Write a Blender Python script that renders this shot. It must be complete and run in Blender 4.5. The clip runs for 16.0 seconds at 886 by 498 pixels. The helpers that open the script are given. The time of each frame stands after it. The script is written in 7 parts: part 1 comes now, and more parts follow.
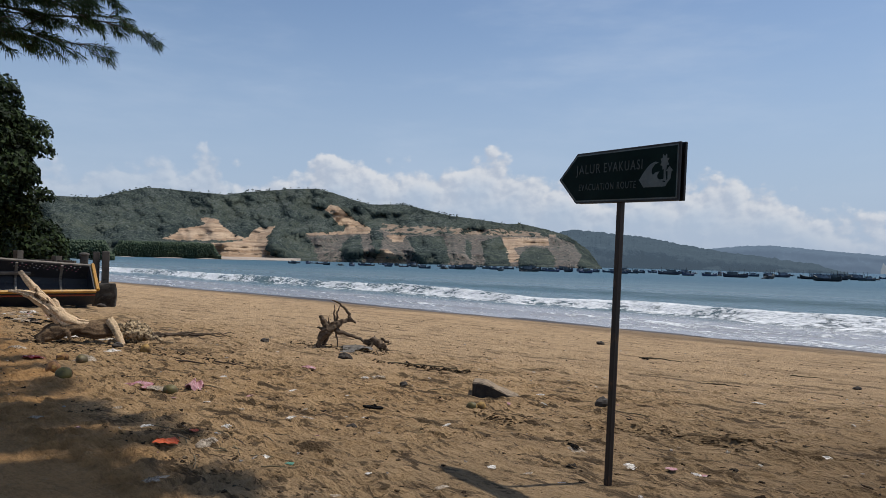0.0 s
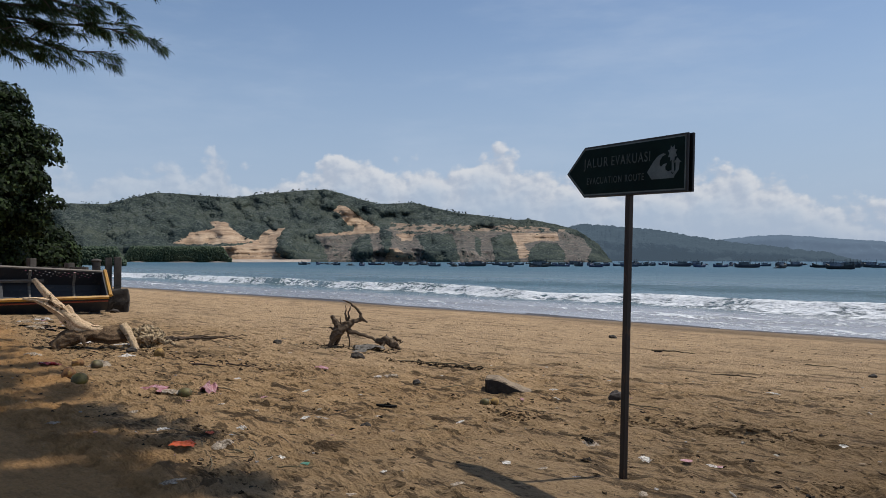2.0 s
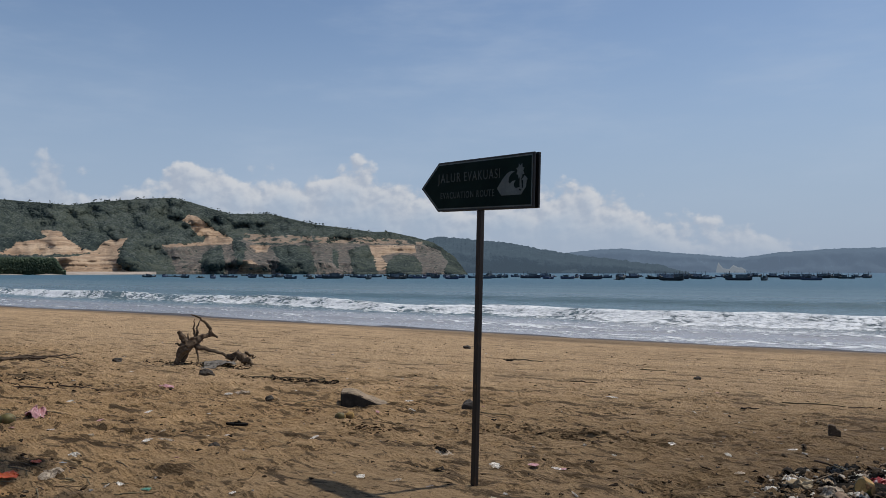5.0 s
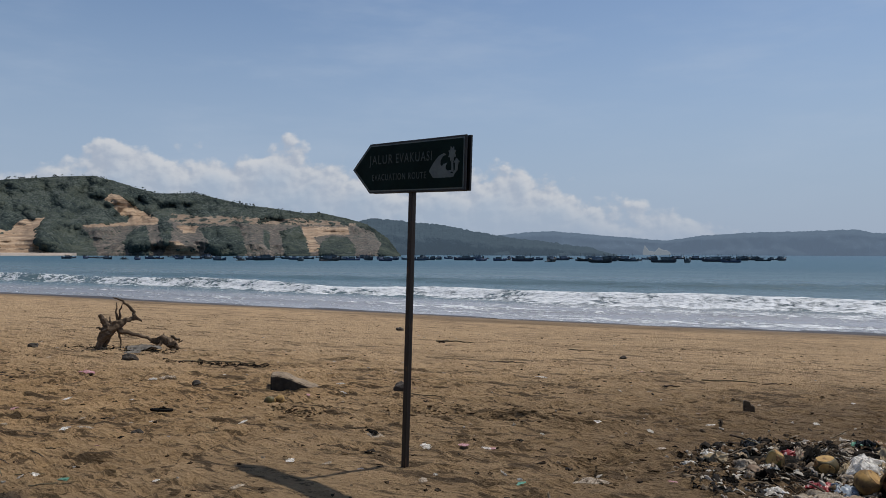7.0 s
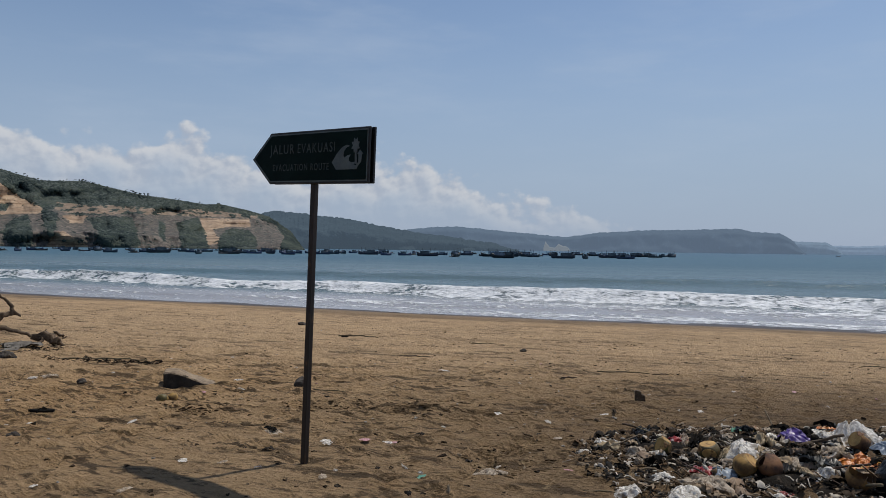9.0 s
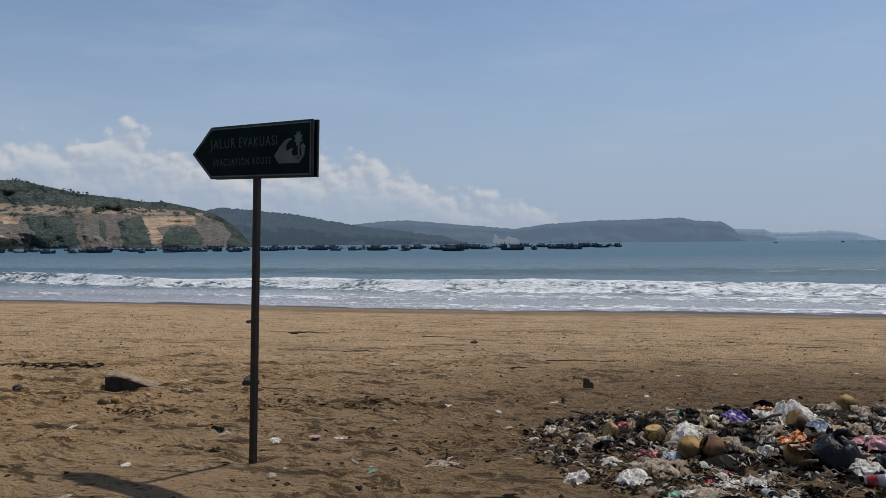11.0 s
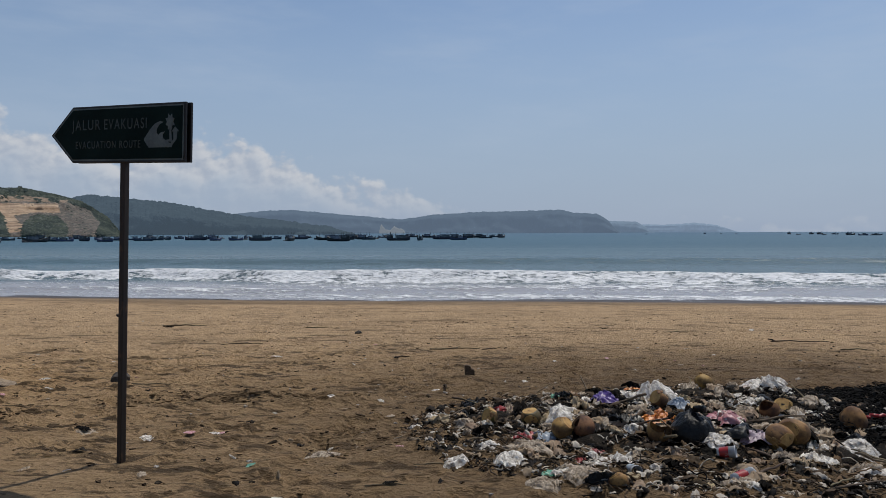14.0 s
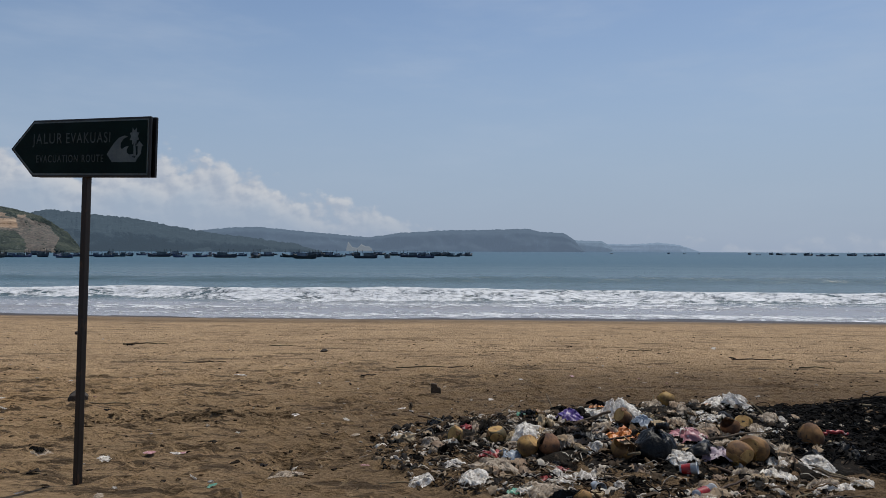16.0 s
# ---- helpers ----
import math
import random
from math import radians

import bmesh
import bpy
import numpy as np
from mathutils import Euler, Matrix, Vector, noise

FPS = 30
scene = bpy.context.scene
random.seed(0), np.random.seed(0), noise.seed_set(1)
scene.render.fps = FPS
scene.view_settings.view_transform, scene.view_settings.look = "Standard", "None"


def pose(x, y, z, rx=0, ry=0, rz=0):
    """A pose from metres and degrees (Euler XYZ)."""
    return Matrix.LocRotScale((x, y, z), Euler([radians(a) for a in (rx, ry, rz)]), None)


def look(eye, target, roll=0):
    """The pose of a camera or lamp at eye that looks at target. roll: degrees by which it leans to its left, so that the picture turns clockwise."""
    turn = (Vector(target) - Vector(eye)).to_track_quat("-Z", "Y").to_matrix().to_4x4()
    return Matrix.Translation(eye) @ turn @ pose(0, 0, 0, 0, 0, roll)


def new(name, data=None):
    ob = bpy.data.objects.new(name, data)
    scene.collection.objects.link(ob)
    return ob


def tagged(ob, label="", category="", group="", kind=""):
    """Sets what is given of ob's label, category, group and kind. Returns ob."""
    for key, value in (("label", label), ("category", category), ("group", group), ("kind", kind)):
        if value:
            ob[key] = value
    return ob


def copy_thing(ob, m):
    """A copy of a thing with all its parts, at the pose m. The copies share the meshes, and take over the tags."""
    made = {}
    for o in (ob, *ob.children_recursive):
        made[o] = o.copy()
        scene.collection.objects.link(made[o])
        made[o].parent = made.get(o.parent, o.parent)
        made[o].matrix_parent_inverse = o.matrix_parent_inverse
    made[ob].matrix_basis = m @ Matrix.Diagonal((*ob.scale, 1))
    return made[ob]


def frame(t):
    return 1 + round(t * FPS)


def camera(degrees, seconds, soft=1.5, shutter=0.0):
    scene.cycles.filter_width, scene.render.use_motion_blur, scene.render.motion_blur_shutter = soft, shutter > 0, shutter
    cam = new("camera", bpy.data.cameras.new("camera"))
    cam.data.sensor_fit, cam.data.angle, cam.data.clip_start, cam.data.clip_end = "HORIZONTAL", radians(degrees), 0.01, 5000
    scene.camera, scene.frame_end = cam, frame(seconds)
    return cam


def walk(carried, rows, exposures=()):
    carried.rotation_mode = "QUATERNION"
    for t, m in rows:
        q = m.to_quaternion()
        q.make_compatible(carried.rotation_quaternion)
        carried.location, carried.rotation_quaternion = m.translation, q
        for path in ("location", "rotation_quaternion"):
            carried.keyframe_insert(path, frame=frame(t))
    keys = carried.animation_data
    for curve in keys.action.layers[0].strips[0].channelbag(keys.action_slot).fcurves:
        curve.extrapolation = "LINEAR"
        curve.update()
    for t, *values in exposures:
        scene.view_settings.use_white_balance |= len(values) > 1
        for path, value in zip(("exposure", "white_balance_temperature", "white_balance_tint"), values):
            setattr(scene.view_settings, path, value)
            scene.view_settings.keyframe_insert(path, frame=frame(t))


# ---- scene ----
# ---- camera: a person standing under the trees, turning from the hills to the open sea ----
cam = camera(63.38, 16.0, 0.5)
EYE = 1.55
ROWS = [
    (0.0, -0.001, -0.001, -0.001, 43.375, 1.013, -1.49),
    (0.5, 0.009, -0.012, 0.003, 43.734, 1.366, -0.96),
    (1.0, 0.013, -0.02, 0.0, 45.06, 2.514, -0.975),
    (1.5, 0.012, -0.017, -0.004, 46.284, 2.18, -0.383),
    (2.0, 0.005, -0.006, -0.003, 44.157, 0.812, -0.067),
    (2.5, 0.007, 0.002, -0.002, 40.85, 1.033, -0.461),
    (3.0, -0.009, 0.02, 0.0, 38.843, 1.599, -0.365),
    (3.5, 0.023, -0.005, 0.003, 37.006, 2.382, -0.141),
    (4.0, 0.031, -0.013, 0.001, 34.993, 2.318, -0.337),
    (6.5, 0.041, 0.002, 0.005, 29.639, 0.934, 0.224),
    (7.0, 0.041, 0.01, 0.006, 27.549, 0.363, -0.199),
    (7.5, 0.043, 0.02, 0.005, 26.241, 0.158, -0.143),
    (8.0, 0.041, 0.035, 0.006, 24.017, -0.092, -0.23),
    (8.5, 0.044, 0.041, 0.0, 21.273, -0.032, -0.881),
    (9.0, 0.043, 0.039, -0.001, 19.969, -0.019, -0.764),
    (11.5, 0.067, 0.065, -0.012, 14.108, -0.568, 0.525),
    (12.0, 0.07, 0.062, -0.014, 12.087, -0.381, 0.497),
    (12.5, 0.074, 0.057, -0.012, 11.526, -0.2, 0.389),
    (13.0, 0.084, 0.048, -0.015, 10.156, -0.679, 0.789),
    (13.5, 0.092, 0.052, -0.014, 8.265, -0.926, 0.413),
    (14.0, 0.095, 0.061, -0.018, 6.928, -1.319, 0.161),
    (14.5, 0.096, 0.057, -0.02, 6.524, -1.274, 0.109),
    (15.0, 0.101, 0.044, -0.024, 6.227, -2.072, 0.324),
    (15.5, 0.097, 0.069, -0.018, 4.88, -1.238, 0.122),
    (16.0, 0.101, 0.046, -0.021, 4.331, 0.139, -0.23),
]
EXPOSURES = [(0.0, 0.12), (4.0, -0.04), (9.0, -0.11), (16.0, -0.14)]
walk(cam, [(t, pose(x, y, EYE + z, 90 + pitch, roll, yaw)) for t, x, y, z, yaw, pitch, roll in ROWS], EXPOSURES)

# ---- sun and sky ----
SUN_EL, SUN_AZ = radians(67), math.atan2(0.47, 0.75)   # azimuth from +y towards +x
sun_data = bpy.data.lights.new("sun", "SUN")
sun_data.energy, sun_data.angle, sun_data.color = 3.2, radians(0.6), (1.0, 0.95, 0.86)
sun_to = Vector((math.sin(SUN_AZ) * math.cos(SUN_EL), math.cos(SUN_AZ) * math.cos(SUN_EL), math.sin(SUN_EL)))
sun = new("sun", sun_data)
sun.matrix_world = look(sun_to * 100, (0, 0, 0))


class Nodes:
    """Short hand for building a node tree."""

    def __init__(self, tree):
        self.t = tree
        tree.nodes.clear()

    def n(self, kind, ins=None, **props):
        nd = self.t.nodes.new(kind)
        for k, v in props.items():
            setattr(nd, k, v)
        for k, v in (ins or {}).items():
            if isinstance(v, bpy.types.NodeSocket):
                self.t.links.new(v, nd.inputs[k])
            else:
                nd.inputs[k].default_value = v
        return nd

    def math(self, op, a, b=0.0, c=0.0, clamp=False):
        return self.n("ShaderNodeMath", {0: a, 1: b, 2: c}, operation=op, use_clamp=clamp).outputs[0]

    def noise(self, vec, scale, detail=4.0, rough=0.55, dist=0.0):
        return self.n("ShaderNodeTexNoise", {"Vector": vec, "Scale": scale, "Detail": detail, "Roughness": rough, "Distortion": dist}).outputs["Fac"]

    def ramp(self, fac, stops, interp="LINEAR"):
        nd = self.n("ShaderNodeValToRGB", {"Fac": fac})
        cr = nd.color_ramp
        cr.interpolation = interp
        while len(cr.elements) < len(stops):
            cr.elements.new(0.5)
        for e, (p, c) in zip(cr.elements, stops):
            e.position = p
            e.color = (*c, 1) if isinstance(c, tuple) else (c, c, c, 1)
        return nd.outputs["Color"]

    def smooth(self, x, lo, hi, a=0.0, b=1.0):
        return self.n("ShaderNodeMapRange", {"Value": x, "From Min": lo, "From Max": hi, "To Min": a, "To Max": b}, interpolation_type="SMOOTHSTEP").outputs[0]

    def mix(self, fac, a, b, blend="MIX"):
        return self.n("ShaderNodeMix", {0: fac, 6: a, 7: b}, data_type="RGBA", blend_type=blend).outputs[2]

    def mapping(self, vec, scale):
        return self.n("ShaderNodeMapping", {"Vector": vec, "Scale": scale}).outputs[0]


def rgb(c):
    return (*c, 1.0)


world = bpy.data.worlds.new("sky")
scene.world = world
world.use_nodes = True
W = Nodes(world.node_tree)
sky = W.n("ShaderNodeTexSky", sky_type="NISHITA", sun_disc=False, sun_elevation=SUN_EL, sun_rotation=SUN_AZ, altitude=0.0, air_density=1.0, dust_density=0.8, ozone_density=2.5)
SKY_STRENGTH = 0.105
way = W.n("ShaderNodeTexCoord").outputs["Generated"]
sep = W.n("ShaderNodeSeparateXYZ", {0: way})
az = W.math("MULTIPLY", W.math("ARCTAN2", W.math("MULTIPLY", sep.outputs[0], -1.0), sep.outputs[1]), 57.2958)
el = W.math("MULTIPLY", W.math("ARCSINE", sep.outputs[2]), 57.2958)
# cumulus bank low over the bay: top edge in degrees by azimuth (left to right is high to low)
TOPS = [(-180, 3.0), (-20, 1.0), (-3, 0.5), (1, 0.8), (2.1, 3.5), (3.2, 1.0), (6, 2.2), (7.5, 3.8), (9, 3.6), (10.6, 5.1), (13, 4.6), (15.5, 5.0), (18.3, 6.6), (22, 8.0),
        (25, 7.6), (30, 7.4), (36.5, 8.2), (40.3, 9.9), (43, 8.2), (45.6, 9.2), (48, 8.2), (50, 8.5), (53.6, 8.8), (56, 6.8), (59, 7.0), (60.6, 7.2), (62.1, 10.2), (63.6, 7.2), (66, 7.6), (70, 6.8), (80, 6.0), (180, 3.0)]
top = W.math("MULTIPLY", W.ramp(W.math("DIVIDE", W.math("ADD", az, 180.0), 360.0), [((a + 180) / 360, h / 12) for a, h in TOPS]), 12.0)
cv = W.n("ShaderNodeCombineXYZ", {0: az, 1: W.math("MULTIPLY", el, 1.25), 2: 0.0}).outputs[0]


def billows(v):
    """Heaped cloud: broad swells, round heads, small puffs on them."""
    swell = W.math("MULTIPLY", W.math("SUBTRACT", W.noise(v, 0.34, 3.0, 0.5), 0.5), 3.4)
    bent = W.n("ShaderNodeVectorMath", {0: v, 1: W.n("ShaderNodeTexNoise", {"Vector": v, "Scale": 0.8, "Detail": 4.0}).outputs["Color"]}, operation="ADD").outputs[0]
    total = swell
    for scale, amount in ((0.34, 3.0), (0.85, 1.15), (2.0, 0.35)):
        d = W.n("ShaderNodeTexVoronoi", {"Vector": bent, "Scale": scale, "Smoothness": 0.25}, feature="SMOOTH_F1").outputs["Distance"]
        total = W.math("ADD", total, W.math("MULTIPLY", W.math("SUBTRACT", 0.42, d), amount))
    return W.math("ADD", total, W.math("MULTIPLY", W.math("SUBTRACT", W.noise(v, 3.0, 5.0, 0.6), 0.5), 0.7))


lump = billows(cv)
lump_sunward = billows(W.n("ShaderNodeVectorMath", {0: cv, 1: (-0.30, 0.42, 0.0)}, operation="ADD").outputs[0])
inside = W.math("ADD", W.math("SUBTRACT", W.math("SUBTRACT", top, 0.35), el), lump)
cover = W.smooth(inside, -0.1, 1.0)
cover = W.math("MULTIPLY", cover, W.math("MULTIPLY", W.smooth(el, 0.4, 5.0, 0.20, 0.95), W.smooth(az, 68.0, 53.0, 0.40, 1.0)))
cover = W.math("MULTIPLY", cover, W.smooth(inside, 5.0, 1.0, 0.30, 0.92))
lit = W.smooth(W.math("SUBTRACT", W.math("SUBTRACT", lump, lump_sunward), W.math("MULTIPLY", inside, 0.07)), -1.0, 0.85)
cloud_col = W.mix(lit, rgb((3.9, 4.4, 5.3)), rgb((6.1, 6.25, 6.55)))
# thin high veil
veil = W.math("MULTIPLY", W.smooth(W.noise(W.mapping(cv, (0.05, 0.16, 1.0)), 1.0, 5.0, 0.6), 0.42, 0.75), W.smooth(el, 2.0, 12.0, 0.10, 0.28))
base_sky = W.mix(W.smooth(el, 22.0, 0.5, 0.0, 0.88), sky.outputs[0], rgb((3.22, 4.06, 5.50)))
base_sky = W.mix(veil, base_sky, rgb((4.6, 5.4, 6.6)))
bg = W.n("ShaderNodeBackground", {"Color": W.mix(cover, base_sky, cloud_col), "Strength": SKY_STRENGTH})
out = W.n("ShaderNodeOutputWorld", {"Surface": bg.outputs[0]})


# ---- materials ----
def material(name):
    m = bpy.data.materials.new(name)
    m.use_nodes = True
    return m, Nodes(m.node_tree)


def finish(N, col, rough, bump=None, strength=0.3, dist=0.02, **extra):
    ins = {"Base Color": col, "Roughness": rough}
    if bump is not None:
        ins["Normal"] = N.n("ShaderNodeBump", {"Height": bump, "Strength": strength, "Distance": dist}).outputs[0]
    ins.update(extra)
    p = N.n("ShaderNodeBsdfPrincipled", ins)
    N.n("ShaderNodeOutputMaterial", {"Surface": p.outputs[0]})
    return p


def worn(name, a, b, c=None, scale=6.0, fine=60.0, rough=0.75, bump=0.3, dist=0.01, metal=0.0, vary=0.0, stretch=(1, 1, 1), **extra):
    """Two-scale worn surface: a to b in broad patches, flecks of c, fine grain; vary shifts the value from object to object."""
    m, N = material(name)
    co = N.mapping(N.n("ShaderNodeTexCoord").outputs["Object"], stretch)
    broad, grain = N.noise(co, scale, 5.0, 0.6), N.noise(co, fine, 3.0, 0.6)
    col = N.mix(N.smooth(broad, 0.35, 0.65), rgb(a), rgb(b))
    if c:
        col = N.mix(N.smooth(N.noise(co, scale * 2.7, 4.0, 0.65), 0.56, 0.68), col, rgb(c))
    col = N.mix(0.35, col, N.ramp(grain, [(0.3, 0.35), (0.7, 1.0)]), "MULTIPLY")
    if vary:
        rnd = N.n("ShaderNodeObjectInfo").outputs["Random"]
        col = N.n("ShaderNodeHueSaturation", {"Color": col, "Hue": N.smooth(rnd, 0, 1, 0.5 - vary * 0.06, 0.5 + vary * 0.06), "Value": N.smooth(rnd, 0, 1, 1 - vary, 1 + vary)}).outputs[0]
    finish(N, col, N.smooth(broad, 0.2, 0.8, max(rough - 0.12, 0.05), min(rough + 0.1, 1.0)), N.math("ADD", broad, N.math("MULTIPLY", grain, 0.4)), bump, dist, Metallic=metal, **extra)
    return m


def scraps(name, cols, rough=0.6):
    """Many small loose bits in one mesh: colour by island."""
    m, N = material(name)
    rnd = N.n("ShaderNodeNewGeometry").outputs["Random Per Island"]
    col = N.ramp(rnd, [(i / len(cols), c) for i, c in enumerate(cols)], "CONSTANT")
    co = N.n("ShaderNodeTexCoord").outputs["Object"]
    grain = N.noise(co, 40.0, 3.0)
    col = N.mix(0.4, col, N.ramp(grain, [(0.3, 0.3), (0.7, 1.0)]), "MULTIPLY")
    finish(N, col, rough, grain, 0.3, 0.01, **{"Specular IOR Level": 0.06})
    return m


def foliage(name, a, b, c, rough=0.55, thin=0.25):
    m, N = material(name)
    rnd = N.n("ShaderNodeNewGeometry").outputs["Random Per Island"]
    co = N.n("ShaderNodeTexCoord").outputs["Object"]
    col = N.ramp(rnd, [(0.0, a), (0.45, b), (0.9, c)])
    col = N.mix(0.3, col, N.ramp(N.noise(co, 3.0, 4.0), [(0.3, 0.4), (0.7, 1.0)]), "MULTIPLY")
    p = finish(N, col, rough, **{"Specular IOR Level": 0.22})
    if thin:
        tr = N.n("ShaderNodeBsdfTranslucent", {"Color": col})
        mx = N.n("ShaderNodeMixShader", {0: thin, 1: p.outputs[0], 2: tr.outputs[0]})
        N.n("ShaderNodeOutputMaterial", {"Surface": mx.outputs[0]}).is_active_output = True
    return m


def sand_material():
    m, N = material("sand")
    co = N.n("ShaderNodeTexCoord").outputs["Object"]
    s = N.n("ShaderNodeSeparateXYZ", {0: co})
    y = s.outputs[1]
    patch, mid, grain, fine = N.noise(co, 0.22, 5.0, 0.6), N.noise(co, 1.9, 6.0, 0.65), N.noise(co, 24.0, 5.0, 0.7), N.noise(co, 170.0, 3.0, 0.7)
    yn = N.math("ADD", y, N.math("MULTIPLY", N.math("SUBTRACT", patch, 0.5), 9.0))
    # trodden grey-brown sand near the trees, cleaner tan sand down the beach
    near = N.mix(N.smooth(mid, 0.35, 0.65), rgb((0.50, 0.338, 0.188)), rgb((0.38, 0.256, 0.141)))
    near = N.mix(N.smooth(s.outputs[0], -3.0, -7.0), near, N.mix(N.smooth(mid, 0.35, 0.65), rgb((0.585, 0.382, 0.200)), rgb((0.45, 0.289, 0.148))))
    far = N.mix(N.smooth(mid, 0.35, 0.7), rgb((0.65, 0.448, 0.262)), rgb((0.535, 0.367, 0.212)))
    trod = N.smooth(N.math("SUBTRACT", yn, N.smooth(s.outputs[0], -10.0, -2.0, 0.0, 3.2)), 12.0, 4.2)
    col = N.mix(trod, far, near)
    # smooth earth at the top of the beach, tinted for the trees' warm shade
    earth_tint = N.smooth(N.math("ADD", N.math("ADD", y, N.math("MULTIPLY", s.outputs[0], 0.18)), N.math("MULTIPLY", N.math("SUBTRACT", patch, 0.5), 1.2)), 1.85, 1.25)
    col = N.mix(earth_tint, col, N.mix(mid, rgb((0.60, 0.345, 0.150)), rgb((0.48, 0.270, 0.114))))
    # old tide marks, strands of dark mineral sand running along the shore
    streak = N.noise(N.mapping(co, (0.12, 1.3, 1.0)), 1.0, 5.0, 0.65, 0.3)
    col = N.mix(N.math("MULTIPLY", N.smooth(streak, 0.55, 0.72), N.smooth(yn, 9.0, 15.0, 0.0, 0.7)), col, rgb((0.17, 0.112, 0.062)))
    # dark flecks: shade of small lumps put into the colour, with damp sand
    crumb = N.noise(N.mapping(co, (0.40, 1.0, 1.0)), 8.0, 6.0, 0.68, 0.5)
    crumb2 = N.noise(N.mapping(co, (0.45, 1.0, 1.0)), 21.0, 5.0, 0.68, 0.4)
    clump = N.math("MULTIPLY", N.math("SUBTRACT", N.noise(co, 0.7, 4.0, 0.6), 0.5), 0.30)
    damp_shade = N.math("MAXIMUM", N.smooth(N.math("ADD", crumb, clump), 0.535, 0.595), N.math("MULTIPLY", N.smooth(N.math("ADD", crumb2, clump), 0.56, 0.62), 0.7))
    damp_shade = N.math("MULTIPLY", damp_shade, N.math("ADD", N.math("MULTIPLY", trod, 0.48), 0.28))
    dashes = N.noise(N.mapping(co, (0.26, 1.0, 1.0)), 3.4, 6.0, 0.66, 0.5)
    dash = N.math("MULTIPLY", N.smooth(N.math("ADD", dashes, N.math("MULTIPLY", clump, 0.6)), 0.555, 0.61), N.math("ADD", 0.62, N.math("MULTIPLY", trod, 0.26)))
    damp_shade = N.math("MAXIMUM", damp_shade, dash)
    damp_shade = N.math("MULTIPLY", damp_shade, N.math("SUBTRACT", 1.0, N.math("MULTIPLY", earth_tint, 0.75)))
    col = N.mix(damp_shade, col, rgb((0.062, 0.042, 0.025)))
    # soil and ash trodden out round the rubbish heap
    hd = N.n("ShaderNodeVectorMath", {0: co, 1: (2.9, 6.9, 0.0)}, operation="DISTANCE").outputs["Value"]
    col = N.mix(N.smooth(N.math("ADD", hd, N.math("MULTIPLY", N.math("SUBTRACT", mid, 0.5), 2.5)), 7.0, 2.2, 0.0, 0.72), col, rgb((0.130, 0.086, 0.050)))
    light = N.math("MULTIPLY", N.smooth(N.noise(co, 5.0, 5.0, 0.7), 0.58, 0.72), 0.5)
    col = N.mix(light, col, rgb((0.58, 0.42, 0.235)))
    col = N.mix(0.5, col, N.ramp(grain, [(0.3, 0.40), (0.52, 0.86), (0.7, 1.0)]), "MULTIPLY")
    col = N.mix(0.3, col, N.ramp(fine, [(0.3, 0.4), (0.65, 1.0)]), "MULTIPLY")
    wet = N.smooth(N.math("ADD", y, N.math("MULTIPLY", N.math("SUBTRACT", N.noise(N.mapping(co, (0.25, 1.0, 1.0)), 0.5, 4.0), 0.5), 5.0)), 23.6, 26.0)
    col = N.mix(wet, col, N.mix(0.70, col, rgb((0.105, 0.075, 0.050))))
    col = N.mix(N.smooth(N.math("ADD", y, N.math("MULTIPLY", patch, 1.2)), 27.2, 28.3), col, rgb((0.055, 0.043, 0.036)))
    rough = N.math("SUBTRACT", 0.93, N.math("MULTIPLY", N.smooth(y, 25.6, 28.2), 0.5))
    h = N.math("ADD", N.math("MULTIPLY", grain, 0.45), N.math("ADD", N.math("ADD", N.math("ADD", N.math("MULTIPLY", crumb, 1.5), N.math("MULTIPLY", dashes, -1.6)), N.math("MULTIPLY", crumb2, 0.6)), N.math("MULTIPLY", fine, 0.14)))
    finish(N, col, rough, h, N.smooth(y, 24.0, 28.2, 1.0, 0.15), 0.085, **{"Specular IOR Level": 0.12})
    return m


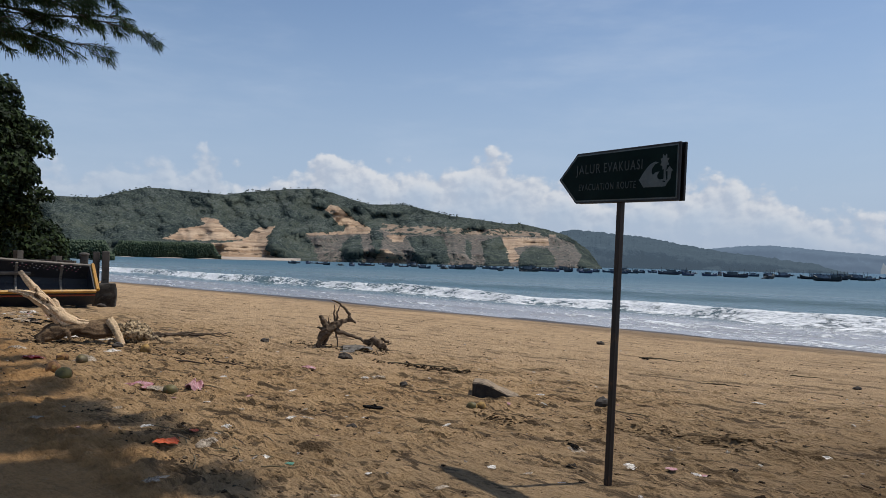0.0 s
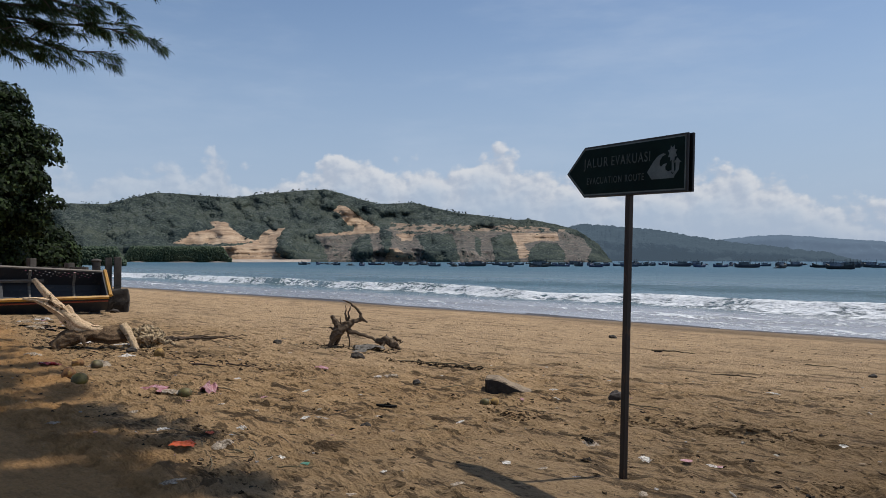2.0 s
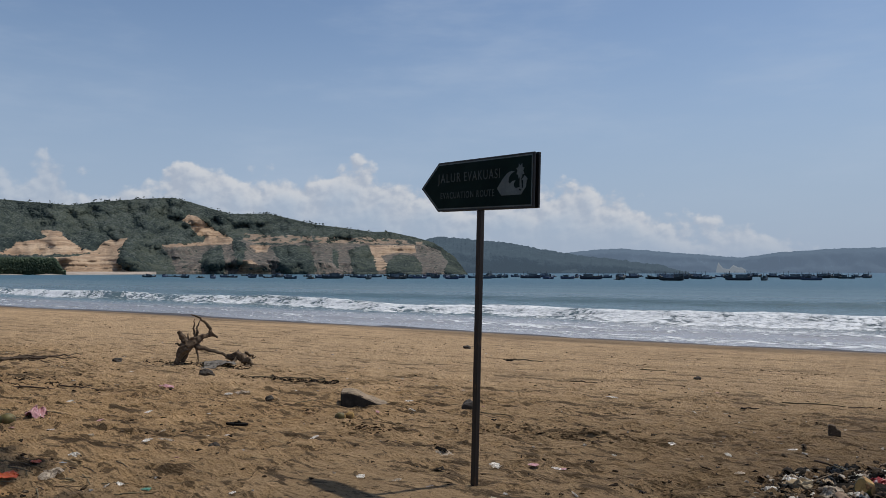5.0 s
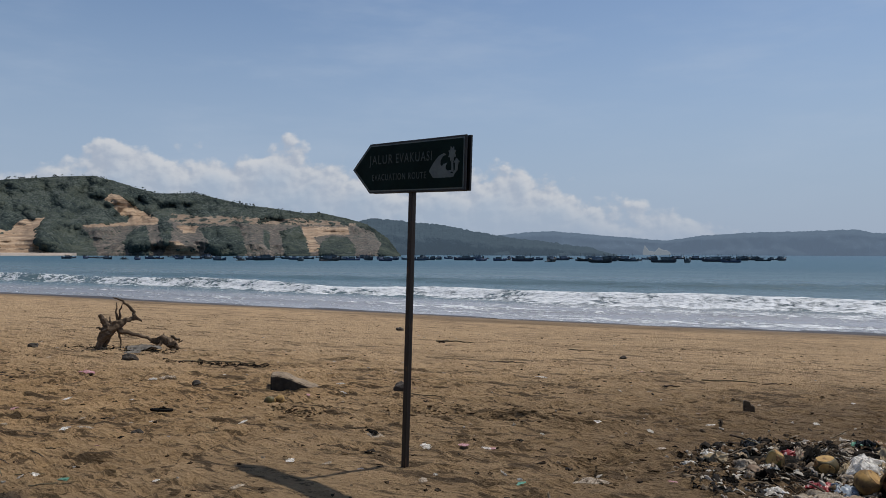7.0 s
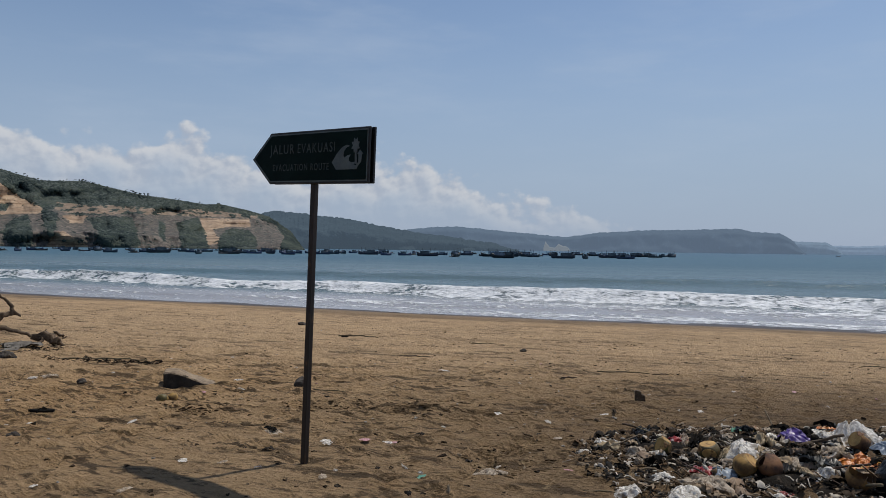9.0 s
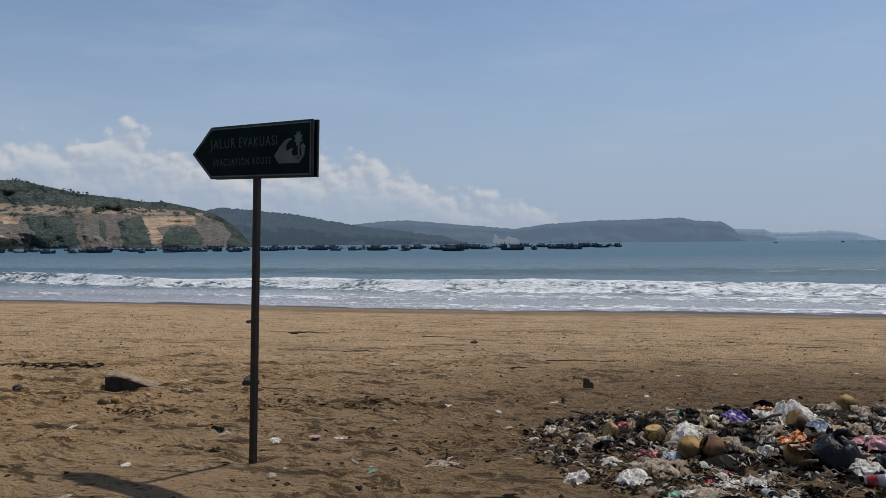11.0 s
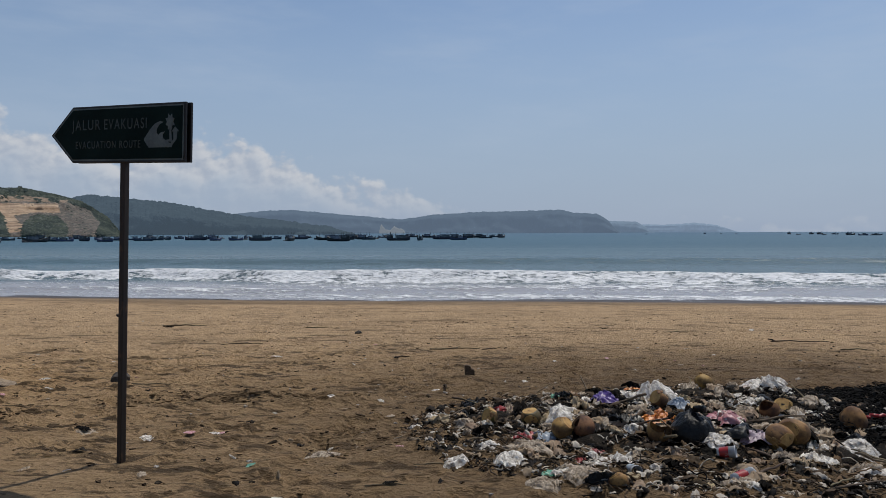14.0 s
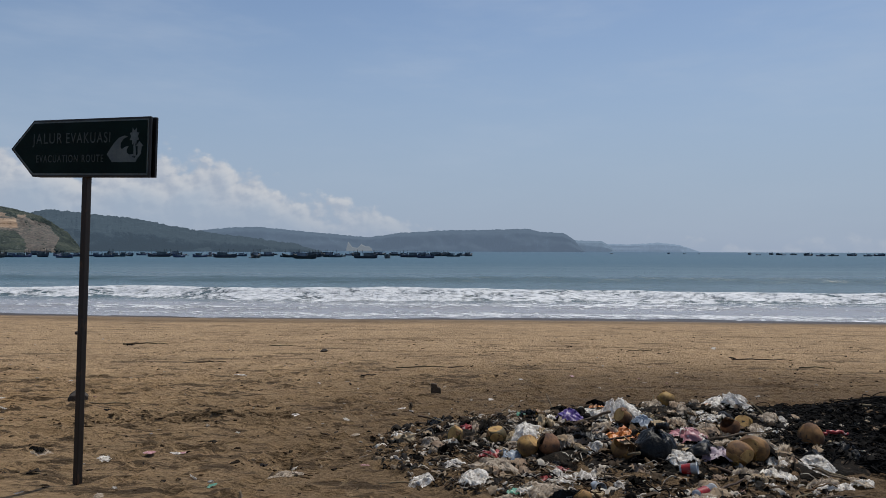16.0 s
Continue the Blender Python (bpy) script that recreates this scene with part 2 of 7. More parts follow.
def sea_material():
    m, N = material("sea_water")
    co = N.n("ShaderNodeTexCoord").outputs["Object"]
    s = N.n("ShaderNodeSeparateXYZ", {0: co})
    x, y = s.outputs[0], s.outputs[1]
    chop = N.noise(N.mapping(co, (0.35, 1.0, 1.0)), 0.9, 6.0, 0.62, 0.4)
    swell = N.noise(N.mapping(co, (0.012, 0.05, 1.0)), 1.0, 6.0, 0.6)
    ripple = N.noise(N.mapping(co, (0.5, 1.0, 1.0)), 4.5, 4.0, 0.6)
    depth = N.smooth(N.math("ADD", y, N.math("MULTIPLY", swell, 40.0)), 50.0, 210.0)
    col = N.mix(depth, rgb((0.088, 0.132, 0.142)), rgb((0.044, 0.104, 0.142)))
    col = N.mix(N.smooth(y, 200.0, 900.0), col, rgb((0.044, 0.100, 0.150)))
    col = N.mix(N.math("MULTIPLY", N.smooth(swell, 0.5, 0.66), 0.45), col, rgb((0.065, 0.125, 0.150)))
    col = N.mix(N.smooth(N.math("ADD", y, N.math("MULTIPLY", chop, 3.0)), 41.5, 36.0), col, N.mix(N.smooth(x, -45.0, -15.0), rgb((0.23, 0.228, 0.235)), rgb((0.33, 0.33, 0.345))))
    # lacy foam thrown up on the shore, solid along the breaking crest (foam is stored per point of the mesh)
    foam = N.n("ShaderNodeAttribute", attribute_name="foam").outputs["Fac"]
    lace = N.noise(N.mapping(co, (0.5, 1.0, 1.0)), 2.6, 8.0, 0.72, 0.7)
    cells = N.n("ShaderNodeTexVoronoi", {"Vector": N.mapping(co, (0.45, 1.0, 1.0)), "Scale": 2.2, "Randomness": 1.0}, feature="DISTANCE_TO_EDGE").outputs["Distance"]
    web = N.math("ADD", lace, N.math("MULTIPLY", N.smooth(cells, 0.16, 0.0), 0.10))
    white = N.smooth(N.math("ADD", foam, N.math("MULTIPLY", N.math("SUBTRACT", web, 0.5), 1.7)), 0.44, 0.66)
    fleck = N.smooth(N.noise(N.mapping(co, (0.5, 1.0, 1.6)), 6.5, 7.0, 0.72, 0.3), 0.50, 0.62)
    white = N.math("MULTIPLY", white, N.math("SUBTRACT", 1.0, N.math("MULTIPLY", fleck, 0.45)))
    col = N.mix(white, col, N.mix(N.smooth(lace, 0.35, 0.65), rgb((0.58, 0.60, 0.63)), rgb((0.84, 0.85, 0.85))))
    rough = N.math("ADD", N.smooth(y, 40.0, 160.0, 0.22, 0.42), N.math("MULTIPLY", white, 0.4))
    h = N.math("ADD", N.math("MULTIPLY", chop, 1.0), N.math("ADD", N.math("MULTIPLY", ripple, 0.22), N.math("MULTIPLY", white, 0.25)))
    finish(N, col, rough, h, 0.9, 0.22, IOR=1.33, **{"Specular IOR Level": 0.33})
    return m


def hill_material(name, scrub, earth_tint, rock):
    """Scrub-covered ground with bare cuts; bare is stored per point."""
    m, N = material(name)
    co = N.n("ShaderNodeTexCoord").outputs["Object"]
    bare = N.n("ShaderNodeAttribute", attribute_name="bare").outputs["Fac"]
    rocky = N.n("ShaderNodeAttribute", attribute_name="rocky").outputs["Fac"]
    a, b, c = N.noise(co, 0.03, 6.0, 0.65), N.noise(co, 0.13, 6.0, 0.7), N.noise(co, 0.5, 4.0, 0.7)
    gully = N.noise(N.mapping(co, (1.0, 1.0, 0.28)), 0.17, 7.0, 0.68, 0.6)
    strata = N.noise(N.mapping(co, (0.06, 0.06, 1.0)), 0.32, 5.0, 0.65, 0.6)
    green = N.mix(N.smooth(b, 0.35, 0.65), rgb(scrub), rgb(tuple(v * 0.55 for v in scrub)))
    cut = N.mix(N.smooth(strata, 0.36, 0.62), rgb(earth_tint), rgb(tuple(v * f for v, f in zip(earth_tint, (0.60, 0.53, 0.47)))))
    cut = N.mix(N.math("MULTIPLY", N.smooth(gully, 0.52, 0.66), 0.55), cut, rgb(tuple(v * f for v, f in zip(earth_tint, (0.42, 0.37, 0.33)))))
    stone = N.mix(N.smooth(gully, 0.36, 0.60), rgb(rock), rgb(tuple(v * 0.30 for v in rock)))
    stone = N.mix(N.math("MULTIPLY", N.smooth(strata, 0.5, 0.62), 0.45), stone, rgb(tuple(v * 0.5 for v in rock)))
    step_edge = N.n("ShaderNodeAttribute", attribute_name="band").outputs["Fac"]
    cut = N.mix(N.math("MULTIPLY", step_edge, 0.75), cut, rgb(tuple(v * f for v, f in zip(earth_tint, (0.40, 0.36, 0.33)))))
    raw = N.mix(rocky, cut, stone)
    tuft = N.math("ADD", N.math("MULTIPLY", b, 0.6), N.math("MULTIPLY", c, 0.4))
    raw = N.mix(N.math("MULTIPLY", N.smooth(N.math("ADD", tuft, N.math("MULTIPLY", rocky, 0.085)), 0.585, 0.64), 0.8), raw, rgb(tuple(v * 0.62 for v in scrub)))
    col = N.mix(N.smooth(N.math("ADD", bare, N.math("MULTIPLY", N.math("SUBTRACT", a, 0.5), 0.5)), 0.4, 0.6), green, raw)
    finish(N, col, 0.95, N.math("ADD", b, gully), 0.6, 3.0)
    return m


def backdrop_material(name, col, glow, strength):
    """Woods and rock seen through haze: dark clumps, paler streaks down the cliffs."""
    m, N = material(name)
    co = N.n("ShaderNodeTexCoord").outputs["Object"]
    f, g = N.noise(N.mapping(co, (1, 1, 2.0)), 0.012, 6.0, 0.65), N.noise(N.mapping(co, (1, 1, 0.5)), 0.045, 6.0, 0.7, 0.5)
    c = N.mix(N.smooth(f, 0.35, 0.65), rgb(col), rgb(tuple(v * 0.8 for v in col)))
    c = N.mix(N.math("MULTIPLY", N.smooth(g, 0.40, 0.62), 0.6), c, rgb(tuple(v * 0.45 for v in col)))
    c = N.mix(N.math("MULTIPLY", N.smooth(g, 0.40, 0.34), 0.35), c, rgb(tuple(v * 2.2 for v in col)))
    # haze is put in as emission over dark bluish colours
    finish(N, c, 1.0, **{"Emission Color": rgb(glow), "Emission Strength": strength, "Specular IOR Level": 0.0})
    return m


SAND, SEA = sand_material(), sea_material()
# hill colours are greyed and less saturated to stand in for haze
HILL = hill_material("hill_scrub", (0.066, 0.082, 0.066), (0.47, 0.345, 0.232), (0.195, 0.160, 0.130))


def far_woods(name, a, b, c):
    """Tree cover seen from afar: patches of darker and lighter growth, a little change from crown to crown."""
    m, N = material(name)
    co = N.n("ShaderNodeTexCoord").outputs["Object"]
    rnd = N.n("ShaderNodeNewGeometry").outputs["Random Per Island"]
    patch = N.math("ADD", N.math("ADD", N.math("MULTIPLY", N.noise(co, 0.011, 4.0, 0.6), 0.5), N.math("MULTIPLY", N.noise(co, 0.06, 5.0, 0.65), 0.5)), N.math("MULTIPLY", N.math("SUBTRACT", rnd, 0.5), 0.12))
    finish(N, N.ramp(patch, [(0.38, a), (0.49, b), (0.62, c)]), 0.95, **{"Specular IOR Level": 0.1})
    return m


# haze over the trees is put into these greyed, bluish greens
WOODS = far_woods("far_woods", (0.023, 0.034, 0.034), (0.040, 0.053, 0.048), (0.084, 0.096, 0.074))


# ---- building helpers ----
def part(name, bm, mat, parent=None, label="", smooth=False):
    """Links a bmesh as one mesh object, under a thing or a part if given."""
    me = bpy.data.meshes.new(name)
    bm.to_mesh(me)
    bm.free()
    if smooth:
        me.shade_smooth()
    me.materials.append(mat)
    ob = new(name, me)
    ob.parent = parent
    if label:
        tagged(ob, label)
    return ob


def sheet(name, verts, faces, mat, attrs=None, smooth=True):
    """A mesh object from numpy arrays, with per-point attributes."""
    me = bpy.data.meshes.new(name)
    me.vertices.add(len(verts))
    me.vertices.foreach_set("co", np.asarray(verts, dtype=np.float32).ravel())
    faces = np.asarray(faces, dtype=np.int32)
    k = faces.shape[1]
    me.loops.add(faces.size)
    me.loops.foreach_set("vertex_index", faces.ravel())
    me.polygons.add(len(faces))
    me.polygons.foreach_set("loop_start", np.arange(0, faces.size, k, dtype=np.int32))
    me.polygons.foreach_set("loop_total", np.full(len(faces), k, dtype=np.int32))
    me.update(calc_edges=True)
    for key, v in (attrs or {}).items():
        a = me.attributes.new(key, "FLOAT", "POINT")
        a.data.foreach_set("value", np.asarray(v, dtype=np.float32).ravel())
    if smooth:
        me.shade_smooth()
    me.materials.append(mat)
    return new(name, me)


def grid_faces(nu, nv):
    i = np.arange(nu * nv).reshape(nv, nu)
    return np.stack([i[:-1, :-1], i[:-1, 1:], i[1:, 1:], i[1:, :-1]], -1).reshape(-1, 4)


def perlin(x, y, seed=0):
    """Gradient noise on arrays, about -1 to 1."""
    rng = np.random.RandomState(seed)
    perm = np.tile(rng.permutation(256), 3)
    ang = rng.rand(256) * 2 * np.pi
    gx, gy = np.cos(ang), np.sin(ang)
    xi, yi = np.floor(x).astype(int), np.floor(y).astype(int)
    xf, yf = x - xi, y - yi
    u, v = xf * xf * xf * (xf * (xf * 6 - 15) + 10), yf * yf * yf * (yf * (yf * 6 - 15) + 10)

    def corner(dx, dy):
        g = perm[perm[(xi + dx) & 255] + ((yi + dy) & 255)]
        return gx[g] * (xf - dx) + gy[g] * (yf - dy)

    a = corner(0, 0) * (1 - u) + corner(1, 0) * u
    b = corner(0, 1) * (1 - u) + corner(1, 1) * u
    return 1.5 * (a * (1 - v) + b * v)


def fbm(x, y, seed=0, octaves=4, gain=0.5):
    total, amp = 0, 1.0
    for o in range(octaves):
        total = total + amp * perlin(x * 2 ** o, y * 2 ** o, seed + o)
        amp *= gain
    return total


def spaced(lo, hi, fine_lo, fine_hi, step, grow):
    """Coordinates from lo to hi: evenly at step inside the fine stretch, ever wider outside."""
    mid = np.arange(fine_lo, fine_hi, step)
    up, s = [mid[-1]], step
    while up[-1] < hi:
        s *= grow
        up.append(up[-1] + s)
    up[-1] = hi
    down, s = [mid[0]], step
    while down[-1] > lo:
        s *= grow
        down.append(down[-1] - s)
    down[-1] = lo
    return np.array(down[:0:-1] + list(mid) + up[1:])


# ---- the beach ----
SEA_LEVEL = -1.2


def shore_y(x):
    """Where the water's edge lies."""
    x = np.asarray(x, dtype=float)
    return 29.3 + 0.0012 * np.clip(-80 - x, 0, None) ** 1.95 + 0.5 * np.sin(x * 0.11) + 0.35 * np.sin(x * 0.29 + 1)


def beach_z(x, y):
    """Height of the smooth beach: level under the trees, falling gently to the sea and on below it."""
    d = y - (shore_y(x) - 29.3)
    z = -0.047 * np.clip(d - 4.0, 0, None)
    return np.maximum(z, -4.0)


def ground_z(x, y):
    return float(beach_z(np.array([x]), np.array([y]))[0])


gx = spaced(-1500, 1500, -9.0, 4.6, 0.046, 1.032)
gy = spaced(-900, 700, 2.6, 9.2, 0.032, 1.03)
GX, GY = np.meshgrid(gx, gy)
GZ = beach_z(GX, GY)
trodden = 1 / (1 + np.exp((GY - 10.5 + 1.5 * perlin(GX * 0.2, GY * 0.2, 5)) / 1.3))
lively = np.clip(1 - (GY - 23) / 3, 0, 1) * np.clip(1 - (np.abs(GX) - 60) / 30, 0, 1) * np.clip((GY + 0.12 * GX - 1.7) / 0.7, 0.25, 1)
# sand lies flatter beside the sign
lively *= 1 - 0.75 * np.exp(-(((GX + 3.05) * 0.85 + (GY - 4.15) * 0.5) / 1.1) ** 4 - (((GY - 4.15) * 0.85 - (GX + 3.05) * 0.5) / 0.55) ** 4)
GZ += lively * (0.016 * fbm(GX * 0.35, GY * 0.35, 11, 3) + (0.006 + 0.014 * trodden) * fbm(GX * 2.2, GY * 2.2, 21, 3, 0.55) + (0.003 + 0.015 * trodden) * (np.abs(perlin(GX * 4.1, GY * 5.2, 24)) + 0.6 * np.abs(perlin(GX * 8.3, GY * 9.7, 26)) - 0.6))
ridge = 1 - np.abs(perlin(GX * 1.15 + 0.4 * perlin(GX * 0.6, GY * 1.1, 28), GY * 3.3, 27)) * 2
GZ += lively * (0.35 + 0.65 * trodden) * 0.050 * np.clip(ridge - 0.35, 0, 1) * (0.5 + perlin(GX * 0.5, GY * 0.7, 29))
# footprints and scuffs
rng = np.random.RandomState(4)
for k in range(8000):
    px, py = rng.uniform(-22, 9), 2.0 + 16 * rng.rand() ** 1.5
    if rng.rand() < (py - 8) / 12 or ((px + 3.05) / 1.1) ** 2 + ((py - 4.15) / 0.7) ** 2 < 1:
        continue
    a, lx, ly, dp = rng.rand() * 3.14, rng.uniform(0.035, 0.075), rng.uniform(0.06, 0.14), rng.uniform(0.012, 0.036)
    i0, i1 = np.searchsorted(gx, (px - 0.45, px + 0.45))
    j0, j1 = np.searchsorted(gy, (py - 0.45, py + 0.45))
    X, Y = GX[j0:j1, i0:i1] - px, GY[j0:j1, i0:i1] - py
    u, v = (X * math.cos(a) + Y * math.sin(a)) / lx, (-X * math.sin(a) + Y * math.cos(a)) / ly
    q = u * u + v * v
    GZ[j0:j1, i0:i1] += dp * (0.5 * np.exp(-(np.sqrt(q) - 1.45) ** 2 * 5) - 1 / (1 + np.exp(np.clip((q - 1) * 6, -30, 30))))
# scrapes dug near the sign
for px, py, lx, ly, dp in ((-2.05, 6.92, 0.40, 0.17, 0.14), (-2.9, 6.75, 0.5, 0.20, 0.08), (-3.7, 6.6, 0.4, 0.18, 0.07), (-4.6, 5.9, 0.3, 0.16, 0.05), (-5.0, 6.0, 0.25, 0.13, 0.05), (-1.3, 5.3, 0.5, 0.4, 0.04), (-2.74, 4.69, 0.16, 0.12, 0.02)):
    q = ((GX - px) / lx) ** 2 + ((GY - py) / ly) ** 2
    GZ += dp * (0.5 * np.exp(-(np.sqrt(q) - 1.35) ** 2 * 4) - np.exp(-q ** 1.5))
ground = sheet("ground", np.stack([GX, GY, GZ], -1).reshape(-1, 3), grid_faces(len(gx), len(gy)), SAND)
tagged(ground, "tan brown beach sand, trodden and littered, wet along the sea", "beach", kind="structure")


def on_ground(x, y):
    """The height of the modelled sand at a place."""
    i, j = int(np.clip(np.searchsorted(gx, x), 1, len(gx) - 1)), int(np.clip(np.searchsorted(gy, y), 1, len(gy) - 1))
    u, v = (x - gx[i - 1]) / (gx[i] - gx[i - 1]), (y - gy[j - 1]) / (gy[j] - gy[j - 1])
    return float((GZ[j - 1, i - 1] * (1 - u) + GZ[j - 1, i] * u) * (1 - v) + (GZ[j, i - 1] * (1 - u) + GZ[j, i] * u) * v)


# ---- the sea ----
sx = spaced(-4300, 4300, -70.0, 30.0, 0.3, 1.035)
sy = spaced(27.5, 4700, 28.0, 66.0, 0.17, 1.03)
SX, SY = np.meshgrid(sx, sy)
D = SY - (shore_y(SX) - 29.3)
wob = 1.2 * np.sin(SX * 0.045) + 1.4 * perlin(SX * 0.06, SX * 0 + 3.3, 8) + 0.5 * perlin(SX * 0.25, SX * 0 + 7.1, 9)
near = np.clip(1 - (D - 60) / 60, 0, 1)
crest_at = 42.5 - 3.4 * np.clip((SX + 22) / 24, 0, 1) + wob
c = D - crest_at
high = 0.75 + 0.35 * perlin(SX * 0.08, SX * 0 + 1.7, 15)
breaker = high * 0.72 * np.where(c < 0, np.exp(-(c / 0.85) ** 2), np.exp(-(c / 2.4) ** 2))
s2 = D - (61.0 + 2.2 * np.sin(SX * 0.03 + 1) + wob * 0.5)
swell = 0.45 * np.where(s2 < 0, np.exp(-(s2 / 1.6) ** 2), np.exp(-(s2 / 4.5) ** 2))
run = D - (33.6 + 0.8 * wob)
bore = 0.14 * np.exp(-(run / 0.7) ** 2)
SZ = SEA_LEVEL + 0.035 + breaker + swell + bore + near * (0.05 * fbm(SX * 0.3, SY * 0.9, 30, 3))
SZ += 0.10 * np.clip(1 - (D - 110) / 300, 0, 1) * np.sin(D * 0.33 + 1.5 * perlin(SX * 0.03, SY * 0.03, 33)) * (D > 66)
solid = 0.82 * np.clip(1.05 * np.exp(-((c + 0.9) / 1.05) ** 2) * np.clip(0.55 + 0.9 * high - 0.35, 0, 1) + 0.9 * np.exp(-(c / 0.5) ** 2), 0, 1)
gaps = np.clip(0.80 + 1.3 * perlin(SX * 0.05, SX * 0 + 5.2, 44), 0.62, 1)
solid *= np.where(SX > -18, 1, gaps + (1 - gaps) * np.clip((SX + 50) / 20, 0, 1))
wash = np.where((c < -1) & (D > 28), 0.14 + 0.15 * np.clip((SX + 42) / 28, 0, 1) + 0.10 * np.clip((SX + 12) / 12, 0, 1) + 0.22 * perlin(SX * 0.10, SY * 0.35, 41) + 0.16 * np.exp(-((D - 30.4) / 0.7) ** 2) + 0.20 * np.exp(-(run / 0.6) ** 2), 0)
behind = np.where((c >= 0.4), 0.30 * np.exp(-(c / 3.5)), 0)
solid *= 1 - 0.34 * np.clip(0.35 + 1.6 * perlin(SX * 0.42, SY * 0.8, 47), 0, 1)
foam = np.maximum(np.maximum(solid, wash), behind)
SZ += 0.10 * np.clip(foam - 0.55, 0, 1) * np.clip(fbm(SX * 1.3, SY * 1.6, 52, 3), -1, 1.5)
SZ = np.where(D < 31, np.minimum(SZ, SEA_LEVEL + 0.10), SZ)
sea = sheet("water", np.stack([SX, SY, SZ], -1).reshape(-1, 3), grid_faces(len(sx), len(sy)), SEA, {"foam": foam})
tagged(sea, "grey-blue sea with a low white breaker rolling onto the sand", "sea", kind="structure")


# ---- hills round the bay ----
def polar(az, r):
    return -np.sin(np.radians(az)) * r, np.cos(np.radians(az)) * r


def inside_poly(px, py, poly):
    hit = np.zeros(px.shape, bool)
    for (x0, y0), (x1, y1) in zip(poly, poly[1:] + poly[:1]):
        if y0 != y1:
            hit ^= ((y0 > py) != (y1 > py)) & (px < (x1 - x0) * (py - y0) / (y1 - y0) + x0)
    return hit


# bare cuts and cliffs of the quarried hill, as (azimuth, elevation) outlines in degrees
CUTS = [
    [(62.15, 2.85), (61.61, 2.91), (60.99, 2.83), (60.49, 2.32), (59.66, 1.76), (58.9, 1.55), (59.32, 1.33), (61.0, 1.23), (64.55, 1.16), (64.83, 1.28), (63.84, 1.72), (63.76, 2.06), (62.63, 2.2), (61.9, 2.4)],
    [(64.63, 1.03), (61.19, 1.06), (59.32, 1.29), (58.69, 1.6), (58.39, 2.04), (57.71, 2.35), (56.56, 2.5), (57.11, 1.7), (57.19, 0.82), (56.55, 0.38), (55.68, -0.01), (54.7, -0.4), (60.98, -0.4), (61.07, 0.58)],
    [(52.94, 3.87), (52.41, 4.32), (51.88, 4.15), (51.17, 3.8), (50.64, 3.35), (50.1, 3.0), (49.2, 2.56), (49.2, 2.24), (50.63, 2.28), (51.08, 2.59), (51.88, 2.76), (52.15, 3.12), (52.41, 3.6)],
]
CLIFFS = [
    [(54.34, 1.99), (50.63, 2.23), (48.4, 2.47), (46.37, 1.85), (45.6, 0.86), (45.46, -0.4), (53.72, -0.4), (53.5, 0.83)],
    [(46.37, 2.12), (43.44, 2.3), (34.5, 2.19), (33.19, 1.74), (32.54, 0.85), (32.76, -0.4), (45.46, -0.4), (45.6, 0.86)],
]
SCRUBS = [
    [(56.34, 2.46), (55.26, 2.51), (54.6, 2.16), (54.17, 1.5), (53.72, 0.83), (53.19, -0.06), (53.28, -0.4), (54.68, -0.35), (55.68, 0.03), (56.55, 0.47), (57.2, 0.95), (57.11, 1.61), (56.77, 2.23)],
    [(50.81, 1.78), (50.1, 2.06), (49.87, 1.52), (49.91, -0.14), (50.63, 0.04), (51.29, 0.39), (51.61, 0.84), (51.3, 1.38)],
    [(49.2, 2.51), (48.31, 2.2), (48.35, 1.3), (48.57, 0.76), (49.07, 1.3)],
    [(46.37, 1.85), (45.24, 2.12), (43.44, 2.03), (43.08, 0.86), (42.89, -0.4), (45.42, -0.4), (45.6, 0.86)],
    [(41.63, 1.85), (41.14, 1.67), (41.18, 0.32), (41.54, 0.77)],
    [(40.37, 1.71), (38.94, 2.16), (38.27, 0.86), (37.96, -0.4), (39.83, -0.4)],
    [(37.24, 0.86), (36.49, 1.39), (35.16, 1.3), (34.5, 0.5), (34.59, -0.4), (37.47, -0.4)],
]
PALE = [[(38.71, 2.12), (35.16, 2.1), (34.94, 1.48), (36.27, 1.53), (37.78, 1.31), (36.98, 0.32), (38.18, 0.14)], [(48.39, 0.94), (47.85, 0.99), (45.69, -0.4), (49.02, -0.4)],
        [(51.08, 2.68), (49.11, 2.51), (49.2, 2.15), (54.08, 1.85), (54.34, 2.03), (51.3, 2.27)], [(47.95, 2.11), (46.37, 2.07), (46.59, 1.57), (47.4, 1.57)]]
BENCH = [(48.4, 2.92), (44.34, 2.84), (40.28, 2.7), (38.94, 2.79), (34.5, 2.37), (34.5, 2.1), (38.94, 2.21), (43.44, 2.21), (48.39, 2.24)]


def softened(F, n):
    """A field blurred over n cells each way."""
    for axis in (0, 1):
        G = np.zeros_like(F)
        for k in range(-n, n + 1):
            G += np.roll(F, k, axis)
        F = G / (2 * n + 1)
    return F


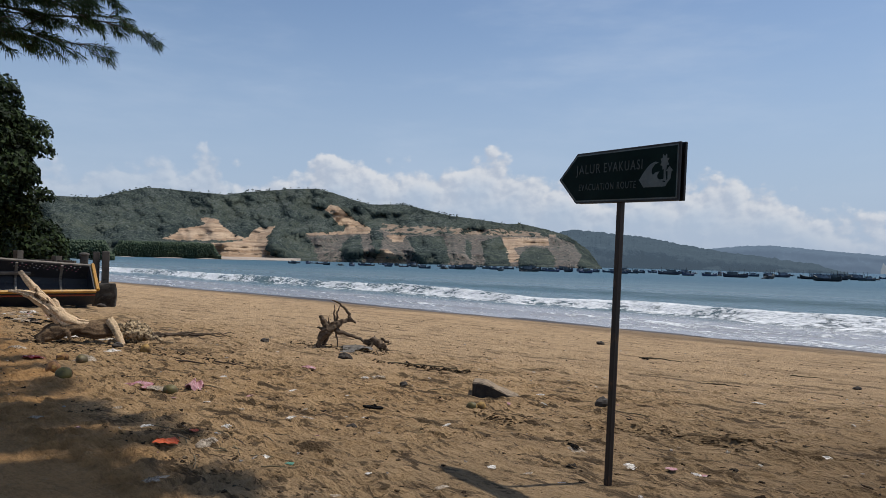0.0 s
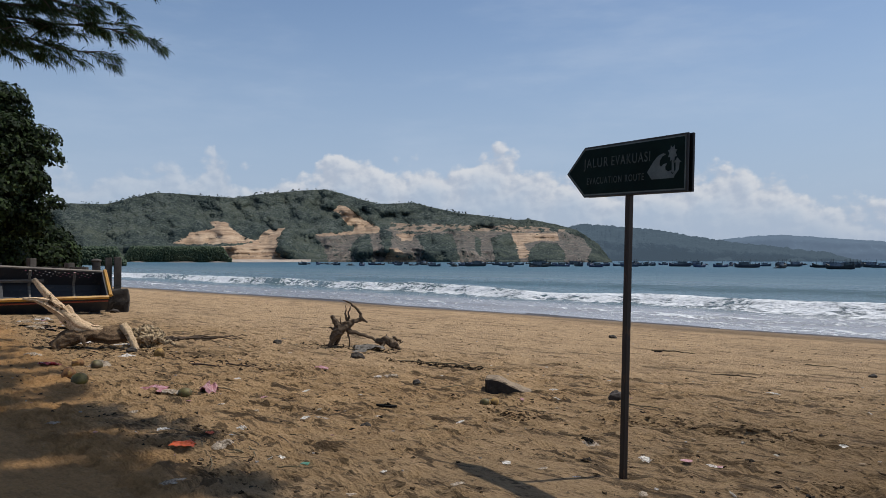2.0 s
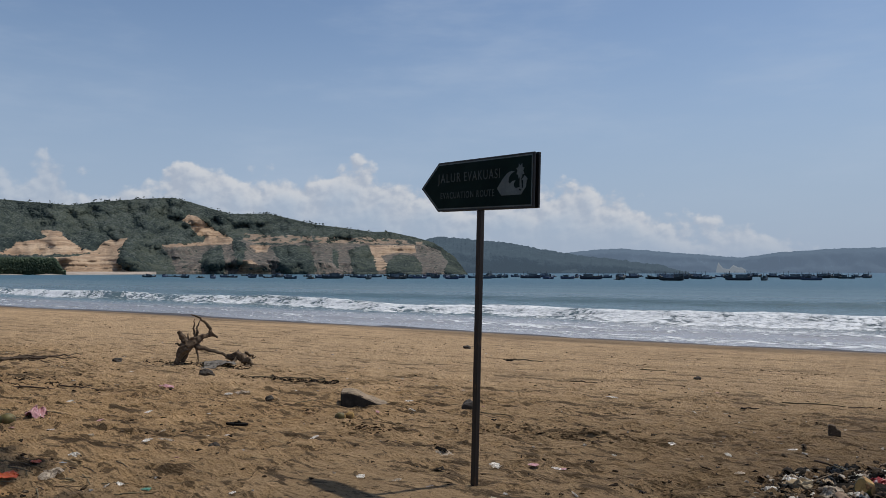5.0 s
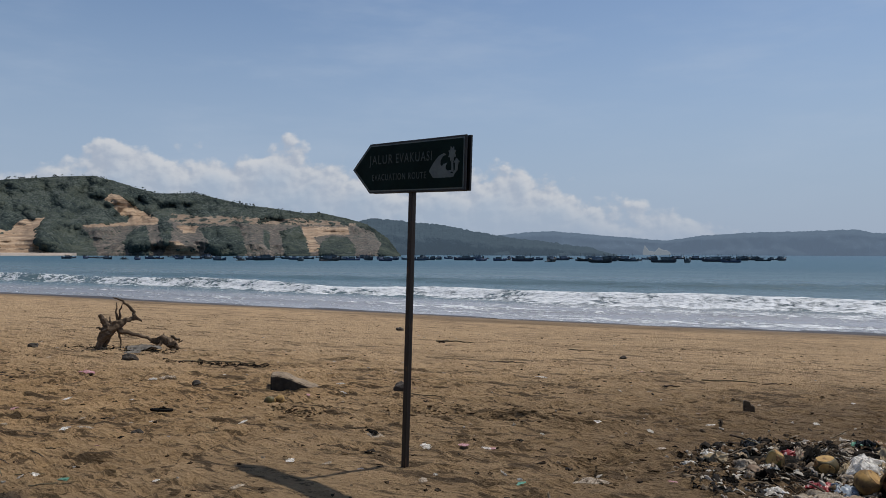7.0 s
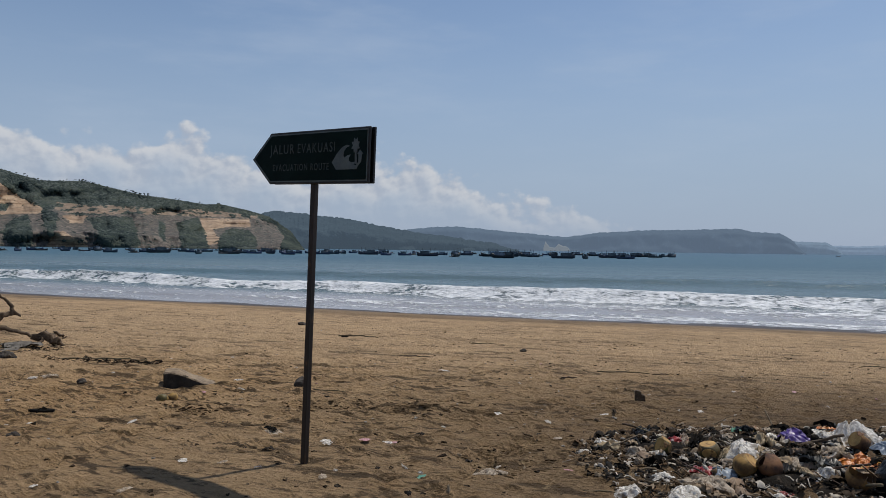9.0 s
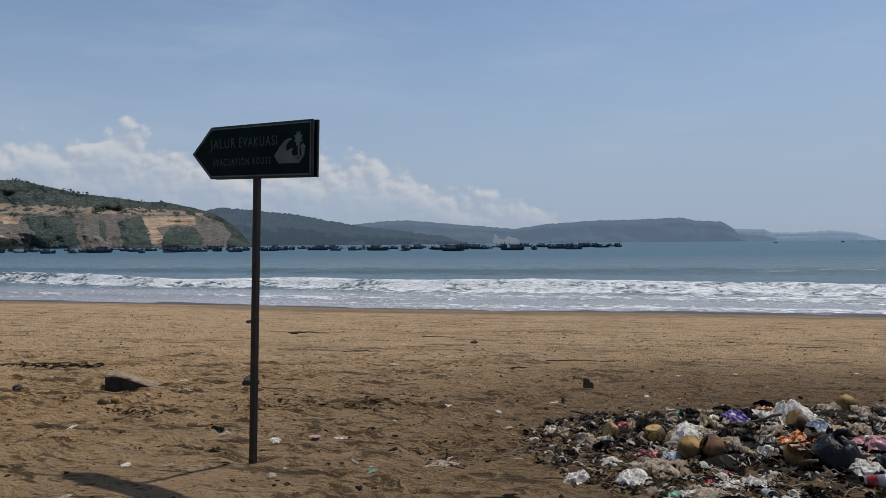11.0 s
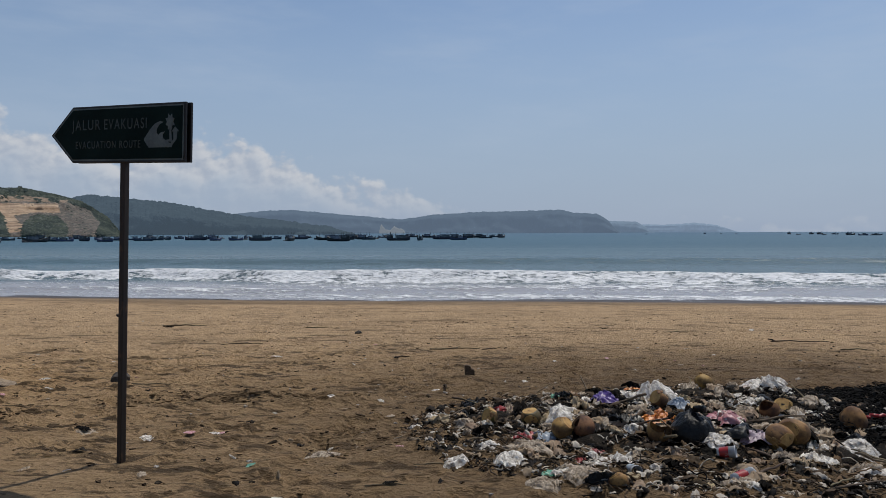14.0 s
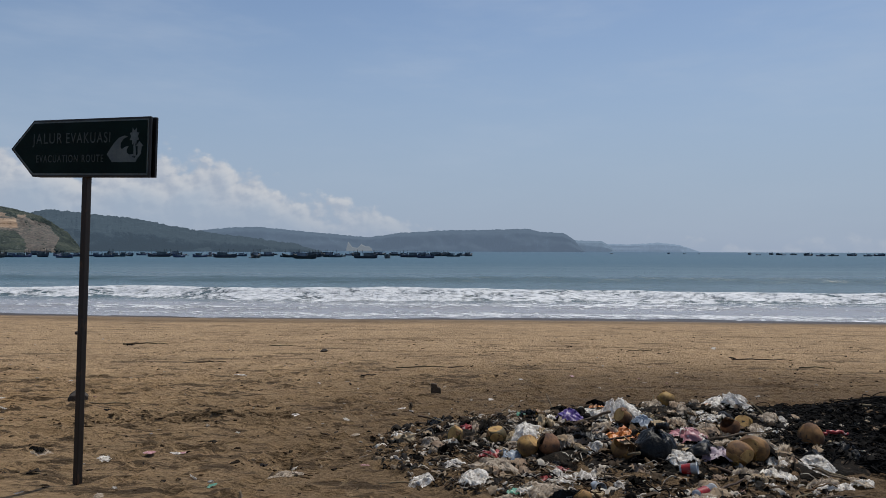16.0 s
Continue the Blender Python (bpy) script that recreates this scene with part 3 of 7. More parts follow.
def raised(name, skyline, r0, depth, mat, label, cuts=False, rows=56, step=0.1, cliff=0.35, rough=1.0, seed=0):
    """A ridge that rises from the sea to its skyline, given as (azimuth, elevation), and falls away behind."""
    az = np.arange(skyline[0][0], skyline[-1][0], -step)
    tab = np.array(skyline)[::-1]
    el = np.interp(az, tab[:, 0], tab[:, 1])
    if not cuts:
        el = el + np.where(el > 0.3, (0.075 if seed == 2 else 0.040) * fbm(az * 3.0, az * 0 + 2.5, 70 + seed, 5, 0.65), 0)
    v = np.concatenate([np.linspace(0, 1, rows), [1.15, 1.4]])
    A, V = np.meshgrid(az, v)
    E = np.tile(el, (len(v), 1))
    back = np.where(V < cliff, 0.10 * V / cliff, 0.10 + 0.90 * np.clip((V - cliff) / (1 - cliff), 0, 9) ** 0.9)
    gul = fbm(A * 0.42, E * V * 0.55, 60 + seed, 3, 0.45)
    r = r0 + depth * (back + rough * (0.13 * gul + 0.10 * fbm(A * 0.16, V * 1.2, 66 + seed, 2)) * np.clip(V * 4, 0, 1))
    zsky = (r0 + depth) * np.tan(np.radians(E)) + EYE
    zf = np.where(V <= 1, V, 1 - (V - 1) * 1.6)
    e = E * np.clip(zf, 0, 1)
    z = np.where(V <= 1, r * np.tan(np.radians(e)) + EYE * V, zsky * zf)
    z += rough * 0.035 * zsky * fbm(A * 0.8, V * 4, 80 + seed, 3) * np.clip(np.minimum(V * 3, (1 - V) * 6), 0, 1)
    z = np.where(V == 0, SEA_LEVEL - 1.5, z)
    bare, rocky, band = np.zeros(A.shape), np.zeros(A.shape), np.zeros(A.shape)
    if cuts:
        ja, je = A + 0.08 * fbm(A * 3, e * 4, 91, 4, 0.6), e + 0.045 * fbm(A * 3, e * 3, 95, 4, 0.6)
        bench = inside_poly(ja, je, BENCH) & (fbm(A * 1.4, e * 4, 97, 3) > -0.25)
        bare, rocky = np.where(bench, 0.60, bare), np.where(bench, 0.5, rocky)
        for poly in CLIFFS:
            m = inside_poly(ja, je, poly)
            bare, rocky = np.where(m, 0.85, bare), np.where(m, 1.0, rocky)
        for poly in CUTS:
            m = inside_poly(ja, je, poly)
            bare, rocky = np.where(m, 1.0, bare), np.where(m, 0.0, rocky)
        for poly in PALE:
            m = inside_poly(ja, je, poly)
            bare, rocky = np.where(m, 1.0, bare), np.where(m, 0.15, rocky)
        green = np.zeros(A.shape)
        for poly in SCRUBS:
            m = inside_poly(ja, je, poly)
            bare, green = np.where(m, 0.0, bare), np.where(m, 1.0, green)
        # overgrown buttresses stand forward of the cliffs, ledges run along the cuts, gullies down the rock
        quarry = softened((bare > 0.9).astype(float), 1)
        rock = softened((bare > 0.55).astype(float) * rocky, 2)
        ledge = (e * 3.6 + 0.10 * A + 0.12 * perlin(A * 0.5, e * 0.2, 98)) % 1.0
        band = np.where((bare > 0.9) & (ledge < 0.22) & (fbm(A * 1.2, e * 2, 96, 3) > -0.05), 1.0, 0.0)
        r = r - 8 * softened(green, 7) + quarry * 1.6 * (np.clip(ledge * 1.5, 0, 1) - 0.5) + rock * 5 * (np.abs(perlin(A * 1.7 + 0.25 * e, e * 0.5, 99)) + 0.5 * np.abs(perlin(A * 4.1, e * 1.6, 100)) - 0.4)
        r = r + 7 * fbm(A * 0.9, e * 0.9, 101, 4, 0.5) * np.clip(V * 4, 0, 1)
        z = np.where((V > 0) & (V <= 1), r * np.tan(np.radians(e)) + EYE * V, z)
    X, Y = polar(A, r)
    ob = sheet(name, np.stack([X, Y, z], -1).reshape(-1, 3), grid_faces(len(az), len(v)), mat, {"bare": bare, "rocky": rocky, "band": band})
    tagged(ob, label, "hill", kind="structure")
    return X, Y, z, V, bare


ICO = bmesh.new()
bmesh.ops.create_icosphere(ICO, subdivisions=1, radius=1)
ICO_V = np.array([v.co[:] for v in ICO.verts])
ICO_F = np.array([[v.index for v in f.verts] for f in ICO.faces])
ICO.free()


def woods(name, field, count, size, mat, label, seed, sparse=0.0):
    """Tree crowns scattered over a ridge, each a few uneven clumps."""
    X, Y, Z, V, bare = field
    rng = np.random.RandomState(seed)
    ok = (V[:-1, :-1] < 1.01) & (V[:-1, :-1] > 0.02)
    jj, ii = np.nonzero(ok)
    pick = rng.randint(0, len(jj), count * 2)
    j, i = jj[pick], ii[pick]
    b = bare[j, i]
    keep = rng.rand(len(j)) > np.where(b > 0.9, 0.997, np.where(b > 0.5, 0.982, sparse))
    j, i = j[keep][:count], i[keep][:count]
    u, w = rng.rand(len(j)), rng.rand(len(j))

    def at(F):
        return F[j, i] * (1 - u) * (1 - w) + F[j, i + 1] * u * (1 - w) + F[j + 1, i] * (1 - u) * w + F[j + 1, i + 1] * u * w

    px, py, pz = at(X), at(Y), at(Z)
    s = size * (0.55 + 0.5 * rng.rand(len(j)) + 1.1 * rng.rand(len(j)) ** 6)
    jit = 1 + 0.35 * (rng.rand(len(j), len(ICO_V), 3) - 0.5)
    vs = ICO_V[None] * jit * np.stack([s, s, s * rng.uniform(0.7, 0.95, len(j))], -1)[:, None]
    vs += np.stack([px, py, pz - 0.55 * s], -1)[:, None]
    fs = ICO_F[None] + (np.arange(len(j)) * len(ICO_V))[:, None, None]
    ob = sheet(name, vs.reshape(-1, 3), fs.reshape(-1, 3), mat, smooth=True)
    return tagged(ob, label, "trees", kind="stuff")


MAIN = [(84, 3.2), (78, 3.6), (73.2, 3.9), (69.3, 3.95), (67.7, 4.45), (66.1, 4.9), (64.4, 4.87), (60.3, 4.67), (58.7, 4.98), (55.3, 5.36), (53.5, 5.48), (52.2, 5.18), (50.9, 4.79), (49.3, 4.38),
        (47.9, 4.42), (46.6, 4.5), (45.2, 4.17), (42.8, 3.67), (40.9, 3.46), (38.3, 3.12), (37.3, 3.18), (35.2, 2.75), (33.6, 2.3), (32.0, 1.2), (31.0, -0.2)]
RIDGE = [(36.0, 2.2), (34.4, 2.55), (33.1, 2.8), (31.7, 2.65), (28.2, 2.37), (26.3, 2.05), (24.8, 1.72), (23.3, 1.48), (21.5, 1.2), (19.0, 0.9), (16.0, 0.5), (14.0, -0.1)]
HEAD = [(24.5, 1.0), (23.3, 1.45), (21.3, 1.67), (19.4, 1.8), (17.5, 1.70), (14.8, 1.42), (12.0, 1.2), (10.3, 1.04), (7.7, 1.42), (4.3, 1.62), (-0.6, 1.73), (-2.3, 1.78), (-3.3, 1.53), (-5.2, 1.45), (-6.1, 0.86), (-6.6, 0.2), (-7.0, -0.1)]
LOW = [(-4.0, 0.7), (-6.1, 0.86), (-8.1, 0.80), (-8.8, 0.4), (-9.3, -0.1)]
FAR = [(-7.0, 0.5), (-8.8, 0.56), (-10.6, 0.55), (-12.3, 0.68), (-14.0, 0.5), (-15.5, -0.05)]
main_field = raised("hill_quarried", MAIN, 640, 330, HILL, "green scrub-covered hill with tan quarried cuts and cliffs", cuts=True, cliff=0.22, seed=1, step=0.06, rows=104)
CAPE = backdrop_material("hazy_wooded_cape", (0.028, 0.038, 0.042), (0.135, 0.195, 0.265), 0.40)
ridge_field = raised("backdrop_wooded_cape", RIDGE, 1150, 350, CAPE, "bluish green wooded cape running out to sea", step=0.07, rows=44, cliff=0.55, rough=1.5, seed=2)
woods("hill_trees", main_field, 60000, 1.75, WOODS, "dense grey-green trees covering the hill", 5)
def ridge_trees():
    """Single trees standing out on the skyline of the hill: a thin trunk and a few loose clumps."""
    rng = np.random.RandomState(19)
    tab = np.array(MAIN)[::-1]
    V, Fc, off = [], [], 0
    for k in range(105):
        a = rng.uniform(36, 71) if k > 50 else rng.choice((68.5, 66.8, 61, 58.8, 56.8, 47.4, 46.2, 43)) + rng.normal() * 0.7
        r = 968 + rng.uniform(-8, 4)
        z0 = 970 * math.tan(radians(float(np.interp(a, tab[:, 0], tab[:, 1])))) + EYE - 1.2
        h = rng.uniform(0.6, 3.2)
        x, y = polar(a, r)
        clumps = [(0, 0, h * 0.4, 0.14, h * 0.5)] + [(rng.normal() * 0.8, rng.normal() * 0.8, h + rng.normal() * 0.5, rng.uniform(0.45, 1.1), rng.uniform(0.3, 0.7)) for j in range(rng.randint(2, 5))]
        for dx, dy, dz, rx, rz in clumps:
            V.append(ICO_V * (1 + 0.6 * (rng.rand(len(ICO_V), 3) - 0.5)) * (rx, rx, rz) + (x + dx, y + dy, z0 + dz))
            Fc.append(ICO_F + off)
            off += len(ICO_V)
    tagged(sheet("ridge_trees", np.concatenate(V), np.concatenate(Fc), WOODS), "single dark trees along the crest of the hill", "trees", kind="stuff")


ridge_trees()
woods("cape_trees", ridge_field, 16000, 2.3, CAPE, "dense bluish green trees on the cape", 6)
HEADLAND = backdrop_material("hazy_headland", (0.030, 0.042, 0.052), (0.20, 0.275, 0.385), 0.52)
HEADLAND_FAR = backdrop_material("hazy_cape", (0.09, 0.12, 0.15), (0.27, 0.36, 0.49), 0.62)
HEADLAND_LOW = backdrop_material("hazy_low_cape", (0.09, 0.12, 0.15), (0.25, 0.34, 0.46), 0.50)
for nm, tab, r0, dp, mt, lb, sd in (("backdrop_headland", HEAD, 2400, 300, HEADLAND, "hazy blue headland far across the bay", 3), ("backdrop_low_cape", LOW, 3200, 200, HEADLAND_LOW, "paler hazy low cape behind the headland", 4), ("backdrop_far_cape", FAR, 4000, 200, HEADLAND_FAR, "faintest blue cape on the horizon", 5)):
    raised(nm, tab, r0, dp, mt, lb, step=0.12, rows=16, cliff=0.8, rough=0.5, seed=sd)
# paleness comes from the hazy glow; the base colour is dark
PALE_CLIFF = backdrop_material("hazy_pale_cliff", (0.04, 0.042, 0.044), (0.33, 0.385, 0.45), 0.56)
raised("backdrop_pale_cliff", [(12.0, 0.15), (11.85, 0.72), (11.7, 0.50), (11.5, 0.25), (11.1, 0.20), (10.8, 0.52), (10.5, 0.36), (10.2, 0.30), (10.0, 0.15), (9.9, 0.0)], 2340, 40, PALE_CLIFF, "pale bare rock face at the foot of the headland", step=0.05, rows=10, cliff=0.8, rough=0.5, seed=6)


# ---- simple solids ----
def thing(name, label, category, at=(0, 0, 0), turn=0.0, group=""):
    e = new(name)
    e.empty_display_size = 0.1
    e.matrix_basis = pose(*at, 0, 0, turn)
    return tagged(e, label, category, group)


def box(bm, cx, cy, cz, sx, sy, sz, bevel=0.0, m=None):
    geo = bmesh.ops.create_cube(bm, size=1.0, matrix=Matrix.Translation((cx, cy, cz)) @ Matrix.Diagonal((sx, sy, sz, 1)))
    vs = geo["verts"]
    if bevel:
        es = list({e for v in vs for e in v.link_edges})
        r = bmesh.ops.bevel(bm, geom=es, offset=bevel, segments=2, affect="EDGES", profile=0.6)
        vs = list({v for f in r["faces"] for v in f.verts} | {v for v in vs if v.is_valid})
    if m is not None:
        bmesh.ops.transform(bm, matrix=m, verts=vs)
    return vs


def tube(bm, pts, radii, sides=8, rough=0.0, seed=0, cap=True, flute=0.0):
    """A round, tapering, bent body along pts; flute: how strongly grooves run along it."""
    rng = random.Random(seed)
    rings = []
    pts = [Vector(p) for p in pts]
    up = Vector((0.13, 0.31, 0.94))
    groove = [1 + flute * (rng.random() - 0.5) * 2 for i in range(sides)]
    for k, p in enumerate(pts):
        d = (pts[min(k + 1, len(pts) - 1)] - pts[max(k - 1, 0)]).normalized()
        a = d.cross(up)
        a = a.normalized() if a.length > 1e-3 else Vector((1, 0, 0))
        b = d.cross(a)
        ring = []
        for i in range(sides):
            w = 2 * math.pi * i / sides
            q = radii[k] * groove[i] * (1 + rough * (rng.random() - 0.5))
            ring.append(bm.verts.new(p + a * math.cos(w) * q + b * math.sin(w) * q))
        rings.append(ring)
    for r0, r1 in zip(rings, rings[1:]):
        for i in range(sides):
            bm.faces.new((r0[i], r0[(i + 1) % sides], r1[(i + 1) % sides], r1[i]))
    if cap:
        bm.faces.new(rings[0][::-1])
        bm.faces.new(rings[-1])


def prism(bm, outline, y0, y1, bevel=0.0):
    """An outline in x and z, given thickness along y."""
    f = [bm.verts.new((x, y0, z)) for x, z in outline]
    b = [bm.verts.new((x, y1, z)) for x, z in outline]
    faces = [bm.faces.new(f), bm.faces.new(b[::-1])]
    n = len(outline)
    for i in range(n):
        faces.append(bm.faces.new((f[(i + 1) % n], f[i], b[i], b[(i + 1) % n])))
    bmesh.ops.recalc_face_normals(bm, faces=faces)
    if bevel:
        bmesh.ops.bevel(bm, geom=list({e for fc in faces for e in fc.edges}), offset=bevel, segments=1, affect="EDGES")


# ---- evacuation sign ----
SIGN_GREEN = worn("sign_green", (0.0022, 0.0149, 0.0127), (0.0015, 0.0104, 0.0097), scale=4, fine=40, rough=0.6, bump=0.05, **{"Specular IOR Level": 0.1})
# print base colours lowered for the sign's shaded face, most of all the letters
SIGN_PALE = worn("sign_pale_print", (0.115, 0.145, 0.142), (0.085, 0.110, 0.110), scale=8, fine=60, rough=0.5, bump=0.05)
SIGN_LETTER = worn("sign_shaded_letters", (0.062, 0.080, 0.074), (0.040, 0.055, 0.051), scale=14, fine=70, rough=0.6, bump=0.05)
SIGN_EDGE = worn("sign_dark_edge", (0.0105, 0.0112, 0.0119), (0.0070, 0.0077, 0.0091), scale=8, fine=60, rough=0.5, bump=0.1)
POST_PAINT = worn("post_rusty_paint", (0.016, 0.011, 0.009), (0.030, 0.018, 0.012), (0.10, 0.05, 0.022), scale=5, fine=50, rough=0.6, bump=0.3, dist=0.004, stretch=(1, 1, 0.25))

sign = thing("evacuation_sign", "dark green arrow-shaped evacuation sign on a rusty post", "sign", (-2.7025, 4.6935, -0.0065), -16.93)
LEAN = Matrix.Rotation(radians(2.0), 4, "Y")
post_bm = bmesh.new()
box(post_bm, -0.020, 0, 1.0, 0.043, 0.043, 2.35, 0.006)
bmesh.ops.subdivide_edges(post_bm, edges=[e for e in post_bm.edges if abs(e.verts[0].co.z - e.verts[1].co.z) > 1], cuts=8)
post = part("post", post_bm, POST_PAINT, sign, "brown painted steel post, rusting")
post.matrix_basis = LEAN
# panel: u to the right along x, face towards -y
PL, PH, PZ, U0 = 1.2476, 0.3888, 2.2138, -0.6945


def arrow(inset, u0=U0):
    h, n = PH / 2 - inset, 0.215
    k = inset * 1.5
    return [(u0 + k, PZ), (u0 + n + inset * 0.4, PZ - h), (u0 + PL - inset, PZ - h), (u0 + PL - inset, PZ + h), (u0 + n + inset * 0.4, PZ + h)]


def sign_part(name, build, mat, parent, label=""):
    b = bmesh.new()
    build(b)
    ob = part(name, b, mat, parent, label)
    ob.matrix_basis = LEAN if parent is sign else Matrix()
    return ob


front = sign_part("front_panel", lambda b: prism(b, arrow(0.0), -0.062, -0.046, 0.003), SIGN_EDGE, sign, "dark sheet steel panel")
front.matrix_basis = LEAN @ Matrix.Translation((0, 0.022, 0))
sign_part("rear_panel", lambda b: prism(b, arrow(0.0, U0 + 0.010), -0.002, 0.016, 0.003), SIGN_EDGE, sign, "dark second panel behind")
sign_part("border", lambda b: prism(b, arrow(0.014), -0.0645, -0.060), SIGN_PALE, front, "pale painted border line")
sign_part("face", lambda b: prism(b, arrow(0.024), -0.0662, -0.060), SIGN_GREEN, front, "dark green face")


def lettering(words, x, z, height, width, name):
    cu = bpy.data.curves.new(name, "FONT")
    cu.body, cu.size, cu.extrude, cu.align_x = words, height / 0.72, 0.0012, "LEFT"
    cu.space_character, cu.space_word = 1.22, 1.15
    ob = new(name, cu)
    bpy.context.view_layer.update()
    me = bpy.data.meshes.new_from_object(ob)
    bpy.data.objects.remove(ob)
    me.materials.clear()
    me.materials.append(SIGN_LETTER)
    xs = [v.co.x for v in me.vertices]
    k = width / (max(xs) - min(xs))
    ob = new(name, me)
    ob.parent = front
    ob.matrix_basis = Matrix.Translation((x - min(xs) * k, -0.0672, z)) @ Matrix.Rotation(radians(90), 4, "X") @ Matrix.Diagonal((k, 1, 1, 1))
    return ob


for word, u, dz, high, wide, lab in (("JALUR", 0.214, 0.032, 0.072, 0.275, "large pale capital letters"), ("EVAKUASI", 0.528, 0.032, 0.072, 0.388, "large pale capital letters"),
                                     ("EVACUATION", 0.255, -0.096, 0.051, 0.381, "smaller pale capital letters"), ("ROUTE", 0.673, -0.096, 0.051, 0.188, "smaller pale capital letters")):
    tagged(lettering(word, U0 + u, PZ + dz, high, wide, "lettering"), lab)


def wave_shape(b):
    pts = [(0.0, 0.055), (0.055, 0.125), (0.10, 0.165), (0.145, 0.180), (0.175, 0.172), (0.140, 0.158), (0.118, 0.130), (0.115, 0.100), (0.128, 0.085), (0.150, 0.102), (0.185, 0.108),
           (0.168, 0.085), (0.170, 0.062), (0.190, 0.050), (0.235, 0.055), (0.215, 0.035), (0.255, 0.022), (0.245, 0.0), (0.045, 0.0)]
    prism(b, [(U0 + 0.890 + x, PZ - 0.098 + z * 0.96) for x, z in pts], -0.0676, -0.0655)


def palm_shape(b):
    cx, cz = U0 + 1.120, PZ + 0.068
    star = []
    for k in range(16):
        w, q = radians(22.5 * k), 0.050 if k % 2 else 0.032
        star.append((cx + q * 0.85 * math.cos(w), cz + q * 1.15 * math.sin(w)))
    prism(b, star, -0.0678, -0.0655)
    prism(b, [(cx - 0.006, cz - 0.03), (cx + 0.007, cz - 0.03), (cx + 0.018, cz - 0.13), (cx - 0.004, cz - 0.13)], -0.0674, -0.0655)


def hut_shape(b):
    cx, cz = U0 + 1.163, PZ + 0.004
    prism(b, [(cx - 0.030, cz), (cx, cz + 0.032), (cx + 0.034, cz), (cx + 0.020, cz), (cx + 0.014, cz - 0.05), (cx - 0.02, cz - 0.085), (cx - 0.045, cz - 0.085), (cx - 0.012, cz - 0.05), (cx - 0.014, cz)], -0.0680, -0.0655)


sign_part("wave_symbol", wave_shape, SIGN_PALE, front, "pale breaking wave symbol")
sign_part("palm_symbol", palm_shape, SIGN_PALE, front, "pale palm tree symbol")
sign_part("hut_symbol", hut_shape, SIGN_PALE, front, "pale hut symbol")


# ---- trees along the far shore, under the hill ----
def strip_trees(name, az0, az1, r0, r1, el_top, count, size, mat, label, seed):
    """A belt of trees on the flat below the hill."""
    rng = np.random.RandomState(seed)
    a, r = rng.uniform(az0, az1, count), rng.uniform(r0, r1, count)
    edge = np.clip(np.minimum(a - az0, az1 - a) * 1.6, 0.25, 1)
    top = r * math.tan(radians(el_top)) * edge * rng.uniform(0.8, 1.1, count)
    z = SEA_LEVEL + rng.rand(count) ** 0.6 * np.clip(top, 1, None)
    x, y = polar(a, r)
    s = size * rng.uniform(0.6, 1.3, count)
    vs = ICO_V[None] * (1 + 0.9 * (rng.rand(count, len(ICO_V), 3) - 0.5)) * s[:, None, None] + np.stack([x, y, z], -1)[:, None]
    fs = ICO_F[None] + (np.arange(count) * len(ICO_V))[:, None, None]
    return tagged(sheet(name, vs.reshape(-1, 3), fs.reshape(-1, 3), mat, smooth=False), label, "trees", kind="stuff")


SHORE_GREEN = foliage("shore_woods", (0.046, 0.070, 0.044), (0.066, 0.094, 0.056), (0.090, 0.116, 0.070), 0.9, 0.0)
strip_trees("shore_trees", 60.6, 68.3, 585, 625, 1.1, 24000, 0.62, SHORE_GREEN, "dark green belt of low trees on the far shore", 31)
strip_trees("shore_trees", 68.0, 76.0, 300, 360, 1.25, 20000, 0.38, SHORE_GREEN, "dark green scrub along the curve of the beach", 32)


def far_beach():
    """The pale strip of sand along the curve of the bay, under the trees and the quarry."""
    a, f = np.meshgrid(np.arange(54.6, 70.0, 0.1), np.linspace(0, 1, 7))
    wave = perlin(a * 0.9, a * 0 + 2.2, 61)
    width = 52 * np.clip((a - 54.6) / 6, 0.04, 1) * (1 + 0.5 * wave)
    r = 628 - width * (1 - f)
    x, y = polar(a, r)
    z = SEA_LEVEL + 0.15 + 2.2 * f ** 1.3
    tagged(sheet("ground_far_beach", np.stack([x, y, z], -1).reshape(-1, 3), grid_faces(a.shape[1], a.shape[0]), FAR_SAND), "pale strip of sand along the far shore of the bay", "beach", kind="structure")


FAR_SAND = worn("far_sand", (0.44, 0.37, 0.31), (0.34, 0.28, 0.23), scale=0.05, fine=0.6, rough=0.95, bump=0.1)
far_beach()


# ---- boats moored in the bay ----
HULLS = [worn("moored_hull_paint", (0.016, 0.022, 0.034), (0.028, 0.036, 0.050), scale=1.0, fine=9, rough=0.6, bump=0.1, vary=0.5),
         worn("moored_hull_blue", (0.020, 0.045, 0.090), (0.030, 0.050, 0.080), scale=1.0, fine=9, rough=0.6, bump=0.1, vary=0.5)]
CABIN = worn("moored_cabin_paint", (0.16, 0.19, 0.22), (0.07, 0.09, 0.12), scale=1.0, fine=9, rough=0.7, bump=0.1, vary=0.4)
SPAR = worn("boat_bamboo", (0.060, 0.055, 0.050), (0.040, 0.038, 0.036), scale=2.0, fine=20, rough=0.8, bump=0.1)


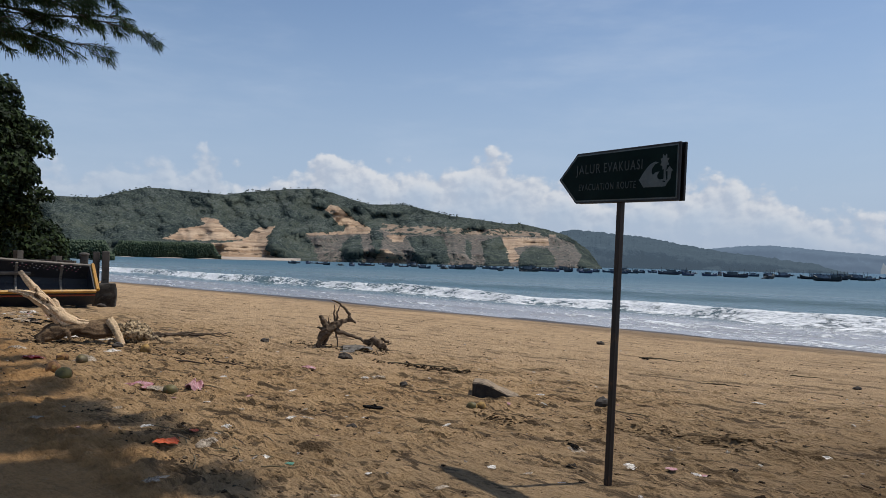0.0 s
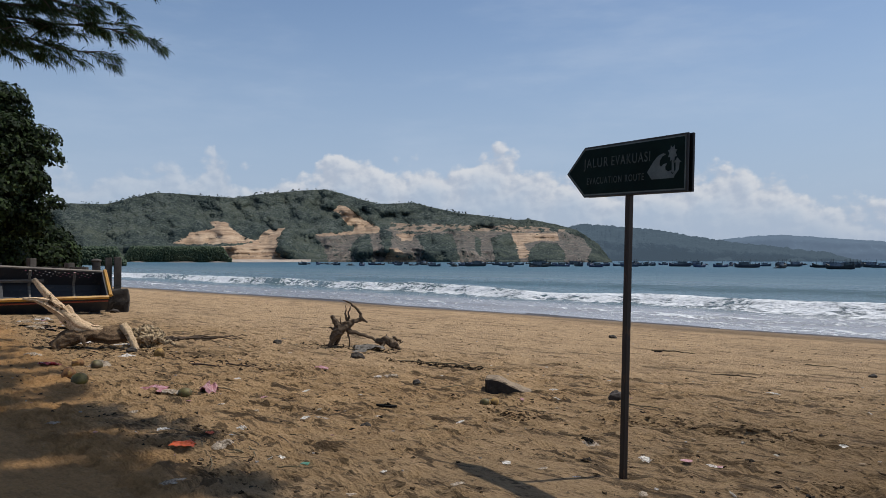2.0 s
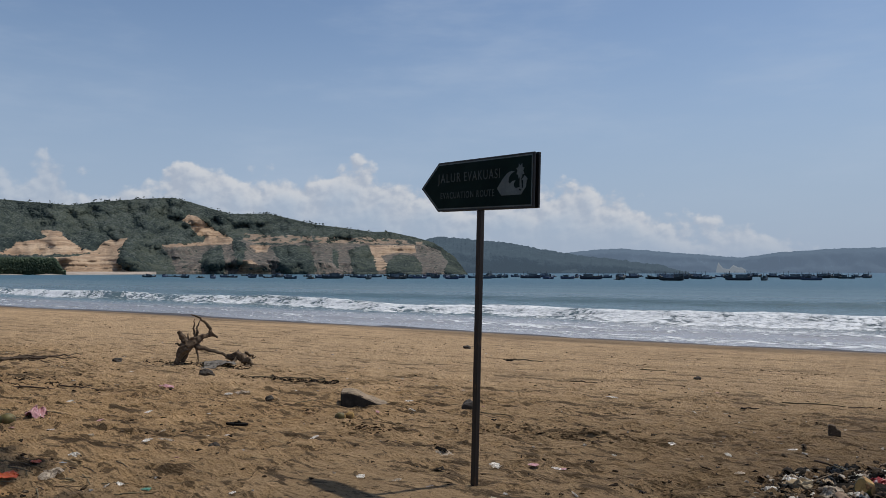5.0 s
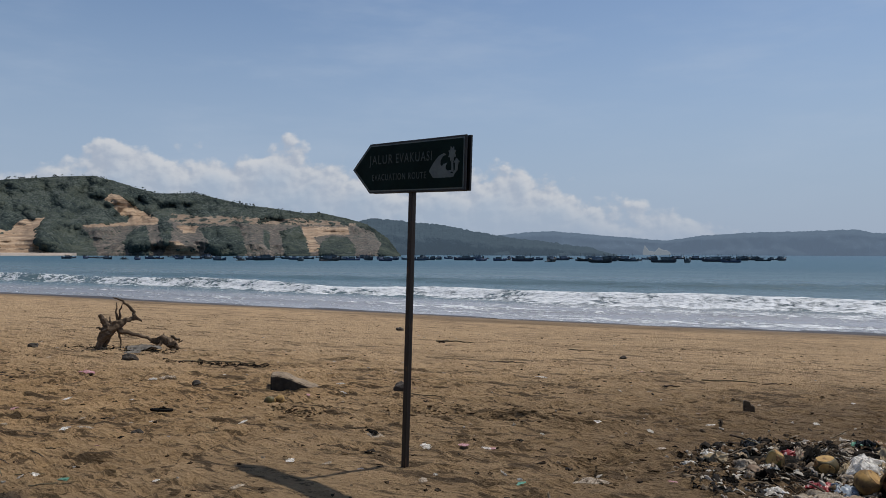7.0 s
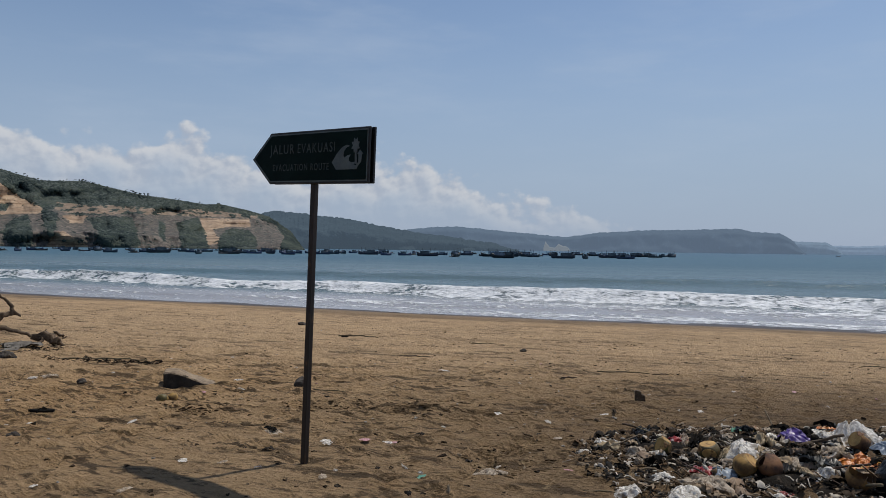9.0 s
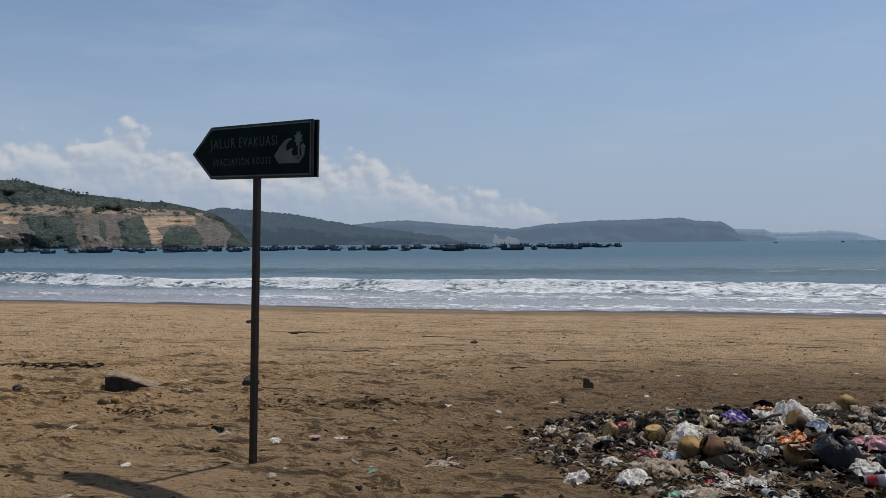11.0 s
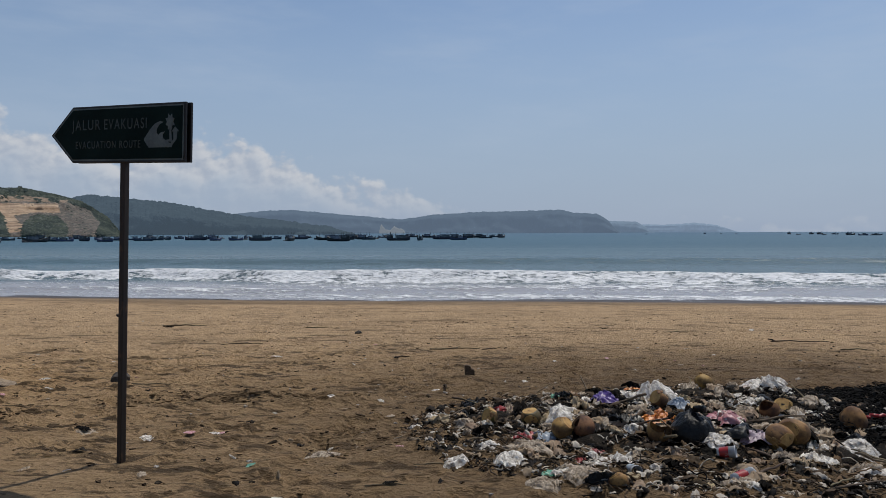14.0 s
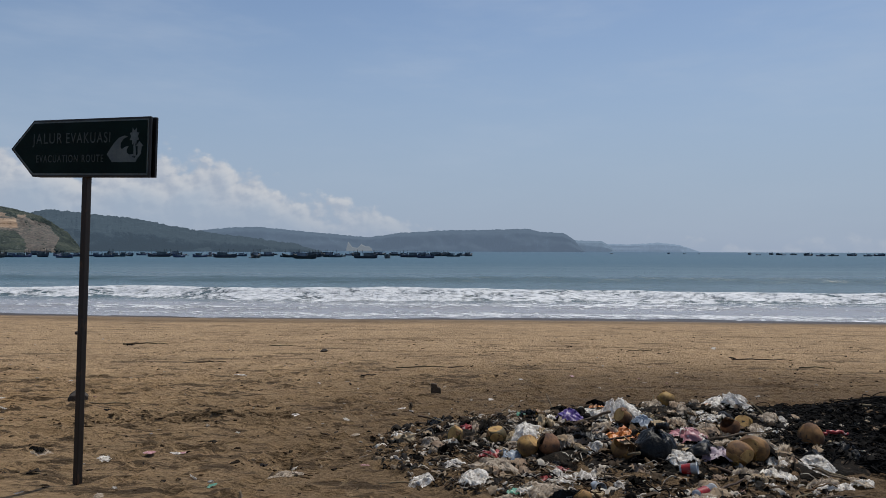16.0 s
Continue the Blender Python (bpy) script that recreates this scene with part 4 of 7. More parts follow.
def hull_mesh(b, length, beam, depth, rise, n=14):
    """A lean wooden hull with upswept ends; deck set below the rail."""
    rings = []
    for k in range(n + 1):
        s = k / n
        x = (s - 0.5) * length
        w = beam / 2 * max(0.06, math.sin(math.pi * (0.06 + 0.9 * s)) ** 0.65)
        lift = rise * abs(2 * s - 1) ** 2.6
        ring = [(-w, depth + lift), (-w * 0.85, depth * 0.35 + lift * 0.5), (0, lift * 0.35 - 0.15), (w * 0.85, depth * 0.35 + lift * 0.5), (w, depth + lift), (w * 0.85, depth + lift), (0, depth * 0.75 + lift), (-w * 0.85, depth + lift)]
        rings.append([b.verts.new((x, y, z)) for y, z in ring])
    for r0, r1 in zip(rings, rings[1:]):
        for i in range(len(r0)):
            b.faces.new((r0[i], r1[i], r1[(i + 1) % len(r0)], r0[(i + 1) % len(r0)]))
    b.faces.new(rings[0])
    b.faces.new(rings[-1][::-1])


def fishing_boat(length, kind, at, turn, seed):
    rng = random.Random(seed)
    t = thing("fishing_boat", ("dark wooden outrigger boat moored in the bay", "dark blue wooden fishing boat with a cabin, moored", "long dark fishing boat with masts and canopy, moored")[kind], "boat", at, turn, "boats moored in the bay")
    beam, depth = length * 0.20, length * 0.10
    b = bmesh.new()
    hull_mesh(b, length, beam, depth, length * 0.10)
    part("hull", b, HULLS[kind % 2], t)
    b = bmesh.new()
    if kind == 0:
        for x in (-0.18, 0.2):
            tube(b, [(x * length, -length * 0.27, 0.25), (x * length, 0, depth * 1.25), (x * length, length * 0.27, 0.25)], [0.06] * 3, 5)
        for s in (-1, 1):
            tube(b, [(-length * 0.33, s * length * 0.27, 0.12), (length * 0.33, s * length * 0.27, 0.12)], [0.10, 0.10], 6)
        part("outrigger", b, SPAR, t)
    else:
        box(b, -length * 0.12, 0, depth + length * 0.06, length * (0.20 + 0.1 * kind), beam * 0.72, length * 0.13, 0.05)
        part("cabin", b, CABIN, t)
        b = bmesh.new()
        box(b, -length * 0.10, 0, depth + length * 0.135, length * (0.26 + 0.12 * kind), beam * 0.9, length * 0.012)
        part("roof", b, HULLS[(kind + 1) % 2], t)
    for x in ((0.1,) if kind < 2 else (-0.25, 0.12, 0.33)):
        b = bmesh.new()
        tube(b, [(x * length, 0, depth * 0.6), (x * length + 0.2, 0, depth + length * (0.16 if kind == 0 else 0.26))], [0.07, 0.05], 5)
        part("mast", b, SPAR, t)
    return t


protos = [fishing_boat(4.4, 0, (-150, 200, SEA_LEVEL), 10, 1), fishing_boat(6.2, 1, (-135, 215, SEA_LEVEL), 170, 2), fishing_boat(8.2, 2, (-95, 245, SEA_LEVEL), 5, 3)]
rng = random.Random(12)
clusters = [(55.5, 51.5, 7, 0.36, 0.52, 0), (51, 45, 8, 0.34, 0.58, 0), (48, 43, 5, 0.36, 0.62, 1), (44, 38, 11, 0.36, 0.66, 1), (37.5, 31, 10, 0.36, 0.68, 1), (30.5, 27, 7, 0.36, 0.62, 1), (26.5, 20, 11, 0.36, 0.64, 1), (19.5, 12, 15, 0.36, 0.70, 2), (12, 5.5, 11, 0.36, 0.68, 2), (5.5, 2.0, 6, 0.36, 0.50, 2), (-13, -15.5, 3, 0.17, 0.20, 0), (-18.5, -22, 6, 0.18, 0.24, 1), (-22.5, -27.5, 9, 0.20, 0.30, 1)]
for a0, a1, n, e0, e1, big_kind in clusters:
    for k in range(n):
        a = a0 + (a1 - a0) * (k + rng.random()) / n
        r = (EYE - SEA_LEVEL) / math.tan(radians(rng.uniform(e0, e1)))
        x, y = polar(a, r)
        kind = rng.choice([0, 0, 1] if big_kind == 0 else [0, 1, 1, 2] if big_kind == 1 else [0, 1, 2, 2])
        copy_thing(protos[kind], pose(float(x), float(y), SEA_LEVEL + 0.02, 0, 0, a + rng.choice([0, 180]) + rng.uniform(-75, 75)))

# the wide view of a small boat out alone
x, y = polar(-8.9, 860)
copy_thing(protos[0], pose(float(x), float(y), SEA_LEVEL, 0, 0, 30))


# ---- beached boat, gate posts, driftwood ----
TAR = worn("boat_tar_paint", (0.012, 0.014, 0.020), (0.022, 0.024, 0.030), (0.05, 0.045, 0.04), scale=1.5, fine=18, rough=0.6, bump=0.2)
YELLOW = worn("boat_yellow_paint", (0.52, 0.27, 0.035), (0.42, 0.20, 0.03), (0.25, 0.14, 0.06), scale=2.5, fine=25, rough=0.55, bump=0.2)
GREYWOOD = worn("boat_grey_wood", (0.26, 0.23, 0.19), (0.16, 0.14, 0.12), scale=3, fine=40, rough=0.8, bump=0.3, stretch=(1, 6, 6))
REDPAINT = worn("boat_red_paint", (0.30, 0.06, 0.03), (0.20, 0.05, 0.03), scale=3, fine=30, rough=0.6, bump=0.2)
CONCRETE = worn("weathered_concrete", (0.11, 0.096, 0.082), (0.060, 0.053, 0.045), (0.03, 0.026, 0.022), scale=2.2, fine=35, rough=0.9, bump=0.5, dist=0.02)


FLOAT_PINK = worn("float_pink", (0.45, 0.16, 0.22), (0.30, 0.10, 0.15), scale=9, fine=40, rough=0.6, bump=0.2)
FLOAT_WHITE = worn("float_white", (0.48, 0.45, 0.44), (0.30, 0.28, 0.28), scale=9, fine=40, rough=0.6, bump=0.2)
CONCRETE_DARK = worn("stained_concrete", (0.045, 0.038, 0.031), (0.024, 0.020, 0.017), (0.09, 0.078, 0.064), scale=3, fine=35, rough=0.95, bump=0.8, dist=0.03)


def beached_boat():
    L, B, H = 10.5, 2.1, 0.82
    t = thing("beached_boat", "black open wooden boat with yellow gunwale, beached and heeling", "boat", (-24.6, 9.20, ground_z(-24.6, 9.2) + 0.32), 259)
    heel = Matrix.Rotation(radians(-37), 4, "X")

    def line(s):
        w = B / 2 * (0.62 + 0.22 * min(s / 0.4, 1)) * (1 if s < 0.45 else max(0.03, 1 - ((s - 0.45) / 0.55) ** 2.2))
        return s * L, w, H + 0.16 * min(s / 0.4, 1) + 0.9 * max(0, s - 0.55) ** 2, 0.9 * max(0, s - 0.6) ** 2

    def shell(inset, name, mat, lab):
        b = bmesh.new()
        rings = []
        for k in range(25):
            x, w, top, low = line(k / 24)
            w, low = max(w - inset, 0.01), low + inset
            rings.append([b.verts.new((x, y, z)) for y, z in ((-w, top), (-w * 0.97, low + 0.25), (-w * 0.72, low + 0.12), (0, low), (w * 0.72, low + 0.12), (w * 0.97, low + 0.25), (w, top))])
        for r0, r1 in zip(rings, rings[1:]):
            for i in range(6):
                b.faces.new((r0[i], r0[i + 1], r1[i + 1], r1[i]) if inset else (r0[i], r1[i], r1[i + 1], r0[i + 1]))
        if not inset:
            b.faces.new(rings[0])
        ob = part(name, b, mat, t, lab, smooth=False)
        ob.matrix_basis = heel
        return ob

    shell(0.0, "hull", TAR, "tarred black planking")
    shell(0.055, "lining", TAR, "dark inside planking")

    def rail(side, name, mat, r, drop, lab):
        b = bmesh.new()
        pts = []
        for k in range(25):
            x, w, top, low = line(k / 24)
            pts.append((x, side * (w + 0.005), top - drop))
        tube(b, pts, [r] * 25, 6)
        part(name, b, mat, t, lab).matrix_basis = heel

    rail(1, "gunwale", YELLOW, 0.062, 0.0, "yellow painted gunwale")
    rail(-1, "gunwale", GREYWOOD, 0.05, 0.0, "weathered grey gunwale")
    rail(1, "rubbing_strake", REDPAINT, 0.03, 0.16, "dull red strake")
    x, w, top, low = line(0)
    b = bmesh.new()
    prism(b, [(-w, top + 0.03), (-w * 0.97, 0.25), (-w * 0.72, 0.12), (0, 0.0), (w * 0.72, 0.12), (w * 0.97, 0.25), (w, top + 0.03)], -0.03, 0.03)
    part("transom", b, TAR, t, "black transom board").matrix_basis = heel @ Matrix.Rotation(radians(90), 4, "Z") @ Matrix.Translation((0, -0.02, 0))
    b = bmesh.new()
    tube(b, [(-0.05, -w, top + 0.03), (-0.06, -w, 0.26), (-0.05, -w * 0.72, 0.10)], [0.06] * 3, 6)
    tube(b, [(-0.05, -w, top + 0.05), (-0.05, w, top + 0.05)], [0.06] * 2, 6)
    part("transom_trim", b, YELLOW, t, "yellow painted trim").matrix_basis = heel
    for k, s in enumerate((0.08, 0.20, 0.32, 0.42, 0.52, 0.62, 0.72)):
        x, w, top, low = line(s)
        b = bmesh.new()
        w -= 0.075
        tube(b, [(x, -w, top - 0.02), (x, -w * 0.95, low + 0.28), (x, -w * 0.7, low + 0.2), (x, 0, low + 0.09), (x, w * 0.7, low + 0.2), (x, w * 0.95, low + 0.28), (x, w, top - 0.02)], [0.045] * 7, 5)
        part("rib", b, GREYWOOD, t, "bare grey rib").matrix_basis = heel
    for s, z in ((0.28, 0.56), (0.48, 0.56), (0.66, 0.64)):
        x, w, top, low = line(s)
        b = bmesh.new()
        box(b, x, 0, z - 0.15, 0.20, 2 * w - 0.1, 0.05, 0.008)
        part("thwart", b, TAR, t, "tarred plank seat").matrix_basis = heel
    b = bmesh.new()
    x, w, top, low = line(0.2)
    box(b, x + 0.9, -w + 0.12, 0.48, 2.6, 0.06, 0.10, 0.01)
    part("stringer", b, GREYWOOD, t).matrix_basis = heel
    for k in range(36):
        x, w, top, low = line(0.03 + 0.0052 * k)
        b = bmesh.new()
        bmesh.ops.create_icosphere(b, subdivisions=2, radius=0.018, matrix=Matrix.Translation((x, -w + 0.10, top - 0.02 - 0.045 * (k * 7 % 5))) @ Matrix.Diagonal((1.3, 0.8, 0.8, 1)))
        part("float", b, FLOAT_WHITE if k * 5 % 7 > 3 + k // 18 * -2 and k > 14 or k % 3 == 0 else FLOAT_PINK, t, "small net float hanging on a line", smooth=True).matrix_basis = heel
    b = bmesh.new()
    rn = random.Random(2)
    for k in range(26):
        x, w, top, low = line(0.34 + 0.10 * rn.random())
        y = w - rn.uniform(-0.05, 0.28)
        pts = [(x + 0.22 * j - 0.4 + rn.uniform(-0.1, 0.1), y + rn.uniform(-0.07, 0.07), top + 0.05 + rn.uniform(-0.05, 0.10)) for j in range(5)]
        tube(b, pts, [0.018] * 5, 4)
    part("net", b, REDPAINT, t, "dull red net heaped on the gunwale").matrix_basis = heel
    b = bmesh.new()
    box(b, 0.30, 0.30, -0.26, 0.32, 0.34, 0.36, 0.06)
    part("chock", b, TAR, t, "dark wood block under the stern")
    b = bmesh.new()
    tube(b, [(4.6, -0.7, -0.16), (4.6, 0.9, -0.20)], [0.15] * 2, 10)
    part("roller", b, TAR, t, "round log under the keel")
    return t


beached_boat()


def gate_ruin():
    x0, y0 = -25.75, 9.95
    t = thing("concrete_gate", "weathered grey concrete block with three square posts", "gate", (x0, y0, on_ground(x0, y0) - 0.06), 68)
    b = bmesh.new()
    box(b, 0.16, 0, 0.42, 0.70, 0.8, 0.84, 0.05)
    bmesh.ops.triangulate(b, faces=b.faces[:])
    bmesh.ops.subdivide_edges(b, edges=b.edges[:], cuts=5, use_grid_fill=True)
    for v in b.verts:
        v.co += Vector(noise.noise_vector(v.co * 2.3)) * 0.06 + Vector(noise.noise_vector(v.co * 7)) * 0.03
    part("plinth", b, CONCRETE_DARK, t, "dark stained concrete plinth")
    for px, py, h, w in ((-0.52, 0.1, 1.80, 0.26), (-0.14, 0.2, 1.92, 0.22), (0.16, 0.0, 1.95, 0.24)):
        b = bmesh.new()
        box(b, px, py, 0.7 + (h - 0.7) / 2, w, w, h - 0.66, 0.025)
        if h < 1.85:
            bmesh.ops.create_icosphere(b, subdivisions=2, radius=0.5, matrix=Matrix.Translation((px, py, h + 0.03)) @ Matrix.Diagonal((w + 0.10, w + 0.10, 0.16, 1)))
        part("post", b, CONCRETE, t)
    return t


gate_ruin()


def low_fence():
    t = thing("concrete_fence", "low grey concrete rail on short posts behind the boat", "fence", (-33.6, 9.2, on_ground(-33.6, 9.2)), 14)
    b = bmesh.new()
    box(b, 0.0, 0, 1.42, 9.2, 0.10, 0.10, 0.012)
    part("rail", b, CONCRETE, t)
    for k in range(4):
        b = bmesh.new()
        box(b, -4.4 + 2.6 * k, 0.02, 0.8 if k != 2 else 0.86, 0.30, 0.26, 1.66 if k != 2 else 1.9, 0.02)
        part("post", b, CONCRETE, t)
    return t


low_fence()

def driftwood_material(name, light, dark, barked):
    """Sun-bleached wood, split along the grain, with brown bark left in patches."""
    m, N = material(name)
    co = N.n("ShaderNodeTexCoord").outputs["Object"]
    broad, grain, fine = N.noise(co, 4.0, 5.0, 0.65, 0.4), N.noise(N.mapping(co, (6.0, 9.0, 9.0)), 5.0, 5.0, 0.7, 1.0), N.noise(co, 60.0, 4.0, 0.7)
    pale = N.mix(N.smooth(grain, 0.35, 0.65), rgb(light), rgb(dark))
    bark = N.mix(N.smooth(fine, 0.35, 0.65), rgb((0.15, 0.096, 0.056)), rgb((0.06, 0.039, 0.025)))
    col = N.mix(N.smooth(N.math("ADD", broad, N.math("MULTIPLY", N.math("SUBTRACT", fine, 0.5), 0.25)), barked, barked + 0.06), pale, bark)
    col = N.mix(N.math("MULTIPLY", N.smooth(grain, 0.60, 0.68), 0.7), col, rgb((0.07, 0.047, 0.03)))
    finish(N, col, 0.88, N.math("ADD", grain, N.math("MULTIPLY", broad, 0.8)), 0.9, 0.02, **{"Specular IOR Level": 0.15})
    return m


# trunk colour darkened for its shaded side; bleached branch keeps the lit tone
DRIFT = driftwood_material("driftwood_shaded", (0.27, 0.18, 0.105), (0.12, 0.078, 0.046), 0.46)
BLEACHED = driftwood_material("driftwood_bleached", (0.80, 0.61, 0.40), (0.47, 0.32, 0.19), 0.58)
BARK = worn("driftwood_dark", (0.105, 0.070, 0.042), (0.060, 0.040, 0.026), (0.24, 0.16, 0.09), scale=8, fine=60, rough=0.9, bump=0.8, dist=0.02)


CRUST = worn("sand_crusted_roots", (0.62, 0.46, 0.27), (0.14, 0.10, 0.06), (0.025, 0.018, 0.013), scale=18, fine=60, rough=0.95, bump=1.0, dist=0.03)
ROOTWOOD = worn("root_wood", (0.13, 0.085, 0.050), (0.07, 0.046, 0.029), (0.24, 0.165, 0.10), scale=8, fine=60, rough=0.9, bump=0.8, dist=0.02)


def knobbly(b, amount, freq):
    for v in b.verts:
        n = noise.noise_vector(v.co * freq) * amount + noise.noise_vector(v.co * freq * 3.1) * amount * 0.4
        v.co += Vector(n)


def limb(points, radii, steps=5, sides=10, wob=0.04, seed=0):
    """Points refined along a smooth bent line, with radii."""
    rng = random.Random(seed)
    P, Rr = [], []
    for k in range(len(points) - 1):
        a, c = Vector(points[k]), Vector(points[k + 1])
        for j in range(steps):
            f = j / steps
            q = a.lerp(c, f)
            if P:
                q += Vector((rng.uniform(-1, 1), rng.uniform(-1, 1), rng.uniform(-1, 1))) * wob
            P.append(q)
            Rr.append(radii[k] * (1 - f) + radii[k + 1] * f)
    P.append(Vector(points[-1]))
    Rr.append(radii[-1])
    return P, Rr


def add_limb(b, points, radii, **kw):
    seed = kw.get("seed", 0)
    P, Rr = limb(points, radii, kw.get("steps", 5), wob=kw.get("wob", 0.03), seed=seed)
    tube(b, P, Rr, kw.get("sides", 14), 0.12, seed, flute=kw.get("flute", 0.22))


def grown(name, b, mat, parent, label, voxel):
    """Limbs that run into one another without a seam."""
    ob = part(name, b, mat, parent, label, smooth=True)
    m = ob.modifiers.new("grown", "REMESH")
    m.mode, m.voxel_size, m.use_smooth_shade = "VOXEL", voxel, True
    m = ob.modifiers.new("worn", "SMOOTH")
    m.factor, m.iterations = 0.5, 3
    return ob


def driftwood_log():
    cx, cy = -13.75, 4.68
    t = thing("driftwood_log", "big bleached driftwood trunk with forked branches lying on sand", "driftwood", (cx, cy, on_ground(cx, cy)), 70)
    b = bmesh.new()
    add_limb(b, [(-0.40, 0.03, 0.02), (-0.16, 0.0, 0.17), (0.05, 0.0, 0.24), (0.30, -0.02, 0.24), (0.60, 0.0, 0.25), (0.90, 0.02, 0.30)], [0.06, 0.15, 0.15, 0.125, 0.12, 0.09], seed=1, wob=0.012, flute=0.16)
    add_limb(b, [(0.0, -0.03, 0.22), (-0.20, -0.08, 0.14), (-0.36, -0.10, 0.0)], [0.14, 0.10, 0.06], seed=5, wob=0.012)
    add_limb(b, [(0.06, -0.08, 0.20), (0.11, -0.20, 0.12), (0.15, -0.27, 0.05)], [0.06, 0.042, 0.024], seed=6, wob=0.012)
    add_limb(b, [(0.25, 0.0, 0.20), (0.55, -0.08, 0.14), (0.85, -0.06, 0.16)], [0.11, 0.12, 0.08], seed=8, wob=0.012)
    knobbly(b, 0.020, 3.2)
    knobbly(b, 0.008, 14.0)
    grown("trunk", b, DRIFT, t, "driftwood trunk, shade put into its dark brown, bark left in patches", 0.016)
    b = bmesh.new()
    add_limb(b, [(0.55, -0.02, 0.30), (0.24, -0.03, 0.31), (0.02, -0.04, 0.40), (-0.18, -0.03, 0.60), (-0.36, 0.0, 0.82), (-0.52, 0.04, 1.03), (-0.68, 0.08, 1.24)], [0.04, 0.085, 0.115, 0.105, 0.072, 0.052, 0.034], seed=2, wob=0.004, flute=0.5, sides=18)
    add_limb(b, [(-0.06, -0.03, 0.50), (-0.26, -0.05, 0.66), (-0.46, -0.08, 0.80), (-0.62, -0.10, 0.87), (-0.84, -0.13, 0.90)], [0.08, 0.090, 0.075, 0.045, 0.016], seed=3, wob=0.004, flute=0.5, sides=18)
    add_limb(b, [(-0.08, -0.02, 0.54), (-0.10, -0.03, 0.66), (-0.14, -0.04, 0.77)], [0.08, 0.055, 0.022], seed=44, wob=0.004, flute=0.4)
    add_limb(b, [(-0.20, -0.05, 0.62), (-0.36, -0.07, 0.78), (-0.44, -0.06, 0.86)], [0.05, 0.04, 0.016], seed=45, wob=0.004, flute=0.4)
    knobbly(b, 0.010, 3.2)
    knobbly(b, 0.005, 14.0)
    grown("branch", b, BLEACHED, t, "sun-bleached forked branch, splitting along the grain", 0.010)
    b = bmesh.new()
    add_limb(b, [(0.76, -0.06, 0.38), (0.84, -0.14, 0.26), (0.92, -0.22, 0.09), (0.99, -0.29, -0.08)], [0.075, 0.070, 0.060, 0.050], seed=7, wob=0.003, flute=0.5, sides=16)
    knobbly(b, 0.005, 9.0)
    part("leg", b, BLEACHED, t, "pale upright prop branch", smooth=True)
    b = bmesh.new()
    bmesh.ops.create_icosphere(b, subdivisions=5, radius=1.0, matrix=Matrix.Translation((1.18, 0.16, 0.13)) @ Matrix.Rotation(radians(12), 4, "Y") @ Matrix.Diagonal((0.32, 0.24, 0.19, 1)))
    knobbly(b, 0.07, 5.0)
    knobbly(b, 0.045, 12.0)
    knobbly(b, 0.020, 30.0)
    add_limb(b, [(0.95, 0.0, 0.10), (1.25, -0.05, 0.13), (1.48, -0.06, 0.05), (1.68, -0.10, -0.02)], [0.06, 0.06, 0.05, 0.02], seed=9)
    part("root_ball", b, CRUST, t, "crusted root mass full of sand")
    for k in range(9):
        b = bmesh.new()
        rr = random.Random(k)
        add_limb(b, [(1.25 + 0.08 * k, 0.1, 0.06), (1.55 + 0.12 * k, rr.uniform(-0.1, 0.5), 0.07), (1.85 + 0.16 * k, rr.uniform(-0.1, 0.7), 0.0)], [0.024, 0.016, 0.006], seed=80 + k, sides=6)
        part("rootlet", b, BARK, t)
    return t


driftwood_log()


